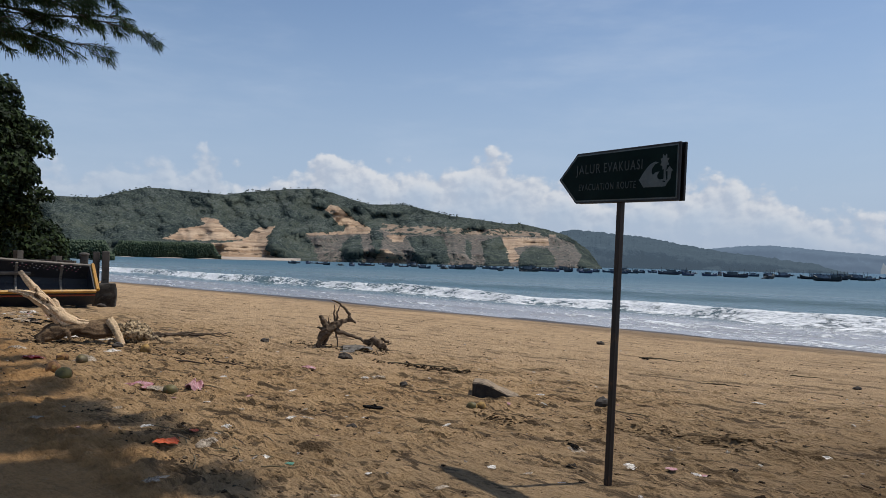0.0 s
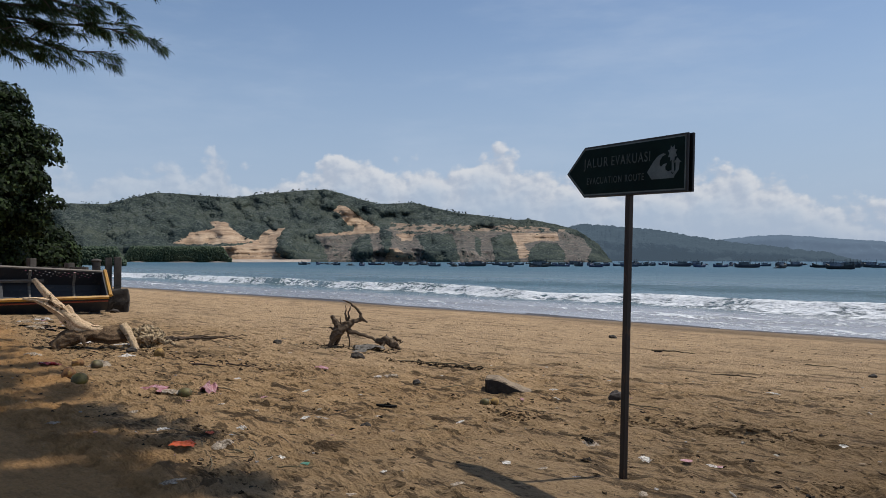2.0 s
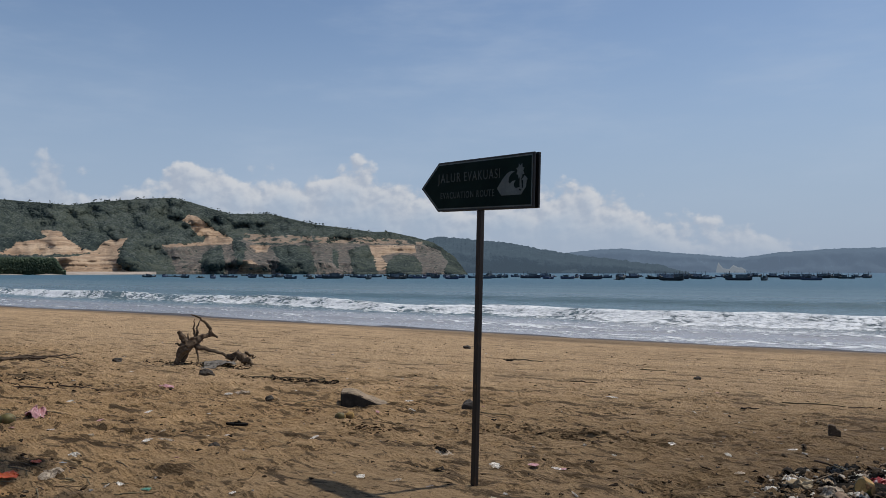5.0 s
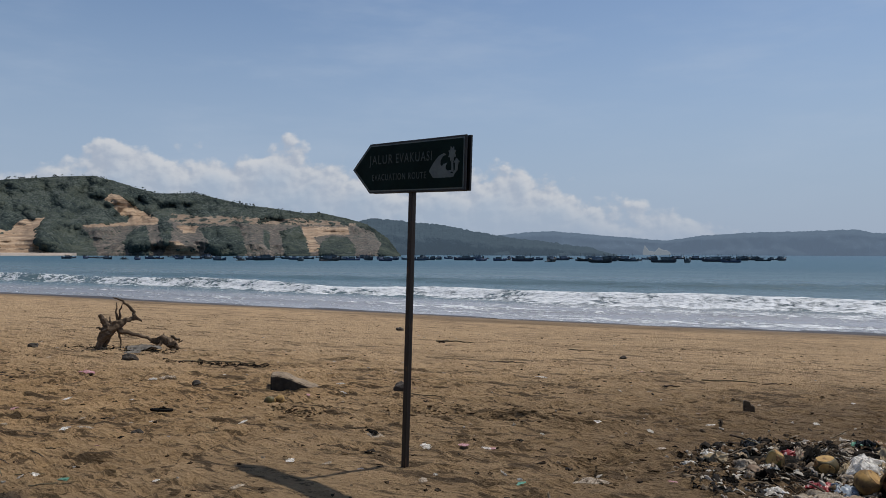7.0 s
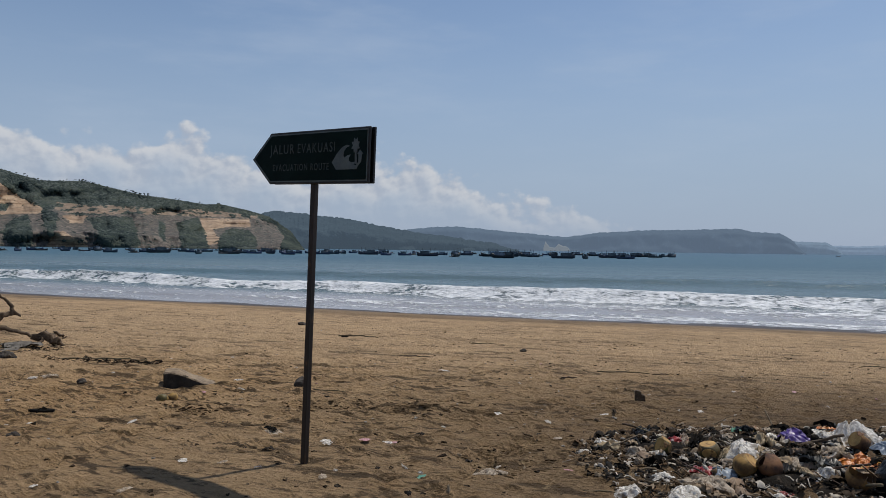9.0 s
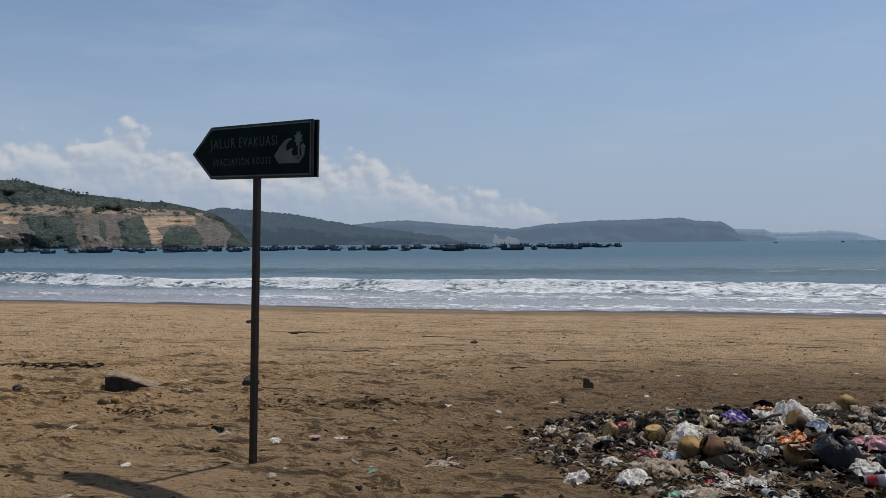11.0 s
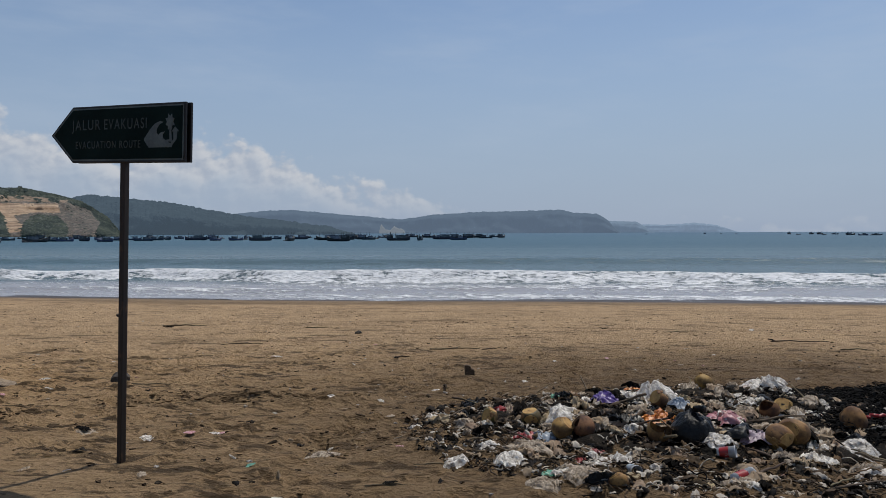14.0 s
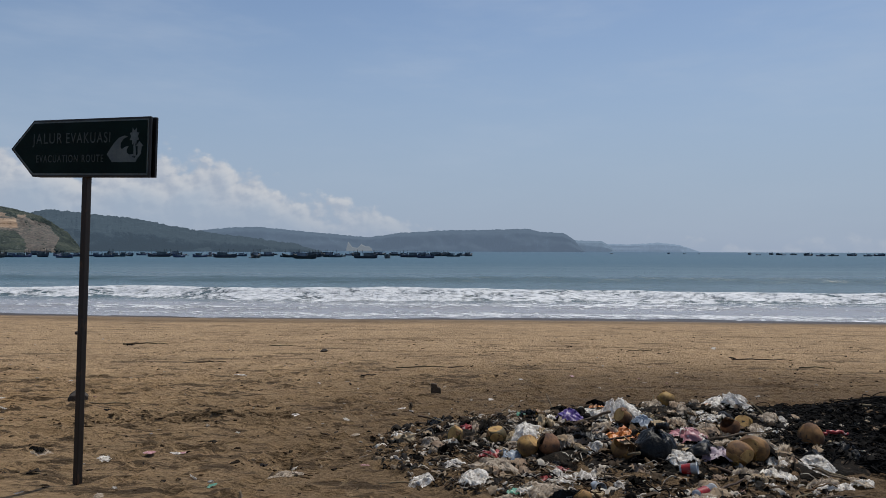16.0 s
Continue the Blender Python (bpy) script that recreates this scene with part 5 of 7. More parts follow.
def root_stump():
    cx, cy = -12.0, 9.10
    t = thing("root_stump", "gnarled brown tree root standing on the sand", "driftwood", (cx, cy, on_ground(cx, cy)), 53)
    b = bmesh.new()
    add_limb(b, [(-0.02, 0.0, 0.12), (0.10, 0.0, 0.32), (0.24, 0.0, 0.42), (0.42, 0.02, 0.51), (0.58, 0.03, 0.56), (0.72, 0.03, 0.48)], [0.07, 0.12, 0.105, 0.06, 0.045, 0.02], seed=11, wob=0.02, flute=0.4)
    add_limb(b, [(0.14, 0.0, 0.38), (0.04, 0.0, 0.51), (-0.02, 0.02, 0.60), (-0.05, 0.02, 0.64)], [0.085, 0.055, 0.040, 0.022], seed=12, wob=0.015)
    add_limb(b, [(0.10, 0.0, 0.32), (-0.01, -0.03, 0.16), (-0.09, -0.06, -0.04)], [0.09, 0.065, 0.04], seed=111, wob=0.015)
    add_limb(b, [(0.18, 0.0, 0.34), (0.09, 0.08, 0.18), (0.05, 0.12, -0.05)], [0.08, 0.05, 0.035], seed=112, wob=0.015)
    knobbly(b, 0.020, 6.0)
    knobbly(b, 0.012, 21.0)
    grown("root", b, ROOTWOOD, t, "", 0.013)
    b = bmesh.new()
    add_limb(b, [(0.56, 0.02, 0.55), (0.57, 0.03, 0.66), (0.44, 0.05, 0.80), (0.31, 0.06, 0.91), (0.20, 0.06, 0.95)], [0.042, 0.030, 0.022, 0.017, 0.008], seed=13, wob=0.012)
    part("tendril", b, ROOTWOOD, t, "thin curled root", smooth=True)
    for k, pts in enumerate(([(0.27, 0.02, 0.42), (0.25, 0.03, 0.66), (0.26, 0.05, 0.86)], [(0.31, 0.02, 0.44), (0.30, 0.0, 0.66), (0.36, 0.0, 0.83)], [(0.16, 0.0, 0.42), (0.14, -0.04, 0.60)], [(0.10, 0.0, 0.36), (-0.04, 0.0, 0.37), (-0.10, -0.03, 0.39)], [(0.30, 0.0, 0.36), (0.31, -0.06, 0.18), (0.34, -0.10, -0.04)])):
        b = bmesh.new()
        add_limb(b, pts, [0.032, 0.018, 0.008][:len(pts)] if len(pts) == 3 else [0.026, 0.008], seed=14 + k, wob=0.016, sides=8)
        part("rootlet", b, ROOTWOOD, t, "thin snapped root", smooth=True)
    b = bmesh.new()
    add_limb(b, [(0.26, 0.0, 0.36), (0.40, -0.05, 0.28), (0.66, -0.12, 0.22), (0.95, -0.22, 0.10)], [0.065, 0.040, 0.030, 0.022], seed=17, wob=0.018)
    part("side_root", b, ROOTWOOD, t, "long side root reaching the sand", smooth=True)
    b = bmesh.new()
    add_limb(b, [(0.86, -0.22, 0.12), (1.05, -0.30, 0.13), (1.24, -0.42, 0.05), (1.34, -0.50, -0.03)], [0.045, 0.085, 0.075, 0.03], seed=18, flute=0.4)
    add_limb(b, [(1.0, -0.28, 0.13), (1.10, -0.25, 0.26)], [0.04, 0.012], seed=19)
    add_limb(b, [(1.10, -0.32, 0.12), (1.28, -0.30, 0.17), (1.42, -0.32, 0.10)], [0.04, 0.026, 0.010], seed=20)
    add_limb(b, [(1.06, -0.32, 0.10), (0.96, -0.42, 0.05), (0.86, -0.46, 0.0)], [0.04, 0.026, 0.012], seed=21)
    knobbly(b, 0.030, 7.0)
    part("fallen_root", b, ROOTWOOD, t, "broken root lying beside", smooth=True)
    return t


root_stump()

STONE = worn("beach_stone", (0.060, 0.048, 0.038), (0.034, 0.027, 0.022), (0.11, 0.085, 0.06), scale=6, fine=50, rough=0.9, bump=0.6, dist=0.02)


def top_lit_material():
    """Concrete with its light painted in: near-black shaded sides, pale sunlit upward faces."""
    m, N = material("top_lit_concrete")
    co = N.n("ShaderNodeTexCoord").outputs["Object"]
    up = N.n("ShaderNodeSeparateXYZ", {0: N.n("ShaderNodeNewGeometry").outputs["Normal"]}).outputs[2]
    f, g = N.noise(co, 9.0, 5.0, 0.65), N.noise(co, 60.0, 4.0, 0.7)
    col = N.mix(N.smooth(f, 0.35, 0.65), rgb((0.022, 0.018, 0.015)), rgb((0.045, 0.036, 0.028)))
    lit_top = N.mix(N.smooth(f, 0.4, 0.65), rgb((0.30, 0.225, 0.15)), rgb((0.17, 0.125, 0.085)))
    col = N.mix(N.smooth(N.math("ADD", up, N.math("MULTIPLY", N.math("SUBTRACT", g, 0.5), 0.7)), 0.35, 0.75), col, lit_top)
    finish(N, col, 0.95, N.math("ADD", f, g), 0.7, 0.02)
    return m


TOP_LIT = top_lit_material()


def slab():
    cx, cy = -6.0, 7.25
    t = thing("concrete_slab", "grey wedge of broken concrete half sunk in sand", "slab", (cx, cy, on_ground(cx, cy) - 0.03), 39)
    b = bmesh.new()
    prism(b, [(-0.19, -0.02), (-0.18, 0.22), (-0.02, 0.21), (0.10, 0.15), (0.24, 0.09), (0.42, 0.02), (0.42, -0.05), (0.1, -0.05)], -0.10, 0.26, 0.015)
    bmesh.ops.triangulate(b, faces=b.faces[:])
    bmesh.ops.subdivide_edges(b, edges=b.edges[:], cuts=3, use_grid_fill=True)
    knobbly(b, 0.014, 9.0)
    part("slab", b, TOP_LIT, t)
    return t


slab()

# ---- broad-leaved tree behind the boat ----
LEAF = foliage("sea_almond_leaf", (0.005, 0.011, 0.004), (0.011, 0.023, 0.006), (0.040, 0.066, 0.019), 0.75, 0.10)
TRUNK_BARK = worn("trunk_bark", (0.10, 0.08, 0.06), (0.06, 0.048, 0.038), scale=4, fine=30, rough=0.9, bump=0.8, dist=0.03, stretch=(1, 1, 0.3))


def leaf_cloud(name, clumps, per, leaf, mat, parent, seed, lab):
    """Leaves set facing outwards on uneven clumps; each leaf a bent blade of four triangles."""
    rng = np.random.RandomState(seed)
    V, Fc = [], []
    off = 0
    for cx, cy, cz, cr in clumps:
        n = int(per * cr * cr)
        d = rng.normal(size=(n, 3))
        d[:, 2] = np.abs(d[:, 2]) * 0.9 - 0.25
        d /= np.linalg.norm(d, axis=1)[:, None]
        p = np.array((cx, cy, cz)) + d * cr * rng.uniform(0.72, 1.08, (n, 1)) * np.array((1, 1, 0.8))
        nrm = d + rng.normal(size=(n, 3)) * 0.45 + np.array((0, 0, 0.35))
        nrm /= np.linalg.norm(nrm, axis=1)[:, None]
        t = np.cross(nrm, rng.normal(size=(n, 3)))
        t /= np.linalg.norm(t, axis=1)[:, None]
        s = np.cross(nrm, t)
        L = leaf * rng.uniform(0.65, 1.25, (n, 1))
        quad = np.stack([p - t * L * 0.5, p + s * L * 0.30 + nrm * L * 0.06, p + t * L * 0.55 - nrm * L * 0.1, p - s * L * 0.30 + nrm * L * 0.06], 1)
        V.append(quad.reshape(-1, 3))
        Fc.append(np.arange(n * 4).reshape(-1, 4) + off)
        off += n * 4
    ob = sheet(name, np.concatenate(V), np.concatenate(Fc), mat, smooth=False)
    ob.parent = parent
    return tagged(ob, lab)


def broad_tree(at, height, radius, seed, label, leaf=0.27, per=430, bulge=None):
    rng = random.Random(seed)
    t = thing("broadleaf_tree", label, "tree", (*at, on_ground(*at) - 0.05))
    b = bmesh.new()
    add_limb(b, [(0, 0, 0), (0.1, 0.05, height * 0.2), (0.0, 0.15, height * 0.42)], [0.38, 0.28, 0.22], seed=seed)
    for k in range(6):
        w = k * 1.05
        add_limb(b, [(0, 0.1, height * (0.25 + 0.03 * k)), (radius * 0.45 * math.cos(w), radius * 0.45 * math.sin(w), height * 0.5), (radius * 0.8 * math.cos(w), radius * 0.8 * math.sin(w), height * 0.68)], [0.16, 0.10, 0.05], seed=seed + k)
    part("trunk", b, TRUNK_BARK, t, smooth=True)
    clumps = []
    for k in range(430):
        u, w = rng.uniform(-0.98, 1), rng.uniform(0, 6.283)
        q = (1 - u ** 4) ** 0.5
        rr = radius * rng.uniform(0.6, 1.0)
        clumps.append((rr * q * math.cos(w), rr * q * math.sin(w), height * 0.54 + u * height * 0.46 * rng.uniform(0.8, 1.0), rng.uniform(0.5, 1.05)))
    if bulge:
        # a heavy bough leaning out on one side
        bx, by, low, tall = bulge
        for k in range(30):
            f = rng.uniform(0.72, 1.0)
            clumps.append((bx * f + rng.uniform(-0.5, 0.5), by * f + rng.uniform(-0.5, 0.5), rng.uniform(low, tall), rng.uniform(0.5, 0.85)))
    leaf_cloud("crown", clumps, per, leaf, LEAF, t, seed, "dense glossy dark green leaves")
    return t


broad_tree((-38.3, 5.85), 10.0, 5.3, 3, "tall dense broad-leaved tree with dark glossy leaves behind the boat", 0.22, 560, (3.0, 4.7, 3.2, 6.6))
broad_tree((-44.5, 12.3), 3.6, 2.3, 9, "low dark green bush beside the far beach path", 0.26, 260)

# ---- casuarina trees over the viewer ----
NEEDLE = foliage("casuarina_needles", (0.022, 0.044, 0.020), (0.036, 0.068, 0.026), (0.075, 0.115, 0.042), 0.7, 0.45)


def needle_mesh(name, twigs, mat, parent, seed, per_m, length, lab, width=0.008):
    """Drooping needles along thin twigs; each needle a narrow three-sided blade."""
    rng = np.random.RandomState(seed)
    V, Fc, off = [], [], 0
    for a, c in twigs:
        a, c = np.array(a), np.array(c)
        n = max(3, int(per_m * np.linalg.norm(c - a)))
        f = rng.rand(n, 1) ** 0.8
        p = a + (c - a) * f
        along = (c - a) / (np.linalg.norm(c - a) + 1e-6)
        d = along * 0.75 + rng.normal(size=(n, 3)) * 0.42 + np.array((0, 0, -0.18))
        d /= np.linalg.norm(d, axis=1)[:, None]
        L = length * rng.uniform(0.5, 1.2, (n, 1))
        s = np.cross(d, rng.normal(size=(n, 3)))
        s /= np.linalg.norm(s, axis=1)[:, None]
        w = width * (0.5 + 0.8 * rng.rand(n, 1))
        tip = p + d * L + np.array((0, 0, -0.25)) * L
        mid = p + d * L * 0.55
        quad = np.stack([p, mid + s * w, tip, mid - s * w], 1)
        V.append(quad.reshape(-1, 3))
        Fc.append(np.arange(n * 4).reshape(-1, 4) + off)
        off += n * 4
    ob = sheet(name, np.concatenate(V), np.concatenate(Fc), mat, smooth=False)
    ob.parent = parent
    return tagged(ob, lab)


def casuarina(at, height, tips, seed, crown, per_m, length, label, width=0.008):
    """tips: ends of the limbs, in the tree's own space; crown: how many further limbs fill the top."""
    rng = random.Random(seed)
    z0 = on_ground(*at) - 0.05
    t = thing("casuarina_tree", label, "tree", (*at, z0))
    b = bmesh.new()
    add_limb(b, [(0, 0, 0), (0.05, 0.1, height * 0.35), (-0.1, 0.0, height * 0.7), (0, 0.1, height)], [0.26, 0.2, 0.12, 0.03], seed=seed)
    part("trunk", b, TRUNK_BARK, t, smooth=True)
    twigs = []
    ends = [Vector(p) for p in tips]
    for k in range(crown):
        w, hz = rng.uniform(0, 6.283), rng.uniform(0.5, 1.0)
        q = 5.0 * (1.25 - hz) ** 0.5
        ends.append(Vector((q * math.cos(w), q * math.sin(w), height * hz)))
    for k, e in enumerate(ends):
        root = Vector((0, 0.05, max(2.5, min(e.z - 0.5 + 0.15 * e.length * rng.random(), height * 0.9))))
        mid = root.lerp(e, 0.5) + Vector((0, 0, 0.45 + 0.3 * rng.random()))
        P, Rr = limb([root, mid, e], [0.06, 0.035, 0.008], 6, wob=0.06, seed=seed + k)
        b = bmesh.new()
        tube(b, P, Rr, 5)
        m = len(P)
        for j in range(3, m):
            for s in range(3 if j > m * 0.4 else 2):
                d = (P[j] - P[j - 1]).normalized()
                side = d.cross(Vector((0, 0, 1))).normalized() * rng.choice((-1, 1))
                ln = rng.uniform(0.4, 0.95) * (1.15 - 0.6 * j / m)
                q = P[j] + (d * 0.9 + side * rng.uniform(0.2, 0.9) + Vector((0, 0, rng.uniform(-0.55, 0.25)))).normalized() * ln
                tube(b, [P[j], P[j].lerp(q, 0.5) + Vector((0, 0, 0.03)), q], [0.010, 0.007, 0.004], 4, cap=False)
                twigs.append((P[j].lerp(q, 0.15), q))
                q2 = P[j].lerp(q, 0.6) + (d * 0.7 - side * 0.5 + Vector((0, 0, rng.uniform(-0.6, 0.1)))).normalized() * ln * 0.5
                twigs.append((P[j].lerp(q, 0.6), q2))
        twigs.append((P[-3], P[-1]))
        part("branch", b, TRUNK_BARK, t)
    needle_mesh("crown", twigs, NEEDLE, t, seed, per_m, length, "feathery dark green drooping needles", width)
    return t


def seen(azd, eld, r, at):
    """A place in the air by azimuth and elevation from the viewer, in the space of a tree that stands at 'at'."""
    x, y = polar(azd, r)
    return float(x) - at[0], float(y) - at[1], EYE + r * math.tan(radians(eld))


T1 = (-15.6, 0.4)
tips1 = [seen(a + 1.3, e + 0.6, r, T1) for a, e, r in ((64.6, 19.9, 12.8), (66.5, 19.2, 12.6), (65.7, 15.5, 12.6), (69.5, 14.1, 12.8), (72.8, 14.0, 12.9), (70.3, 17.1, 12.4), (74.0, 16.5, 12.7), (76.3, 14.3, 13.2), (68.1, 17.6, 12.9), (68.5, 19.4, 12.3),
                                            (71.5, 18.5, 12.7), (74.0, 18.5, 12.4), (77.0, 17.0, 12.6), (72.0, 15.3, 13.1), (79.0, 15.0, 12.8), (78.5, 19.0, 12.6), (75.5, 20.0, 12.6), (67.6, 16.2, 12.5), (74.5, 14.9, 12.6), (70.6, 20.5, 12.7))]
casuarina(T1, 10.5, tips1, 41, 22, 165, 0.15, "tall casuarina tree with drooping feathery branches over the sand", 0.0064)
T2 = (-8.2, -1.4)
LIGHT = (sun_to.x / sun_to.z, sun_to.y / sun_to.z)
shade_edge = [(-15.2, 3.3, 9.0), (-13.8, 3.2, 8.8), (-12.4, 3.0, 8.6), (-10.9, 2.8, 8.2), (-9.4, 2.75, 7.8), (-8.3, 2.7, 7.2), (-7.5, 2.65, 7.3), (-6.8, 2.6, 7.0), (-6.1, 2.5, 7.2), (-5.4, 2.35, 6.9), (-4.9, 2.15, 7.1), (-4.5, 2.0, 6.9), (-3.2, 0.8, 7.0), (-2.0, 0.0, 7.2)]
jit = random.Random(8)
tips2 = [(x + jit.uniform(-0.8, 0.8) + LIGHT[0] * h - T2[0], y - k * 0.23 + jit.uniform(-0.35, 0.2) + LIGHT[1] * h - T2[1], h) for x, y, low in shade_edge for h in (low * 2.2,) for k in range(28)]
casuarina(T2, 23.0, tips2, 57, 36, 85, 0.30, "tall shady casuarina tree standing at the top of the beach", 0.032)


# ---- litter on the sand ----
HUSK_G = worn("coconut_husk_green", (0.135, 0.105, 0.026), (0.070, 0.052, 0.017), (0.17, 0.08, 0.028), scale=9, fine=60, rough=0.6, bump=0.3, vary=0.3)
HUSK_B = worn("coconut_husk_brown", (0.31, 0.160, 0.045), (0.10, 0.046, 0.016), (0.045, 0.024, 0.012), scale=9, fine=60, rough=0.75, bump=0.5, vary=0.3)
FLESH = worn("coconut_flesh", (0.48, 0.34, 0.20), (0.35, 0.20, 0.11), scale=14, fine=70, rough=0.7, bump=0.3)
CHOPPED = worn("coconut_chopped", (0.50, 0.31, 0.10), (0.33, 0.18, 0.06), (0.10, 0.05, 0.022), scale=10, fine=60, rough=0.8, bump=0.4)
HOLLOW = worn("coconut_hollow", (0.10, 0.045, 0.02), (0.05, 0.022, 0.012), scale=12, fine=70, rough=0.8, bump=0.3)


def film(name, a, b, clear, rough=0.3):
    """Thin crushed plastic film: partly see-through, creased, smeared with sand."""
    m, N = material(name)
    co = N.n("ShaderNodeTexCoord").outputs["Object"]
    fold, fine = N.noise(co, 16.0, 6.0, 0.7, 1.2), N.noise(co, 60.0, 4.0, 0.7, 0.6)
    col = N.mix(N.smooth(fold, 0.3, 0.62), rgb(b), rgb(a))
    col = N.mix(N.smooth(N.noise(co, 9.0, 4.0, 0.7), 0.54, 0.68), col, rgb((0.20, 0.145, 0.09)))
    ridge = N.math("ADD", N.math("ABSOLUTE", N.math("SUBTRACT", fold, 0.5)), N.math("MULTIPLY", N.math("ABSOLUTE", N.math("SUBTRACT", fine, 0.5)), 0.4))
    nrm = N.n("ShaderNodeBump", {"Height": ridge, "Strength": 0.7, "Distance": 0.012}).outputs[0]
    p = N.n("ShaderNodeBsdfPrincipled", {"Base Color": col, "Roughness": rough, "Normal": nrm, "Specular IOR Level": 0.25})
    tl = N.n("ShaderNodeBsdfTranslucent", {"Color": col})
    tp = N.n("ShaderNodeBsdfTransparent", {"Color": rgb((0.95, 0.95, 0.95))})
    s1 = N.n("ShaderNodeMixShader", {0: 0.22, 1: p.outputs[0], 2: tl.outputs[0]})
    s2 = N.n("ShaderNodeMixShader", {0: N.smooth(fold, 0.40, 0.58, clear, 0.04), 1: s1.outputs[0], 2: tp.outputs[0]})
    N.n("ShaderNodeOutputMaterial", {"Surface": s2.outputs[0]})
    return m


FILM = film("plastic_film_white", (0.93, 0.89, 0.83), (0.60, 0.55, 0.49), 0.50, 0.40)
FILM_DIRTY = film("plastic_film_dirty", (0.56, 0.47, 0.37), (0.26, 0.20, 0.145), 0.40, 0.6)
FILM_BLACK = worn("plastic_bag_black", (0.007, 0.0075, 0.008), (0.012, 0.0125, 0.013), scale=9, fine=50, rough=0.36, bump=0.8, dist=0.02, **{"Specular IOR Level": 0.22})
PURPLE = worn("plastic_purple", (0.090, 0.045, 0.25), (0.060, 0.030, 0.17), scale=9, fine=50, rough=0.4, bump=0.4)
ORANGE = worn("plastic_orange", (0.62, 0.20, 0.025), (0.45, 0.12, 0.02), (0.6, 0.4, 0.08), scale=9, fine=50, rough=0.4, bump=0.4)
VIVID = worn("plastic_vivid_orange", (0.75, 0.13, 0.03), (0.60, 0.09, 0.02), scale=9, fine=50, rough=0.5, bump=0.3)
RED = worn("plastic_red", (0.34, 0.018, 0.018), (0.22, 0.014, 0.014), (0.5, 0.4, 0.38), scale=8, fine=50, rough=0.4, bump=0.4)
PINK = worn("plastic_pink", (0.50, 0.26, 0.27), (0.42, 0.16, 0.18), (0.6, 0.5, 0.5), scale=12, fine=50, rough=0.45, bump=0.4)
LILAC = worn("plastic_lilac", (0.40, 0.33, 0.38), (0.30, 0.22, 0.28), (0.5, 0.48, 0.48), scale=12, fine=50, rough=0.45, bump=0.4)
BLUE = worn("plastic_blue", (0.36, 0.41, 0.46), (0.24, 0.29, 0.36), (0.6, 0.62, 0.66), scale=10, fine=50, rough=0.4, bump=0.4)
TEAL = worn("plastic_green", (0.10, 0.30, 0.20), (0.06, 0.2, 0.14), scale=10, fine=50, rough=0.4, bump=0.4)
SACKING = worn("grey_sacking", (0.20, 0.18, 0.155), (0.12, 0.105, 0.09), scale=8, fine=60, rough=0.95, bump=0.5)
CARD = worn("cardboard", (0.38, 0.29, 0.19), (0.28, 0.2, 0.13), scale=10, fine=50, rough=0.9, bump=0.3, vary=0.2)
TWIG = worn("dry_twig", (0.16, 0.115, 0.07), (0.085, 0.06, 0.04), scale=12, fine=60, rough=0.9, bump=0.4, vary=0.4)
CLOTH = worn("dark_cloth", (0.006, 0.0056, 0.0052), (0.014, 0.012, 0.0105), scale=8, fine=60, rough=0.95, bump=0.6, vary=0.4, **{"Specular IOR Level": 0.05})
CLEAR = worn("cup_plastic", (0.55, 0.56, 0.57), (0.42, 0.43, 0.44), scale=12, fine=60, rough=0.25, bump=0.15)


def pile_z(x, y):
    """Top of the rubbish heap above the sand."""
    q = ((x - 1.7) / 2.3) ** 2 + ((y - 6.31) / 1.25) ** 2
    q2 = ((x - 4.45) / 1.6) ** 2 + ((y - 6.81) / 1.25) ** 2
    return 0.17 * max(0.0, 1 - q) + 0.29 * max(0.0, 1 - q2) + 0.07 * math.exp(-((x - 1.9) / 0.7) ** 2 - ((y - 6.66) / 0.45) ** 2)


def rest(x, y, sink=0.01):
    return (x, y, on_ground(x, y) + pile_z(x, y) - sink)


def ovoid(b, r, long, seed, flats=0.06):
    bmesh.ops.create_icosphere(b, subdivisions=3, radius=1.0)
    for v in b.verts:
        w = math.atan2(v.co.y, v.co.x)
        k = 1 + flats * math.cos(3 * w + seed)
        n = noise.noise(v.co * 2.2 + Vector((seed, 0, 0))) * 0.06
        v.co = Vector((v.co.x * k * r * (1 + n), v.co.y * k * r * (1 + n), v.co.z * long * r * (1 + n)))


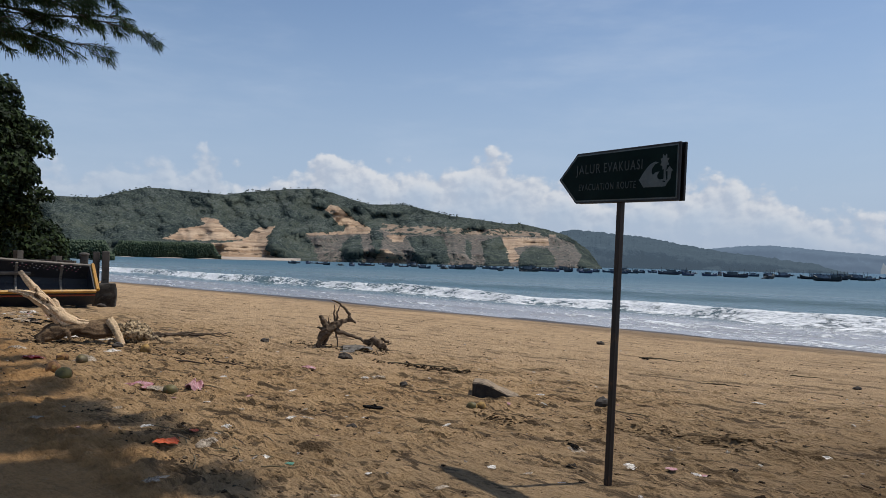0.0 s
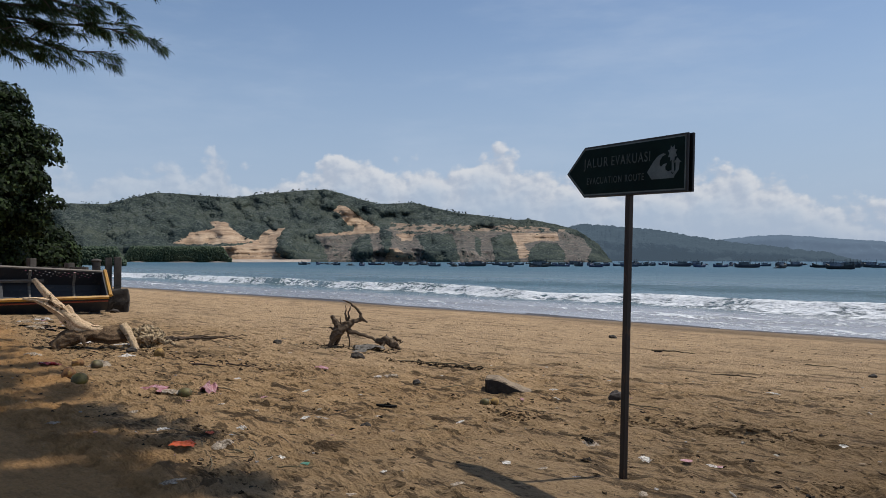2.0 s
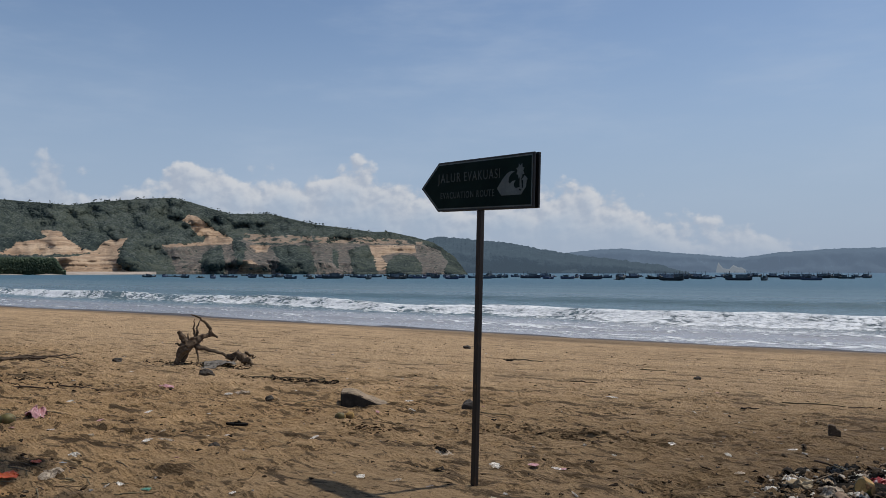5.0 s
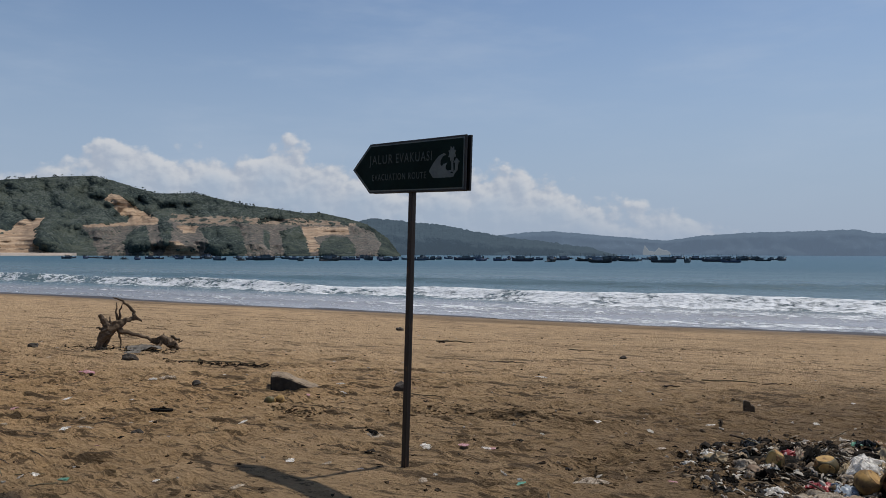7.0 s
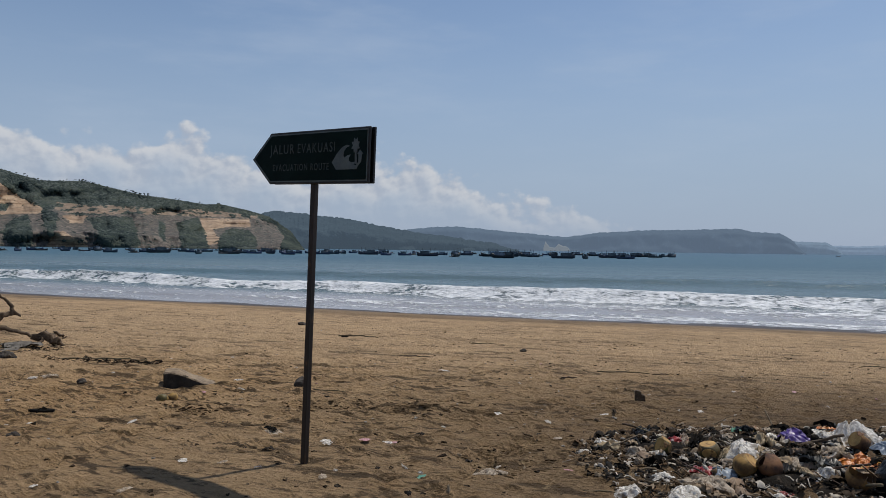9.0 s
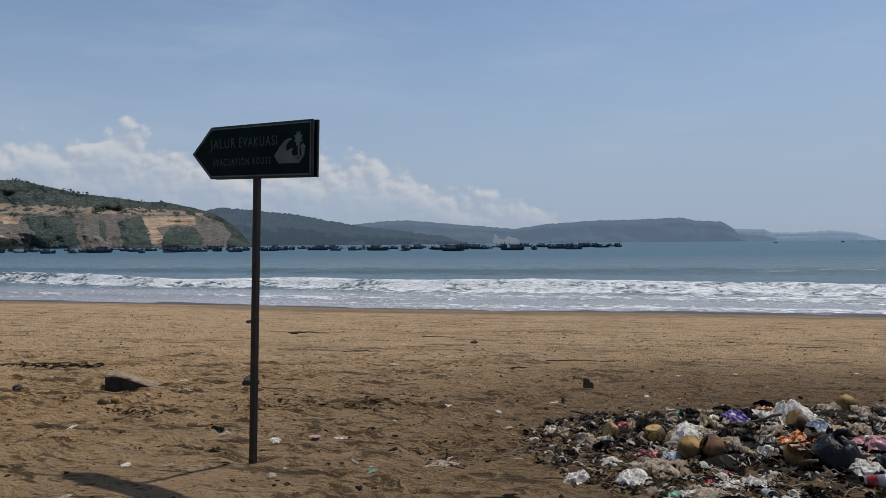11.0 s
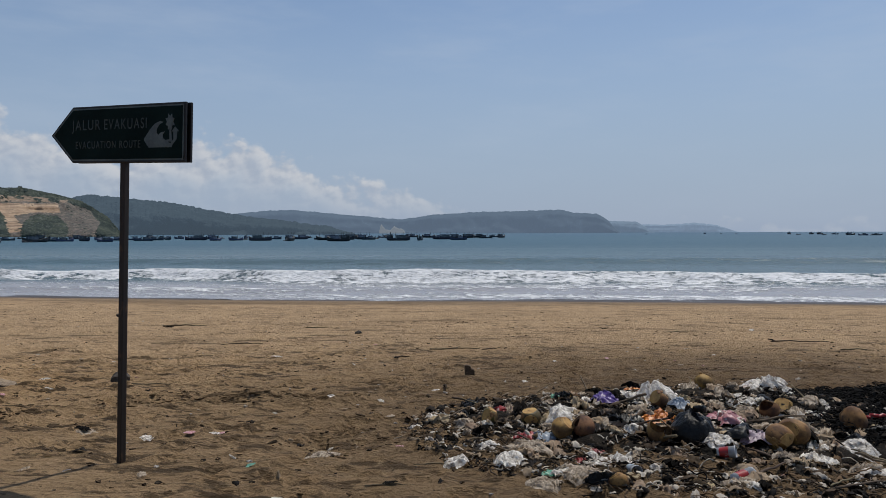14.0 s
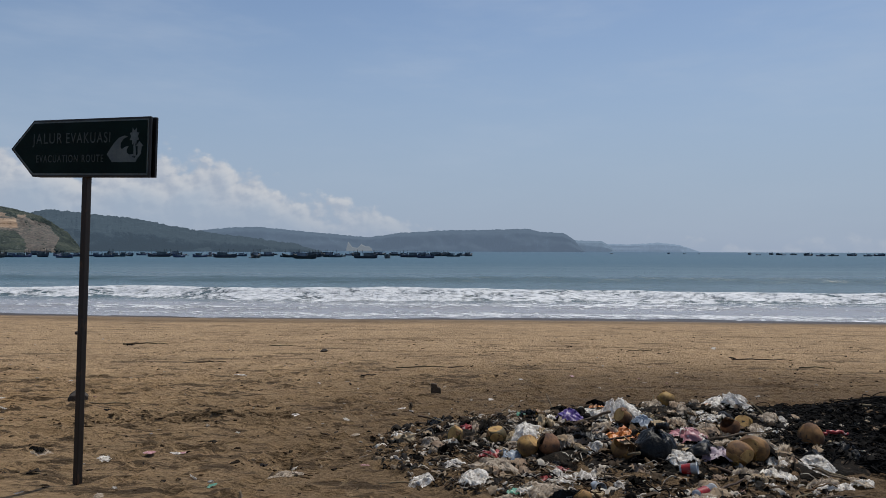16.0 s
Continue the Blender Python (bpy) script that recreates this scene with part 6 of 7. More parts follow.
def coconut(x, y, r, kind, seed, tilt=70, group="coconuts lying about"):
    r *= 0.88
    lab = {"green": "old green coconut husk lying on its side", "brown": "brown coconut husk lying on its side", "cut": "brown coconut cut open, showing pale rim and hollow"}[kind]
    t = thing("coconut", lab, "coconut", rest(x, y, 0.02 + (0.3 * r if group == "coconuts lying about" else 0.0)), seed * 77 % 360, group)
    b = bmesh.new()
    ovoid(b, r, 1.15, seed)
    if kind == "cut":
        geo = bmesh.ops.bisect_plane(b, geom=b.verts[:] + b.edges[:] + b.faces[:], plane_co=(0, 0, r * 0.72), plane_no=(0, 0, 1), clear_outer=True)
    for f in b.faces:
        f.smooth = True
    rc = random.Random(seed)
    cb = bmesh.new()
    for k in range(rc.choice((2, 3, 4)) if group != "coconuts lying about" else rc.choice((0, 1, 2))):
        w, up = rc.uniform(0, 6.283), rc.uniform(0.35, 1.0)
        n = Vector((math.cos(w), math.sin(w), up)).normalized()
        bmesh.ops.bisect_plane(b, geom=b.verts[:] + b.edges[:] + b.faces[:], plane_co=n * r * rc.uniform(0.66, 0.86), plane_no=n, clear_outer=True)
        if kind != "cut":
            for f in bmesh.ops.holes_fill(b, edges=[e for e in b.edges if e.is_boundary], sides=0)["faces"]:
                f.smooth = False
                c = f.calc_center_median()
                face = [cb.verts.new(c + (v.co - c) * 0.97 + n * 0.0025) for v in f.verts]
                rim = [cb.verts.new(c + (v.co - c) * 0.99 - n * 0.002) for v in f.verts]
                up_face = cb.faces.new(face)
                up_face.normal_update()
                if up_face.normal.dot(n) < 0:
                    up_face.normal_flip()
                for i in range(len(face)):
                    cb.faces.new((face[i], rim[i], rim[(i + 1) % len(rim)], face[(i + 1) % len(rim)]))
    body = part("husk", b, HUSK_G if kind == "green" else HUSK_B, t)
    rot = Matrix.Translation((0, 0, r * 0.95)) @ Matrix.Rotation(radians(tilt), 4, "X")
    body.matrix_basis = rot
    if cb.faces:
        part("cut_face", cb, CHOPPED, t, "ochre chopped face").matrix_basis = rot
    b = bmesh.new()
    if kind == "cut":
        rr = r * 0.80
        ring = []
        for q, z in ((rr, r * 0.715), (rr * 0.98, r * 0.735), (rr * 0.62, r * 0.735), (rr * 0.58, r * 0.66)):
            ring.append([b.verts.new((q * math.cos(w * 0.3927), q * math.sin(w * 0.3927), z)) for w in range(16)])
        for a, c in zip(ring, ring[1:]):
            for i in range(16):
                b.faces.new((a[i], a[(i + 1) % 16], c[(i + 1) % 16], c[i]))
        part("rim", b, FLESH, t, "pale fibrous cut rim").matrix_basis = rot
        b = bmesh.new()
        bmesh.ops.create_icosphere(b, subdivisions=2, radius=rr * 0.62, matrix=Matrix.Translation((0, 0, r * 0.66)) @ Matrix.Diagonal((1, 1, 0.12, 1)))
        part("hollow", b, HOLLOW, t, "dark hollow inside").matrix_basis = rot
    else:
        for k in range(3):
            w = k * 2.09
            bmesh.ops.create_icosphere(b, subdivisions=1, radius=r * 0.22, matrix=Matrix.Translation((r * 0.16 * math.cos(w), r * 0.16 * math.sin(w), r * 1.12)) @ Matrix.Diagonal((1, 1, 0.35, 1)))
        part("calyx", b, HUSK_B, t, "dry brown calyx").matrix_basis = rot
    return t


def drape(n, size, tall, aspect, seed, crease=0.10):
    """Points of a thin crushed film: a torn outline thrown over a soft bulge, with sharp creases and tucked edges."""
    u = np.linspace(-1, 1, n)
    U, V = np.meshgrid(u, u)
    # square to rounded outline, torn unevenly
    r = np.sqrt(U ** 2 + V ** 2) + 1e-6
    sq = np.maximum(np.abs(U), np.abs(V)) / r
    a = np.arctan2(V, U)
    R = np.maximum(np.abs(U), np.abs(V)) * (0.80 + 0.28 * perlin(np.cos(a) * 1.3 + seed * 1.7, np.sin(a) * 1.3 + 4.1, seed % 97))
    X, Y = R * np.cos(a), R * np.sin(a)
    o = seed * 0.613
    X = X + 0.16 * perlin(U * 1.6 + o, V * 1.6, 3) + 0.08 * perlin(U * 4 + o, V * 4, 5)
    Y = Y + 0.16 * perlin(U * 1.6 + 9 + o, V * 1.6, 7) + 0.08 * perlin(U * 4 + 9 + o, V * 4, 9)
    wx, wy = U + 0.3 * perlin(U * 1.4, V * 1.4 + o, 11), V + 0.3 * perlin(U * 1.4 + 5, V * 1.4 + o, 13)
    fold = 1 - np.abs(perlin(wx * 1.9 + o, wy * 1.9, 17)) * 2.2
    ang = seed * 1.3
    px_, py_ = wx * math.cos(ang) + wy * math.sin(ang), -wx * math.sin(ang) + wy * math.cos(ang)
    fold2 = 1 - np.abs(perlin(px_ * 5.2 + o, py_ * 1.3, 19)) * 2.2
    fold3 = 1 - np.abs(perlin(px_ * 9.1 + o, py_ * 3.1, 23)) * 2.2
    dome = np.clip(1 - R ** 2, 0, 1) ** 0.6
    bulge = 0.75 + 0.5 * perlin(U * 0.9 + o, V * 0.9, 29)
    Z = tall * dome * bulge + crease * (fold * 0.9 + fold2 * 0.6 + fold3 * 0.2) * (0.35 + 0.65 * dome)
    P = np.stack([X * size * 0.5, Y * size * 0.5 * aspect, Z * size * 0.5], -1).reshape(-1, 3)
    P[:, 2] -= np.percentile(P[:, 2], 6)
    return P


def crumpled(name, lab, cat, x, y, size, mat, seed, tall=0.6, group="", at=None, sub=4, sharp=0.5, crease=0.11):
    """A crushed bag or wrapper of thin film; stones are solid lumps."""
    if mat is STONE:
        b = bmesh.new()
        bmesh.ops.create_icosphere(b, subdivisions=3, radius=1.0)
        o = Vector((seed * 3.7, seed * 1.9, 0))
        for v in b.verts:
            v.co *= 1 + 0.35 * noise.noise(v.co * 1.4 + o) + 0.12 * noise.noise(v.co * 4 + o)
            v.co = Vector((v.co.x * size * 0.5, v.co.y * size * 0.4, max(v.co.z, -0.5) * size * 0.32 + size * 0.12))
        ob = part(name, b, mat)
    else:
        n = 30 if size > 0.2 else 22 if size > 0.12 else 14
        ob = sheet(name, drape(n, size * 1.25, tall * 1.0, 0.85, seed, crease), grid_faces(n, n), mat, smooth=mat not in (CLOTH, CARD))
    rr = random.Random(seed)
    ob.matrix_basis = pose(*(at or rest(x, y, 0.008)), rr.uniform(-10, 10), rr.uniform(-10, 10), seed * 61 % 360)
    return tagged(ob, lab, cat, group)


def scrap_sheet(name, lab, cat, x, y, size, mat, seed, group="", lift=0.3, aspect=0.6):
    """A torn, rumpled piece of film or paper lying about."""
    n = 16 if size > 0.12 else 10
    rng = random.Random(seed)
    ob = sheet(name, drape(n, size * 1.2, lift * 0.35, aspect, seed, 0.05 + lift * 0.22), grid_faces(n, n), mat, smooth=False)
    k = 28 if group == HEAP else 8
    ob.matrix_basis = pose(*rest(x, y, 0.004 if group == HEAP else -0.012), rng.uniform(-k, k), rng.uniform(-k, k), rng.uniform(0, 360))
    return tagged(ob, lab, cat, group)


HEAP = "rubbish on the heap"


def stick(x, y, length, r, turn, seed, lab="dry brown stick lying on the sand", mat=None, at=None, tilt=0.0):
    b = bmesh.new()
    P, Rr = limb([(-length / 2, 0, 0), (0, length * 0.04, r * 0.6), (length / 2, 0, 0)], [r, r * 0.9, r * 0.5], 4, wob=r * 0.8, seed=seed)
    tube(b, P, Rr, 6, 0.2, seed)
    if seed % 3 == 0:
        tube(b, [P[4], P[4] + Vector((length * 0.12, length * 0.10, r))], [r * 0.6, r * 0.3], 5)
    ob = part("stick", b, mat or TWIG, smooth=True)
    p = at or rest(x, y, -r * 0.5)
    ob.matrix_basis = pose(*p, 0, tilt, turn)
    return tagged(ob, lab, "stick", "sticks on the beach")


def cup(x, y, h, r, band, seed, tilt=88, turn=0.0):
    t = thing("plastic_cup", "crushed clear drink cup with a red band on the rubbish", "cup", rest(x, y, 0.0), turn)
    rot = Matrix.Translation((0, 0, r)) @ Matrix.Rotation(radians(tilt), 4, "X") @ Matrix.Translation((0, 0, -h / 2))

    def ringed(prof, name, mat, lab):
        b = bmesh.new()
        rings = [[b.verts.new((q * math.cos(k * 0.3491), q * math.sin(k * 0.3491) * 0.92, z)) for k in range(18)] for q, z in prof]
        for a, c in zip(rings, rings[1:]):
            for i in range(18):
                b.faces.new((a[i], a[(i + 1) % 18], c[(i + 1) % 18], c[i]))
        part(name, b, mat, t, lab, smooth=True).matrix_basis = rot

    ringed([(0.001, 0.0), (r * 0.72, 0.0), (r * 0.97, h), (r * 1.05, h), (r * 1.05, h - 0.006), (r * 0.95, h - 0.008), (r * 0.69, 0.005), (0.001, 0.005)], "cup_body", CLEAR, "clear plastic body")
    ringed([(r * 0.77, h * 0.12), (r * 0.92, h * 0.62)], "band", band, "printed red band")
    return t


# coconuts out on the sand
for k, (x, y, r, kind) in enumerate(((-9.98, 3.31, 0.105, "brown"), (-9.46, 3.26, 0.10, "green"), (-10.72, 3.93, 0.09, "green"), (-7.87, 3.86, 0.082, "green"), (-11.15, 3.82, 0.09, "brown"), (-5.36, 6.21, 0.066, "green"), (-5.40, 6.42, 0.06, "brown"), (-11.85, 5.35, 0.10, "brown"))):
    coconut(x, y, r, kind, k + 1, 75)

# bags and wrappers on the sand
for k, (nm, lb, ct, x, y, s, mt, tall) in enumerate((
        ("plastic_bag", "crumpled pink and white plastic bag on the sand", "bag", -7.97, 4.2, 0.24, PINK, 1.5),
        ("plastic_bag", "grey crumpled plastic bag beside coconuts", "bag", -10.9, 4.02, 0.34, FILM_DIRTY, 0.6),
        ("plastic_bag", "red and white wrapper on the sand", "wrapper", -11.4, 3.5, 0.30, RED, 0.3),
        ("plastic_bag", "pale plastic bag among the driftwood", "bag", -14.6, 5.0, 0.5, FILM, 0.5),
        ("plastic_bag", "white scrap of plastic beside the log", "bag", -12.0, 4.9, 0.22, FILM, 0.3),
        ("paper_cup", "small white crushed cup on the sand", "cup", -5.88, 3.42, 0.10, FILM, 0.8),
        ("plastic_wrapper", "silver and grey wrapper on the sand", "wrapper", -5.40, 2.98, 0.20, FILM_DIRTY, 0.5),
        ("plastic_wrapper", "white crumpled wrapper on the sand", "wrapper", -4.80, 3.10, 0.13, FILM, 0.5),
        ("plastic_wrapper", "white crumpled wrapper on the sand", "wrapper", -9.05, 6.66, 0.20, PINK, 0.4),
        ("plastic_wrapper", "white crumpled wrapper on the sand", "wrapper", -7.9, 6.8, 0.16, FILM, 0.3),
        ("plastic_wrapper", "pale wrapper beside the slab", "wrapper", -5.2, 7.35, 0.14, FILM, 0.6),
        ("plastic_wrapper", "small blue and white wrapper", "wrapper", -5.72, 3.22, 0.09, BLUE, 0.5),
        ("plastic_wrapper", "dirty wrapper with dark twigs", "wrapper", -3.48, 5.44, 0.20, FILM_DIRTY, 0.35),
        ("plastic_wrapper", "dirty white wrapper by the sign", "wrapper", -1.38, 5.02, 0.22, FILM_DIRTY, 0.3),
        ("plastic_bag", "clear bag tied round a stick", "bag", -0.40, 4.88, 0.2, FILM, 0.6))):
    crumpled(nm, lb, ct, x, y, s, mt, k + 20, tall, "litter on the sand")
rng = random.Random(77)
flat_bits = [(-5.56, 2.74, 0.26, VIVID), (-5.99, 3.17, 0.22, PINK), (-5.86, 3.1, 0.14, VIVID), (-8.4, 3.7, 0.5, PINK), (-8.0, 3.8, 0.3, FILM_DIRTY), (-7.21, 2.26, 0.16, FILM_DIRTY), (-3.47, 4.27, 0.10, FILM), (-2.83, 5.22, 0.15, FILM), (-3.63, 10.28, 0.18, FILM), (-2.36, 5.5, 0.1, PINK),
             (-4.76, 2.25, 0.16, FILM_DIRTY), (-3.7, 2.98, 0.12, FILM_DIRTY), (-4.87, 5.28, 0.08, FILM), (-4.53, 3.2, 0.14, TEAL), (-1.9, 7.1, 0.14, FILM), (-5.78, 4.24, 0.15, FILM_DIRTY), (-13.8, 5.5, 0.3, FILM), (-15.2, 5.0, 0.4, FILM_DIRTY), (-16.2, 5.6, 0.4, FILM_DIRTY),
             (-11.2, 9.3, 0.8, SACKING), (-10.9, 8.9, 0.4, SACKING), (-7.4, 5.2, 0.12, FILM), (-6.6, 4.0, 0.12, FILM_DIRTY), (-8.7, 5.0, 0.14, FILM), (-2.9, 4.36, 0.06, FILM), (-1.1, 6.1, 0.12, FILM_DIRTY), (-0.9, 7.6, 0.1, FILM), (-1.75, 4.6, 0.08, TEAL)]
for k, (x, y, s, mt) in enumerate(flat_bits):
    scrap_sheet("torn_wrapper", "flattened torn plastic wrapper on the sand", "wrapper", x, y, s, mt, 200 + k, "litter on the sand", 0.2)
more_bits = [(FILM, -11.86, 4.74, 0.14), (FILM, -13.15, 5.45, 0.12), (FILM_DIRTY, -12.63, 3.65, 0.26), (CLOTH, -11.06, 4.13, 0.14), (FILM, -7.21, 3.95, 0.09), (FILM_DIRTY, -7.31, 3.02, 0.16), (FILM, -6.31, 2.89, 0.13), (FILM, -5.8, 4.06, 0.16), (FILM_DIRTY, -6.23, 4.54, 0.08), (FILM, -4.83, 5.2, 0.07),
             (FILM_DIRTY, -3.3, 3.53, 0.11), (CLOTH, -3.53, 5.48, 0.16), (FILM, -5.61, 7.9, 0.14), (CLOTH, -5.25, 4.21, 0.11), (FILM_DIRTY, -7.26, 10.01, 0.12), (FILM, -3.87, 3.38, 0.07)]
more_bits += [(FILM_DIRTY, -7.8, 6.96, 0.3), (CLOTH, -7.29, 6.61, 0.12), (FILM, -7.46, 7.66, 0.09), (FILM_DIRTY, -3.2, 4.37, 0.08), (CLOTH, -1.83, 10.25, 0.16), (FILM, 0.03, 8.22, 0.12), (CLOTH, 4.37, 13.45, 0.2), (FILM, 4.63, 15.48, 0.2), (CLOTH, -7.77, 14.94, 0.2), (FILM, -2.39, 5.46, 0.09), (FILM_DIRTY, -2.35, 4.31, 0.12),
              (CLOTH, -0.75, 4.32, 0.1), (FILM, 2.04, 4.6, 0.12), (FILM_DIRTY, 2.5, 5.0, 0.2), (FILM, -14.9, 6.3, 0.3), (PINK, -15.1, 6.1, 0.34), (CLOTH, -15.4, 6.2, 0.4), (FILM_DIRTY, -14.6, 5.9, 0.3)]
rng = random.Random(77)
for k in range(46):
    f = rng.random()
    x, y = -21.6 + 4.2 * f + rng.gauss(0, 0.5), 6.5 - 1.2 * f + rng.gauss(0, 0.35)
    more_bits.append((rng.choice((CLOTH, CLOTH, CLOTH, FILM, FILM_DIRTY, FILM_DIRTY, CARD, PINK)), round(x, 2), round(y, 2), rng.uniform(0.14, 0.42)))
for k, (mt, x, y, s) in enumerate(more_bits):
    scrap_sheet("torn_wrapper", "small dark rag lying on the sand" if mt is CLOTH else "pale torn scrap of plastic lying on the sand", "wrapper", x, y, s, mt, 700 + k, "litter on the sand", 0.35, 0.5)
for k in range(90):
    x, y = rng.uniform(-15, 4), 3.0 + 9 * rng.random() ** 1.3
    if -4.8 < x < -1.0 and y < 3.4:
        continue
    scrap_sheet("torn_wrapper", "small faded scrap of plastic film on the sand", "wrapper", x, y, rng.uniform(0.04, 0.10), rng.choice((FILM, FILM, FILM_DIRTY, FILM_DIRTY, CARD, PINK)), 300 + k, "litter on the sand", 0.25)

# sticks, sandals, stake
beach_sticks = [(-8.6, 8.65, 1.3, 0.022, 20), (-9.3, 8.4, 0.7, 0.02, 0), (-1.1, 11.4, 0.8, 0.018, 8), (-0.5, 11.6, 0.4, 0.014, 30), (4.8, 13.3, 1.0, 0.02, 4), (3.0, 14.9, 0.5, 0.02, 10), (-4.5, 15.3, 0.6, 0.02, 0), (-1.75, 10.35, 0.22, 0.02, 20), (-4.85, 11.9, 0.7, 0.022, 15), (-7.6, 15.3, 1.0, 0.03, 5), (-3.4, 4.95, 0.18, 0.006, 70)]
more_sticks = [(-4.3, 4.2, 0.5, 0.008, 30), (-6.0, 3.0, 0.7, 0.008, 10), (-10.5, 5.3, 1.2, 0.03, 25), (-9.9, 5.8, 0.9, 0.02, 5), (-5.2, 2.9, 0.5, 0.008, 60), (-4.2, 7.7, 0.5, 0.015, 5), (-0.75, 4.3, 0.3, 0.01, 10), (-16.5, 6.0, 1.0, 0.03, 40), (5.2, 12.0, 0.5, 0.02, 0), (-6.6, 7.0, 0.4, 0.012, 80), (-0.55, 4.84, 0.28, 0.008, 10)]
for k, (x, y, ln, r, tn) in enumerate(beach_sticks + more_sticks):
    stick(x, y, ln, r * 0.6, tn, k + 1)

tr = random.Random(15)
for k in range(26):
    x, y = -5.3 + tr.gauss(0, 0.40), 3.0 + tr.gauss(0, 0.22)
    stick(x, y, tr.uniform(0.12, 0.34), tr.uniform(0.003, 0.006), tr.uniform(-30, 40), 200 + k, "thin broken twig lying among scraps on the sand")
for k in range(16):
    x, y = -8.4 + tr.gauss(0, 0.5), 4.1 + tr.gauss(0, 0.25)
    stick(x, y, tr.uniform(0.15, 0.5), tr.uniform(0.004, 0.009), tr.uniform(-30, 40), 240 + k, "thin dark twig lying on the sand")


def sandal(x, y, turn, seed):
    t = thing("sandal", "old black rubber sandal lying on the sand", "sandal", rest(x, y, 0.0), turn, "lost sandals")
    b = bmesh.new()
    out = []
    for k in range(20):
        w = k * 0.31416
        out.append((0.125 * math.cos(w), (0.045 + 0.010 * math.cos(w)) * math.sin(w)))
    prism(b, out, 0.0, 0.022, 0.003)
    bmesh.ops.rotate(b, verts=b.verts[:], matrix=Matrix.Rotation(radians(90), 3, "X"))
    bmesh.ops.translate(b, verts=b.verts[:], vec=(0, 0, 0.024))
    part("sole", b, CLOTH, t, "black foam sole")
    b = bmesh.new()
    tube(b, [(-0.02, -0.045, 0.02), (0.0, -0.03, 0.06), (0.05, 0, 0.05), (0.0, 0.03, 0.06), (-0.02, 0.045, 0.02)], [0.008] * 5, 6)
    part("strap", b, CLOTH, t, "black thong strap")
    return t


sandal(-6.1, 4.78, 40, 1)
sandal(-5.84, 5.14, 20, 2)
for k, (x, y, s) in enumerate(((-5.22, 4.34, 0.10), (-4.69, 7.95, 0.26), (-10.7, 17.9, 0.22), (-10.1, 8.2, 0.26), (-7.2, 6.9, 0.14), (-13.0, 8.4, 0.2), (-3.3, 14.0, 0.15), (-12.6, 5.2, 0.2), (-25.3, 9.0, 0.35), (-24.7, 9.6, 0.3))):
    crumpled("stone", "dark rounded lump of stone on the sand", "stone", x, y, s, STONE, k + 60, 0.9, "stones on the sand", sub=3, sharp=0.18)


def stake():
    x, y = -0.64, 8.75
    t = thing("wooden_stake", "short dark broken wooden stake stuck in the sand", "stake", rest(x, y, 0.05), 10)
    b = bmesh.new()
    prism(b, [(-0.055, 0.0), (0.065, 0.0), (0.058, 0.12), (0.02, 0.13), (0.012, 0.165), (-0.045, 0.18), (-0.06, 0.16)], -0.03, 0.03, 0.006)
    part("stake", b, BARK, t)
    return t


stake()

# ---- rubbish heap ----
EARTH = worn("rubbish_soil", (0.020, 0.016, 0.012), (0.010, 0.009, 0.008), (0.06, 0.045, 0.033), scale=7, fine=50, rough=0.95, bump=0.9, dist=0.03, **{"Specular IOR Level": 0.1})
hx, hy = np.meshgrid(np.arange(-0.9, 6.6, 0.045), np.arange(4.96, 8.66, 0.045))
q1, q2 = ((hx - 1.7) / 2.3) ** 2 + ((hy - 6.31) / 1.25) ** 2, ((hx - 4.45) / 1.6) ** 2 + ((hy - 6.81) / 1.25) ** 2
top = 0.17 * np.clip(1 - q1, 0, None) + 0.29 * np.clip(1 - q2, 0, None) + 0.07 * np.exp(-((hx - 1.9) / 0.7) ** 2 - ((hy - 6.66) / 0.45) ** 2)
hz = beach_z(hx, hy) + top + np.where(top > 0, 0.05, 0) * fbm(hx * 3, hy * 3, 71, 4, 0.6) + np.where(top > 0.01, 0.0, -0.12)
heap = sheet("rubbish_mound", np.stack([hx, hy, hz], -1).reshape(-1, 3), grid_faces(hx.shape[1], hx.shape[0]), EARTH)
tagged(heap, "low mound of dark burnt rubbish and soil on the sand", "mound")

for k, (x, y, r, kind, tl) in enumerate(((0.34, 5.76, 0.082, "brown", 70), (0.49, 5.74, 0.082, "cut", 62), (0.10, 6.09, 0.075, "green", 80), (-0.24, 6.22, 0.07, "green", 70), (1.03, 5.62, 0.088, "cut", 40), (1.65, 7.0, 0.085, "brown", 80), (1.95, 5.63, 0.10, "brown", 85),
                                         (1.82, 5.53, 0.092, "brown", 95), (2.10, 6.3, 0.07, "green", 60), (1.94, 6.12, 0.075, "cut", 30), (2.49, 5.95, 0.092, "cut", 60), (0.63, 4.72, 0.055, "brown", 80), (1.15, 6.35, 0.075, "brown", 30))):
    coconut(x, y - 0.24, r * 1.13, kind, 30 + k, tl, "coconuts on the heap")
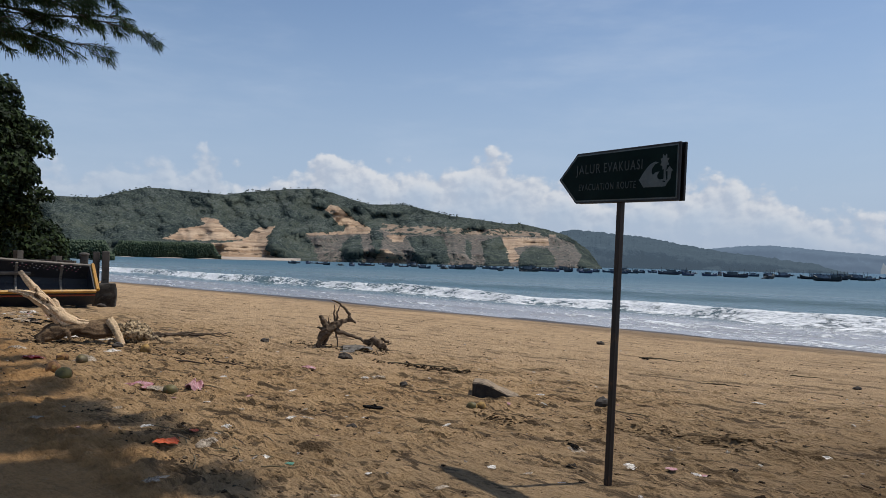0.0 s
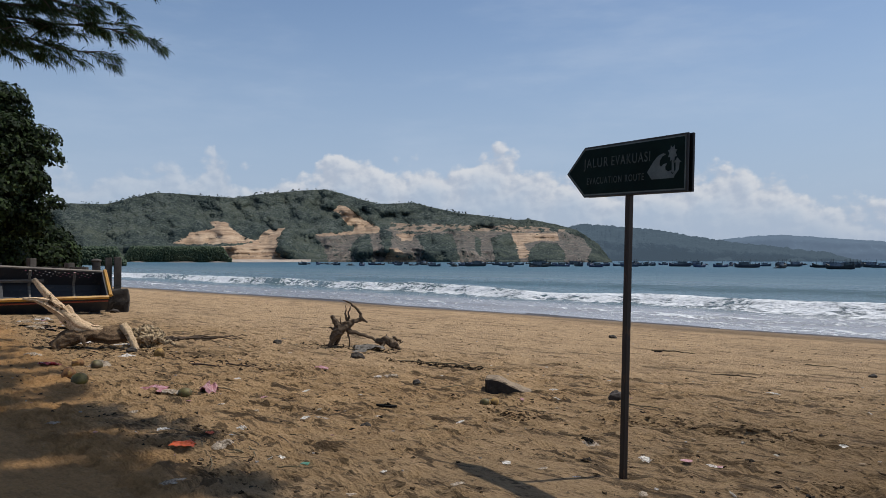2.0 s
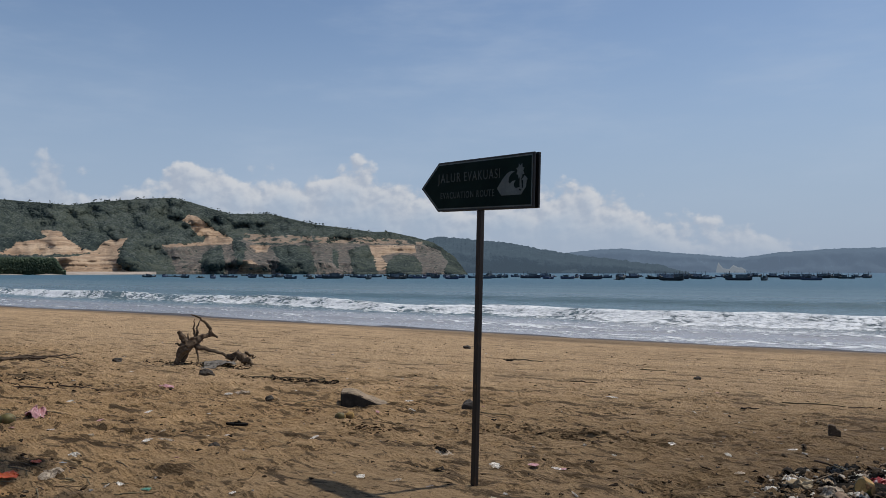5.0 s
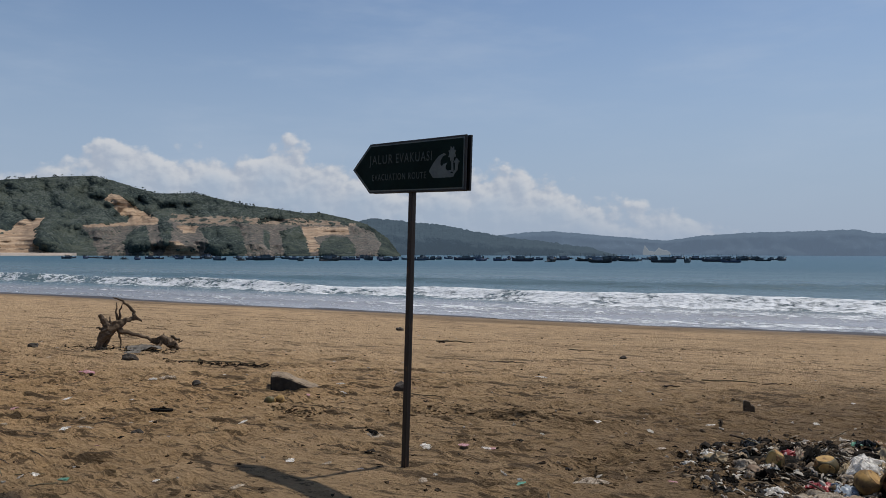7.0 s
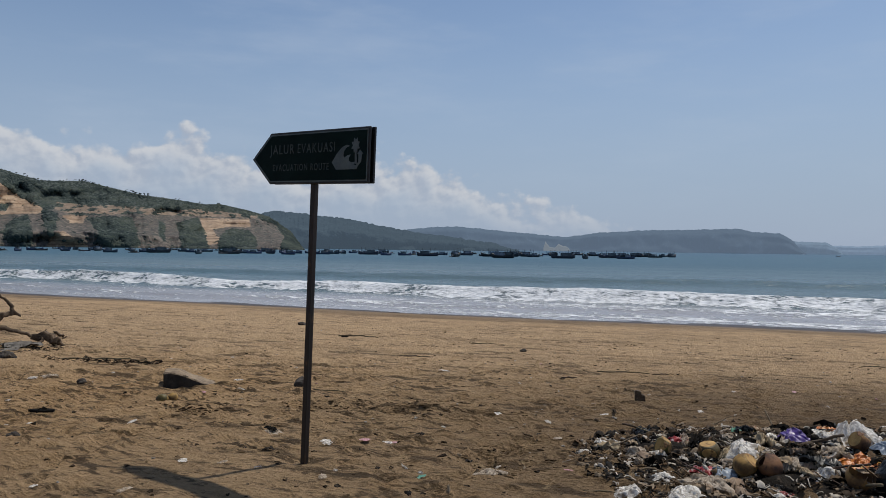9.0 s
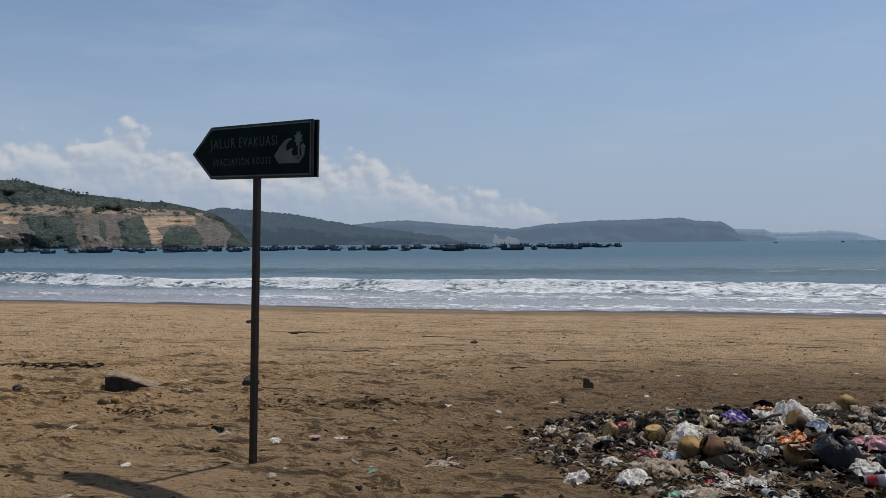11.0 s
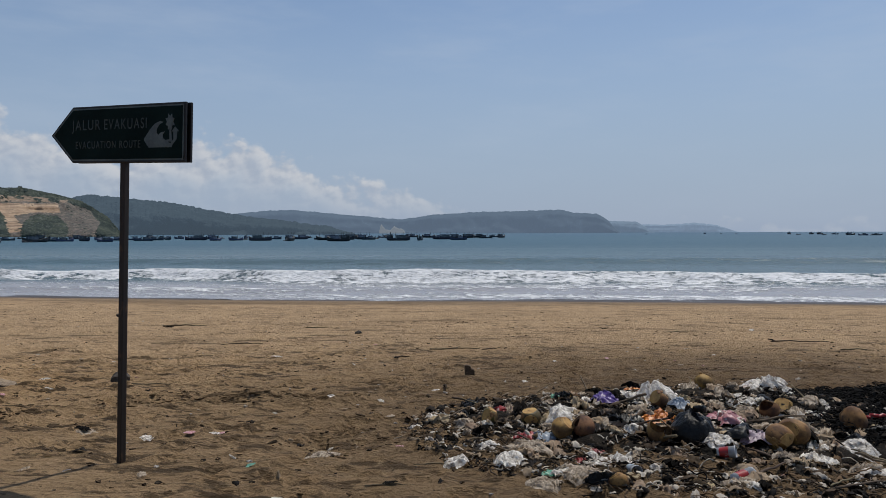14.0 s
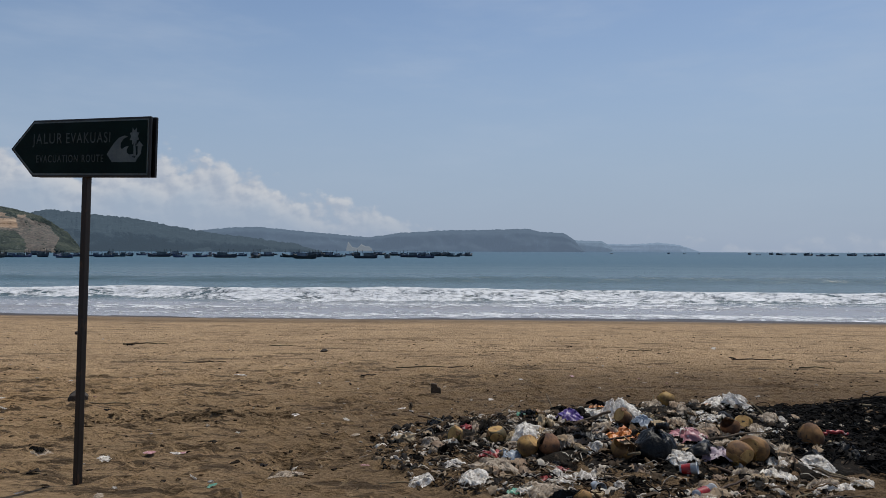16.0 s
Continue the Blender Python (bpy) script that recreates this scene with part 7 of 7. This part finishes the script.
heap_bags = [
    ("black_bag", "slack black bag between the coconuts", "bag", 1.6, 5.65, 0.26, FILM_BLACK, 0.7),
    ("plastic_bag", "white crumpled clear plastic bag", "bag", 0.37, 6.12, 0.34, FILM, 0.75),
    ("plastic_bag", "clear plastic bag crushed flat", "bag", -0.05, 5.14, 0.26, FILM, 0.6),
    ("plastic_bag", "grey clear plastic bag", "bag", 0.08, 5.42, 0.3, FILM_DIRTY, 0.6),
    ("plastic_bag", "white ribbed clear plastic pack", "bag", 0.77, 5.28, 0.27, FILM, 0.85),
    ("plastic_bag", "white and clear film standing up", "bag", 1.18, 6.54, 0.34, FILM, 0.9),
    ("plastic_bag", "bluish white plastic bag on the heap", "bag", 1.33, 6.28, 0.22, BLUE, 0.8),
    ("plastic_bag", "large white crumpled film on top", "bag", 2.18, 7, 0.4, FILM, 0.85),
    ("plastic_bag", "white peaked piece of film", "bag", 2.2, 7.4, 0.22, FILM, 1.2),
    ("plastic_bag", "white and red patterned wrapper", "bag", 1.56, 5.92, 0.24, PINK, 0.8),
    ("plastic_bag", "faded lilac plastic bag on the heap", "bag", 1.71, 5.62, 0.24, LILAC, 0.8),
    ("plastic_bag", "long white strip of film", "bag", 1.4, 5.55, 0.22, FILM, 0.8),
    ("plastic_bag", "grey stiff plastic scrap standing up", "bag", 1.81, 5.27, 0.16, FILM_DIRTY, 1.2),
    ("plastic_bag", "white crushed film on the sand", "bag", 2.1, 5.57, 0.17, FILM, 0.8),
    ("plastic_bag", "white crushed film lying by the heap", "bag", 2.35, 5.56, 0.26, FILM, 0.5),
    ("plastic_bag", "white crushed film lying by the heap", "bag", 2.32, 5.12, 0.22, FILM, 0.5),
    ("plastic_bag", "white crushed film lying by the heap", "bag", 2.52, 5.24, 0.16, FILM, 0.5),
    ("plastic_bag", "bright purple plastic bag on the heap", "bag", 0.73, 6.55, 0.25, PURPLE, 0.7),
    ("plastic_bag", "orange and yellow snack wrapper", "wrapper", 1.03, 5.95, 0.2, ORANGE, 0.7),
]
heap_bags_more = [
    ("plastic_bag", "orange torn wrapper on the heap", "wrapper", 1.15, 6.02, 0.15, ORANGE, 0.6),
    ("plastic_bag", "red crumpled plastic on the heap", "wrapper", -0.12, 6.44, 0.2, RED, 0.6),
    ("plastic_bag", "red crumpled plastic on the heap", "wrapper", 0.06, 5.77, 0.15, RED, 0.6),
    ("plastic_bag", "red torn wrapper on the heap", "wrapper", 0.43, 5.27, 0.12, RED, 0.4),
    ("plastic_bag", "red torn wrapper on the heap", "wrapper", 0.57, 5.5, 0.12, RED, 0.4),
    ("plastic_bag", "blue and white plastic wrapper", "wrapper", 0.2, 5.75, 0.17, BLUE, 0.6),
    ("plastic_ball", "white round plastic ball", "ball", 0.91, 5.1, 0.11, FILM, 1.1),
    ("plastic_bag", "white film hanging over twigs", "bag", 0.95, 6.7, 0.26, FILM, 0.6),
    ("plastic_bag", "tangled clear film at the edge", "bag", 0.4, 4.83, 0.26, FILM_DIRTY, 0.45),
    ("plastic_bag", "tangled clear film at the edge", "bag", 0.54, 5.2, 0.24, FILM, 0.5),
    ("plastic_bag", "pale film at the far edge", "bag", 2.9, 7.9, 0.26, FILM_DIRTY, 0.5),
    ("plastic_bag", "teal scrap of plastic on top", "wrapper", 0.35, 6.9, 0.14, TEAL, 0.6),
    ("plastic_bag", "green scrap of plastic on the sand", "wrapper", 0.22, 4.9, 0.14, TEAL, 0.3),
    ("plastic_bag", "white crumpled bag on the heap", "bag", -0.42, 6.15, 0.22, FILM_DIRTY, 0.7),
    ("plastic_bag", "white crumpled bag on the heap", "bag", -0.7, 6.46, 0.2, FILM, 0.6),
    ("plastic_bag", "crumpled grey film on the heap", "bag", 2.35, 6.5, 0.26, FILM_DIRTY, 0.6),
    ("plastic_bag", "white crumpled bag on the heap", "bag", 1.85, 6.5, 0.26, FILM, 0.6),
    ("plastic_bag", "tangled clear film at the edge", "bag", 0.18, 4.68, 0.22, FILM_DIRTY, 0.45),
    ("plastic_bag", "tangled clear film at the edge", "bag", -0.23, 5.5, 0.24, FILM, 0.45),
]
for k, (nm, lb, ct, x, y, s, mt, tall) in enumerate(heap_bags + heap_bags_more):
    crumpled(nm, lb, ct, x, y - 0.24, s * 1.12, mt, k + 100, tall, HEAP, sub=5 if s > 0.22 else 4, crease=0.07 if mt is FILM_BLACK else 0.11)


def rubbish_bag(x, y, r, seed):
    """A filled black bag, tied at the top, its film pulled into folds."""
    t = thing("rubbish_bag", "round filled black rubbish bag, tied, on the heap", "bag", rest(x, y, 0.02), 20, HEAP)
    b = bmesh.new()
    bmesh.ops.create_icosphere(b, subdivisions=5, radius=1.0)
    for v in b.verts:
        w, p = math.atan2(v.co.y, v.co.x), v.co.copy()
        pull = max(0.0, p.z) ** 2
        fold = abs(noise.noise(Vector((math.cos(w) * 4, math.sin(w) * 4, p.z * 0.8 + seed)))) * 0.16 * (0.3 + pull)
        lump = 0.12 * noise.noise(p * 1.7 + Vector((seed, 0, 0))) - 0.05 * abs(noise.noise(p * 5))
        v.co = p * (1 + lump - fold)
        v.co.z = max(v.co.z, -0.55) * 0.95 + 0.5
        v.co *= r
    part("sack", b, FILM_BLACK, t, "taut black film", smooth=True)
    b = bmesh.new()
    add_limb(b, [(0, 0, r * 1.38), (0.01, -0.02, r * 1.52), (0.05, -0.05, r * 1.6)], [0.03, 0.018, 0.03], seed=3, sides=8)
    part("knot", b, FILM_BLACK, t, "twisted tied neck", smooth=True)


rubbish_bag(1.27, 5.44, 0.155, 4)
cup(1.41, 5.06, 0.12, 0.045, RED, 1, 80, 70)
cup(1.40, 4.66, 0.16, 0.042, RED, 2, 88, 125)
cup(0.75, 4.74, 0.10, 0.038, BLUE, 3, 85, 20)
rng = random.Random(5)
heap_mats = (FILM, FILM_DIRTY, CLOTH, FILM_DIRTY, FILM_DIRTY, FILM_DIRTY, FILM_DIRTY, CLOTH, CLOTH, CLOTH, CLOTH, CARD, CARD, FILM_BLACK, FILM_BLACK, FILM, CARD, CLOTH, CARD, CLOTH, CARD)
words = {FILM.name: "white torn film on the heap", FILM_DIRTY.name: "dirty grey film on the heap", CLOTH.name: "dark rag on the heap", CARD.name: "brown soggy cardboard scrap on the heap", FILM_BLACK.name: "black film on the heap", PINK.name: "pinkish torn wrapper on the heap", RED.name: "red torn wrapper on the heap", BLUE.name: "pale blue torn wrapper on the heap", ORANGE.name: "orange torn wrapper on the heap", LILAC.name: "faded lilac wrapper on the heap"}
for k in range(330):
    while True:
        x, y = rng.uniform(-0.9, 3.6), rng.uniform(4.3, 7.7)
        q = ((x - 1.35) / 2.25) ** 2 + ((y - 5.91) / 1.6) ** 2
        if q < 1 and not (x > 2.3 and y < 5.46) and rng.random() < 1.15 - q * 0.7:
            break
    mt = rng.choice(heap_mats[2:15] if x > 2.5 else heap_mats)
    if rng.random() < 0.55:
        scrap_sheet("torn_film", words[mt.name], "scrap", x, y, rng.uniform(0.09, 0.28), mt, 600 + k, HEAP, 1.0, rng.uniform(0.18, 0.6))
    else:
        crumpled("crumpled_scrap", words[mt.name], "scrap", x, y, rng.uniform(0.07, 0.17), mt, 600 + k, rng.uniform(0.5, 0.9), HEAP, sub=3)
back_mats = (FILM, FILM, FILM_DIRTY, FILM_DIRTY, CARD, CARD, ORANGE, FILM, FILM_DIRTY)
for k in range(70):
    x, y = rng.uniform(0.4, 2.5), rng.uniform(5.5, 7.05)
    mt = rng.choice(back_mats)
    if k % 2:
        scrap_sheet("torn_film", words[mt.name], "scrap", x, y, rng.uniform(0.14, 0.28), mt, 1200 + k, HEAP, 0.8, rng.uniform(0.4, 0.8))
    else:
        crumpled("crumpled_scrap", words[mt.name], "scrap", x, y, rng.uniform(0.12, 0.22), mt, 1200 + k, rng.uniform(0.6, 1.0), HEAP)
for k in range(34):
    x, y = rng.uniform(-0.6, 3.4), rng.uniform(4.5, 7.6)
    stick(x, y, rng.uniform(0.2, 0.6), rng.uniform(0.005, 0.012), rng.uniform(0, 180), k, "thin twig among the rubbish", at=(x, y, on_ground(x, y) + pile_z(x, y) + 0.03), tilt=rng.uniform(-25, 25))
stick(2.74, 5.86, 0.20, 0.018, 10, 2, "red plastic pipe on the heap", RED, at=(2.74, 5.86, on_ground(2.74, 5.86) + pile_z(2.74, 5.86) + 0.05))


# burnt black netting and rope
def strands(name, count, place, length, r, mat, lab, cat, seed):
    """Loose curled strands and ribbons, joined."""
    rng = np.random.RandomState(seed)
    b_v, b_f, off = [], [], 0
    for k in range(count):
        x, y, z = place(rng)
        n = 7
        d = rng.uniform(0, 6.28)
        bend = rng.normal() * 0.8
        rise = rng.uniform(-0.1, 0.5)
        p = [(x, y, z)]
        ln = length * rng.uniform(0.4, 1.4) / n
        for j in range(n - 1):
            d += bend * 0.5 + rng.normal() * 0.35
            p.append((p[-1][0] + ln * math.cos(d), p[-1][1] + ln * math.sin(d), max(p[-1][2] + ln * (rise - 0.22 * j) + rng.normal() * ln * 0.25, z - 0.03)))
        p = np.array(p)
        w = r * rng.uniform(0.5, 1.5)
        for j in range(n):
            t = p[min(j + 1, n - 1)] - p[max(j - 1, 0)]
            t /= np.linalg.norm(t) + 1e-9
            s = np.cross(t, (0.2, 0.1, 1.0))
            s /= np.linalg.norm(s) + 1e-9
            u = np.cross(s, t)
            b_v += [p[j] + s * w, p[j] + u * w - s * w * 0.5, p[j] - u * w - s * w * 0.5]
        for j in range(n - 1):
            for i in range(3):
                b_f.append((off + j * 3 + i, off + j * 3 + (i + 1) % 3, off + j * 3 + 3 + (i + 1) % 3, off + j * 3 + 3 + i))
        off += n * 3
    ob = sheet(name, np.array(b_v), np.array(b_f), mat, smooth=False)
    return tagged(ob, lab, cat, kind="stuff")


BURNT = worn("burnt_net", (0.008, 0.008, 0.009), (0.014, 0.014, 0.014), (0.022, 0.021, 0.020), scale=4, fine=40, rough=0.9, bump=0.5, **{"Specular IOR Level": 0.05})


def net_place(rng):
    while True:
        x, y = rng.uniform(2.1, 6.2), rng.uniform(5.0, 8.4)
        if ((x - 3.95) / 2.1) ** 2 + ((y - 6.61) / 1.5) ** 2 < 1:
            return x, y, ground_z(x, y) + pile_z(x, y) + 0.01


def heap_place(rng):
    while True:
        x, y = rng.uniform(-1.0, 3.9), rng.uniform(4.2, 7.9)
        if ((x - 1.45) / 2.4) ** 2 + ((y - 5.96) / 1.7) ** 2 < 1 and not (x > 2.2 and y < 5.56):
            return x, y, ground_z(x, y) + pile_z(x, y) + 0.01


strands("burnt_netting", 24000, net_place, 0.24, 0.0038, BURNT, "tangled heap of burnt black netting and rope", "net", 81)
SHREDS = scraps("shredded_litter", [(0.012, 0.011, 0.010), (0.55, 0.50, 0.43), (0.07, 0.05, 0.032), (0.05, 0.036, 0.025), (0.26, 0.20, 0.14), (0.03, 0.024, 0.019), (0.11, 0.075, 0.045), (0.14, 0.09, 0.052), (0.018, 0.015, 0.013), (0.48, 0.43, 0.37), (0.09, 0.065, 0.045), (0.014, 0.012, 0.011)])
strands("shredded_litter", 4200, heap_place, 0.17, 0.004, SHREDS, "shreds of film, string and straw among the rubbish", "shreds", 82)


def chips(name, count, place, size, mat, lab, cat, seed):
    """Small curled chips lying flat, joined: leaves, bark, shell, film."""
    rng = np.random.RandomState(seed)
    V, off, Fc = [], 0, []
    base = np.array([(-0.5, -0.3, 0), (0.1, -0.42, 0.1), (0.5, 0.05, 0), (0.05, 0.4, 0.14), (-0.45, 0.25, 0.05)])
    for k in range(count):
        x, y, z = place(rng)
        s = size * rng.uniform(0.4, 1.5)
        w = rng.uniform(0, 6.28)
        p = base * s * (1 + 0.5 * rng.normal(size=(5, 3)) * 0.5)
        p[:, 2] = np.abs(p[:, 2]) * rng.uniform(0.4, 2.6)
        q = np.stack([p[:, 0] * math.cos(w) - p[:, 1] * math.sin(w), p[:, 0] * math.sin(w) + p[:, 1] * math.cos(w), p[:, 2]], -1) + (x, y, z + 0.004)
        low = q - np.array((0, 0, 0.006 + 0.12 * s))
        V += [q, low]
        i = np.arange(5) + off
        for a in range(5):
            c = (a + 1) % 5
            Fc.append((i[a], i[c], i[c] + 5, i[a] + 5))
        Fc.append((i[0], i[1], i[2], i[3]))
        Fc.append((i[0], i[3], i[4], i[4]))
        off += 10
    Fc = [f for f in Fc if len(set(f)) == 4]
    ob = sheet(name, np.concatenate(V), np.array(Fc), mat, smooth=False)
    return tagged(ob, lab, cat, kind="stuff")


def crumbs(name, count, place, size, mat, lab, cat, seed):
    """Small torn and crushed bits, joined, each turned its own way."""
    rng = np.random.RandomState(seed)
    n = 6
    forms = [drape(n, 1.35, 0.55, rng.uniform(0.16, 0.6), 500 + k, 0.22) for k in range(24)]
    V = []
    for k in range(count):
        x, y, z = place(rng)
        w, tx, ty = rng.uniform(0, 6.28), rng.normal() * 0.35, rng.normal() * 0.35
        m = np.array(Euler((tx, ty, w)).to_matrix())
        s = size * (0.6 + 0.9 * rng.rand() + 1.8 * rng.rand() ** 4)
        V.append((forms[rng.randint(24)] * s) @ m.T + (x, y, z))
    fs = grid_faces(n, n)[None] + (np.arange(count) * n * n)[:, None, None]
    return tagged(sheet(name, np.concatenate(V), fs.reshape(-1, 4), mat, smooth=False), lab, cat, kind="stuff")


def heap_chip_place(rng):
    x, y, z = heap_place(rng)
    return x, y, on_ground(x, y) + pile_z(x, y) + 0.005


def beach_place(rng):
    while True:
        x, y = rng.uniform(-20, 8), 2.4 + 17 * rng.rand() ** 1.8
        dens = 0.9 if y < 9 else 0.35
        if 0.5 + 0.5 * noise.noise((x * 0.5, y * 0.8, 3.0)) < dens * rng.rand() + 0.35:
            return x, y, on_ground(x, y)


def spill_place(rng):
    while True:
        x, y = 1.6 + rng.normal() * 2.4, 6.3 + rng.normal() * 1.3
        if y > 4.2:
            return x, y, on_ground(x, y) + pile_z(x, y)


def wrack_place(rng):
    k = rng.randint(0, 4)
    x0, y0, x1, y1 = ((-9.4, 8.35, -7.7, 8.9), (-15.5, 5.3, -9.5, 5.9), (-12.8, 9.0, -10.4, 9.4), (-17, 5.2, -12, 4.4))[k]
    f = rng.rand()
    x, y = x0 + (x1 - x0) * f + rng.normal() * 0.15, y0 + (y1 - y0) * f + rng.normal() * (0.08 if k == 0 else 0.3)
    return x, y, on_ground(x, y)


CHIP_DARK = scraps("beach_debris", [(0.05, 0.036, 0.025), (0.10, 0.07, 0.045), (0.035, 0.028, 0.022), (0.16, 0.12, 0.08), (0.07, 0.05, 0.034), (0.05, 0.04, 0.03)], 0.9)
CHIP_PALE = scraps("pale_chips", [(0.45, 0.42, 0.38), (0.55, 0.52, 0.48), (0.36, 0.30, 0.24), (0.5, 0.3, 0.28), (0.42, 0.38, 0.33), (0.60, 0.58, 0.55)], 0.7)
# dark chips also stand in for shaded specks among lumps of sand
chips("beach_debris", 1500, beach_place, 0.034, CHIP_DARK, "dark chips strewn over sand, as bark, leaf, charcoal and shaded specks", "debris", 91)
chips("beach_debris", 320, beach_place, 0.030, CHIP_PALE, "pale chips of shell and plastic strewn over sand", "debris", 92)
crumbs("heap_debris", 3200, heap_chip_place, 0.040, SHREDS, "small mixed scraps covering the rubbish heap", "debris", 93)
crumbs("heap_debris", 700, spill_place, 0.03, SHREDS, "small mixed scraps spilled round the heap", "debris", 94)


def net_lump_place(rng):
    x, y, z = net_place(rng)
    return x, y, z + 0.03


BLACKS = scraps("burnt_scraps", [(0.007, 0.007, 0.007), (0.014, 0.013, 0.012), (0.009, 0.009, 0.009), (0.018, 0.016, 0.014), (0.008, 0.008, 0.008), (0.012, 0.011, 0.010), (0.016, 0.015, 0.014), (0.010, 0.010, 0.010), (0.04, 0.036, 0.032)], 0.9)
crumbs("burnt_scraps", 2600, net_lump_place, 0.040, BLACKS, "black burnt rags and net matted together", "debris", 97)
strands("seaweed_wrack", 420, wrack_place, 0.16, 0.006, CLOTH, "dark strands of weed and twig along the sand", "wrack", 95)
chips("wrack_debris", 900, wrack_place, 0.045, CHIP_DARK, "dark bits of bark and weed in the wrack", "debris", 96)


# clods over the beach, coloured dark to stand for shaded dashes in the sand
CLOD = scraps("sand_clods", [(0.10, 0.066, 0.036), (0.065, 0.043, 0.025), (0.16, 0.104, 0.055), (0.05, 0.034, 0.021), (0.12, 0.078, 0.042)], 0.95)


DUG = ((-2.05, 6.95, 0.42, 0.12), (-2.95, 6.82, 0.5, 0.13), (-3.7, 6.65, 0.4, 0.12), (-4.6, 5.95, 0.3, 0.1), (-1.3, 5.4, 0.5, 0.3), (-5.0, 6.05, 0.25, 0.1))


def clods(count, seed):
    rng = np.random.RandomState(seed)
    V, Fc = [], []
    while len(V) < count:
        y = 2.6 + 19 * rng.rand() ** 2.1
        x = rng.uniform(-3.0 - 1.75 * y, 1.5 + 0.75 * y)
        if rng.rand() < 0.15:
            # gathered round the scrapes, their dark colour deepening the shaded pits
            px, py, lx, ly = DUG[rng.randint(len(DUG))]
            x, y = px + rng.normal() * lx * 0.6, py + rng.normal() * ly * 0.8
        elif 0.42 + 0.75 * noise.noise((x * 0.28, y * 1.1, 9.0)) + 0.45 * noise.noise((x * 0.9, y * 3.0, 4.0)) < rng.rand():
            continue
        s = (0.0035 + 0.012 * rng.rand() ** 4 + 0.0006 * y) * np.array((rng.uniform(1.2, 3.2), 1.1, rng.uniform(0.35, 0.6)))
        w = rng.normal() * 0.5
        p = ICO_V * s * (1 + 0.9 * (rng.rand(len(ICO_V), 3) - 0.5))
        p = np.stack([p[:, 0] * math.cos(w) - p[:, 1] * math.sin(w), p[:, 0] * math.sin(w) + p[:, 1] * math.cos(w), p[:, 2]], -1)
        V.append(p + (x, y, on_ground(x, y) + s[2] * 0.1))
        Fc.append(ICO_F + (len(V) - 1) * len(ICO_V))
    tagged(sheet("sand_clods", np.concatenate(V), np.concatenate(Fc), CLOD, smooth=False), "small brown clods strewn over the beach, coloured dark like shaded sand", "clods", kind="stuff")


clods(2600, 61)
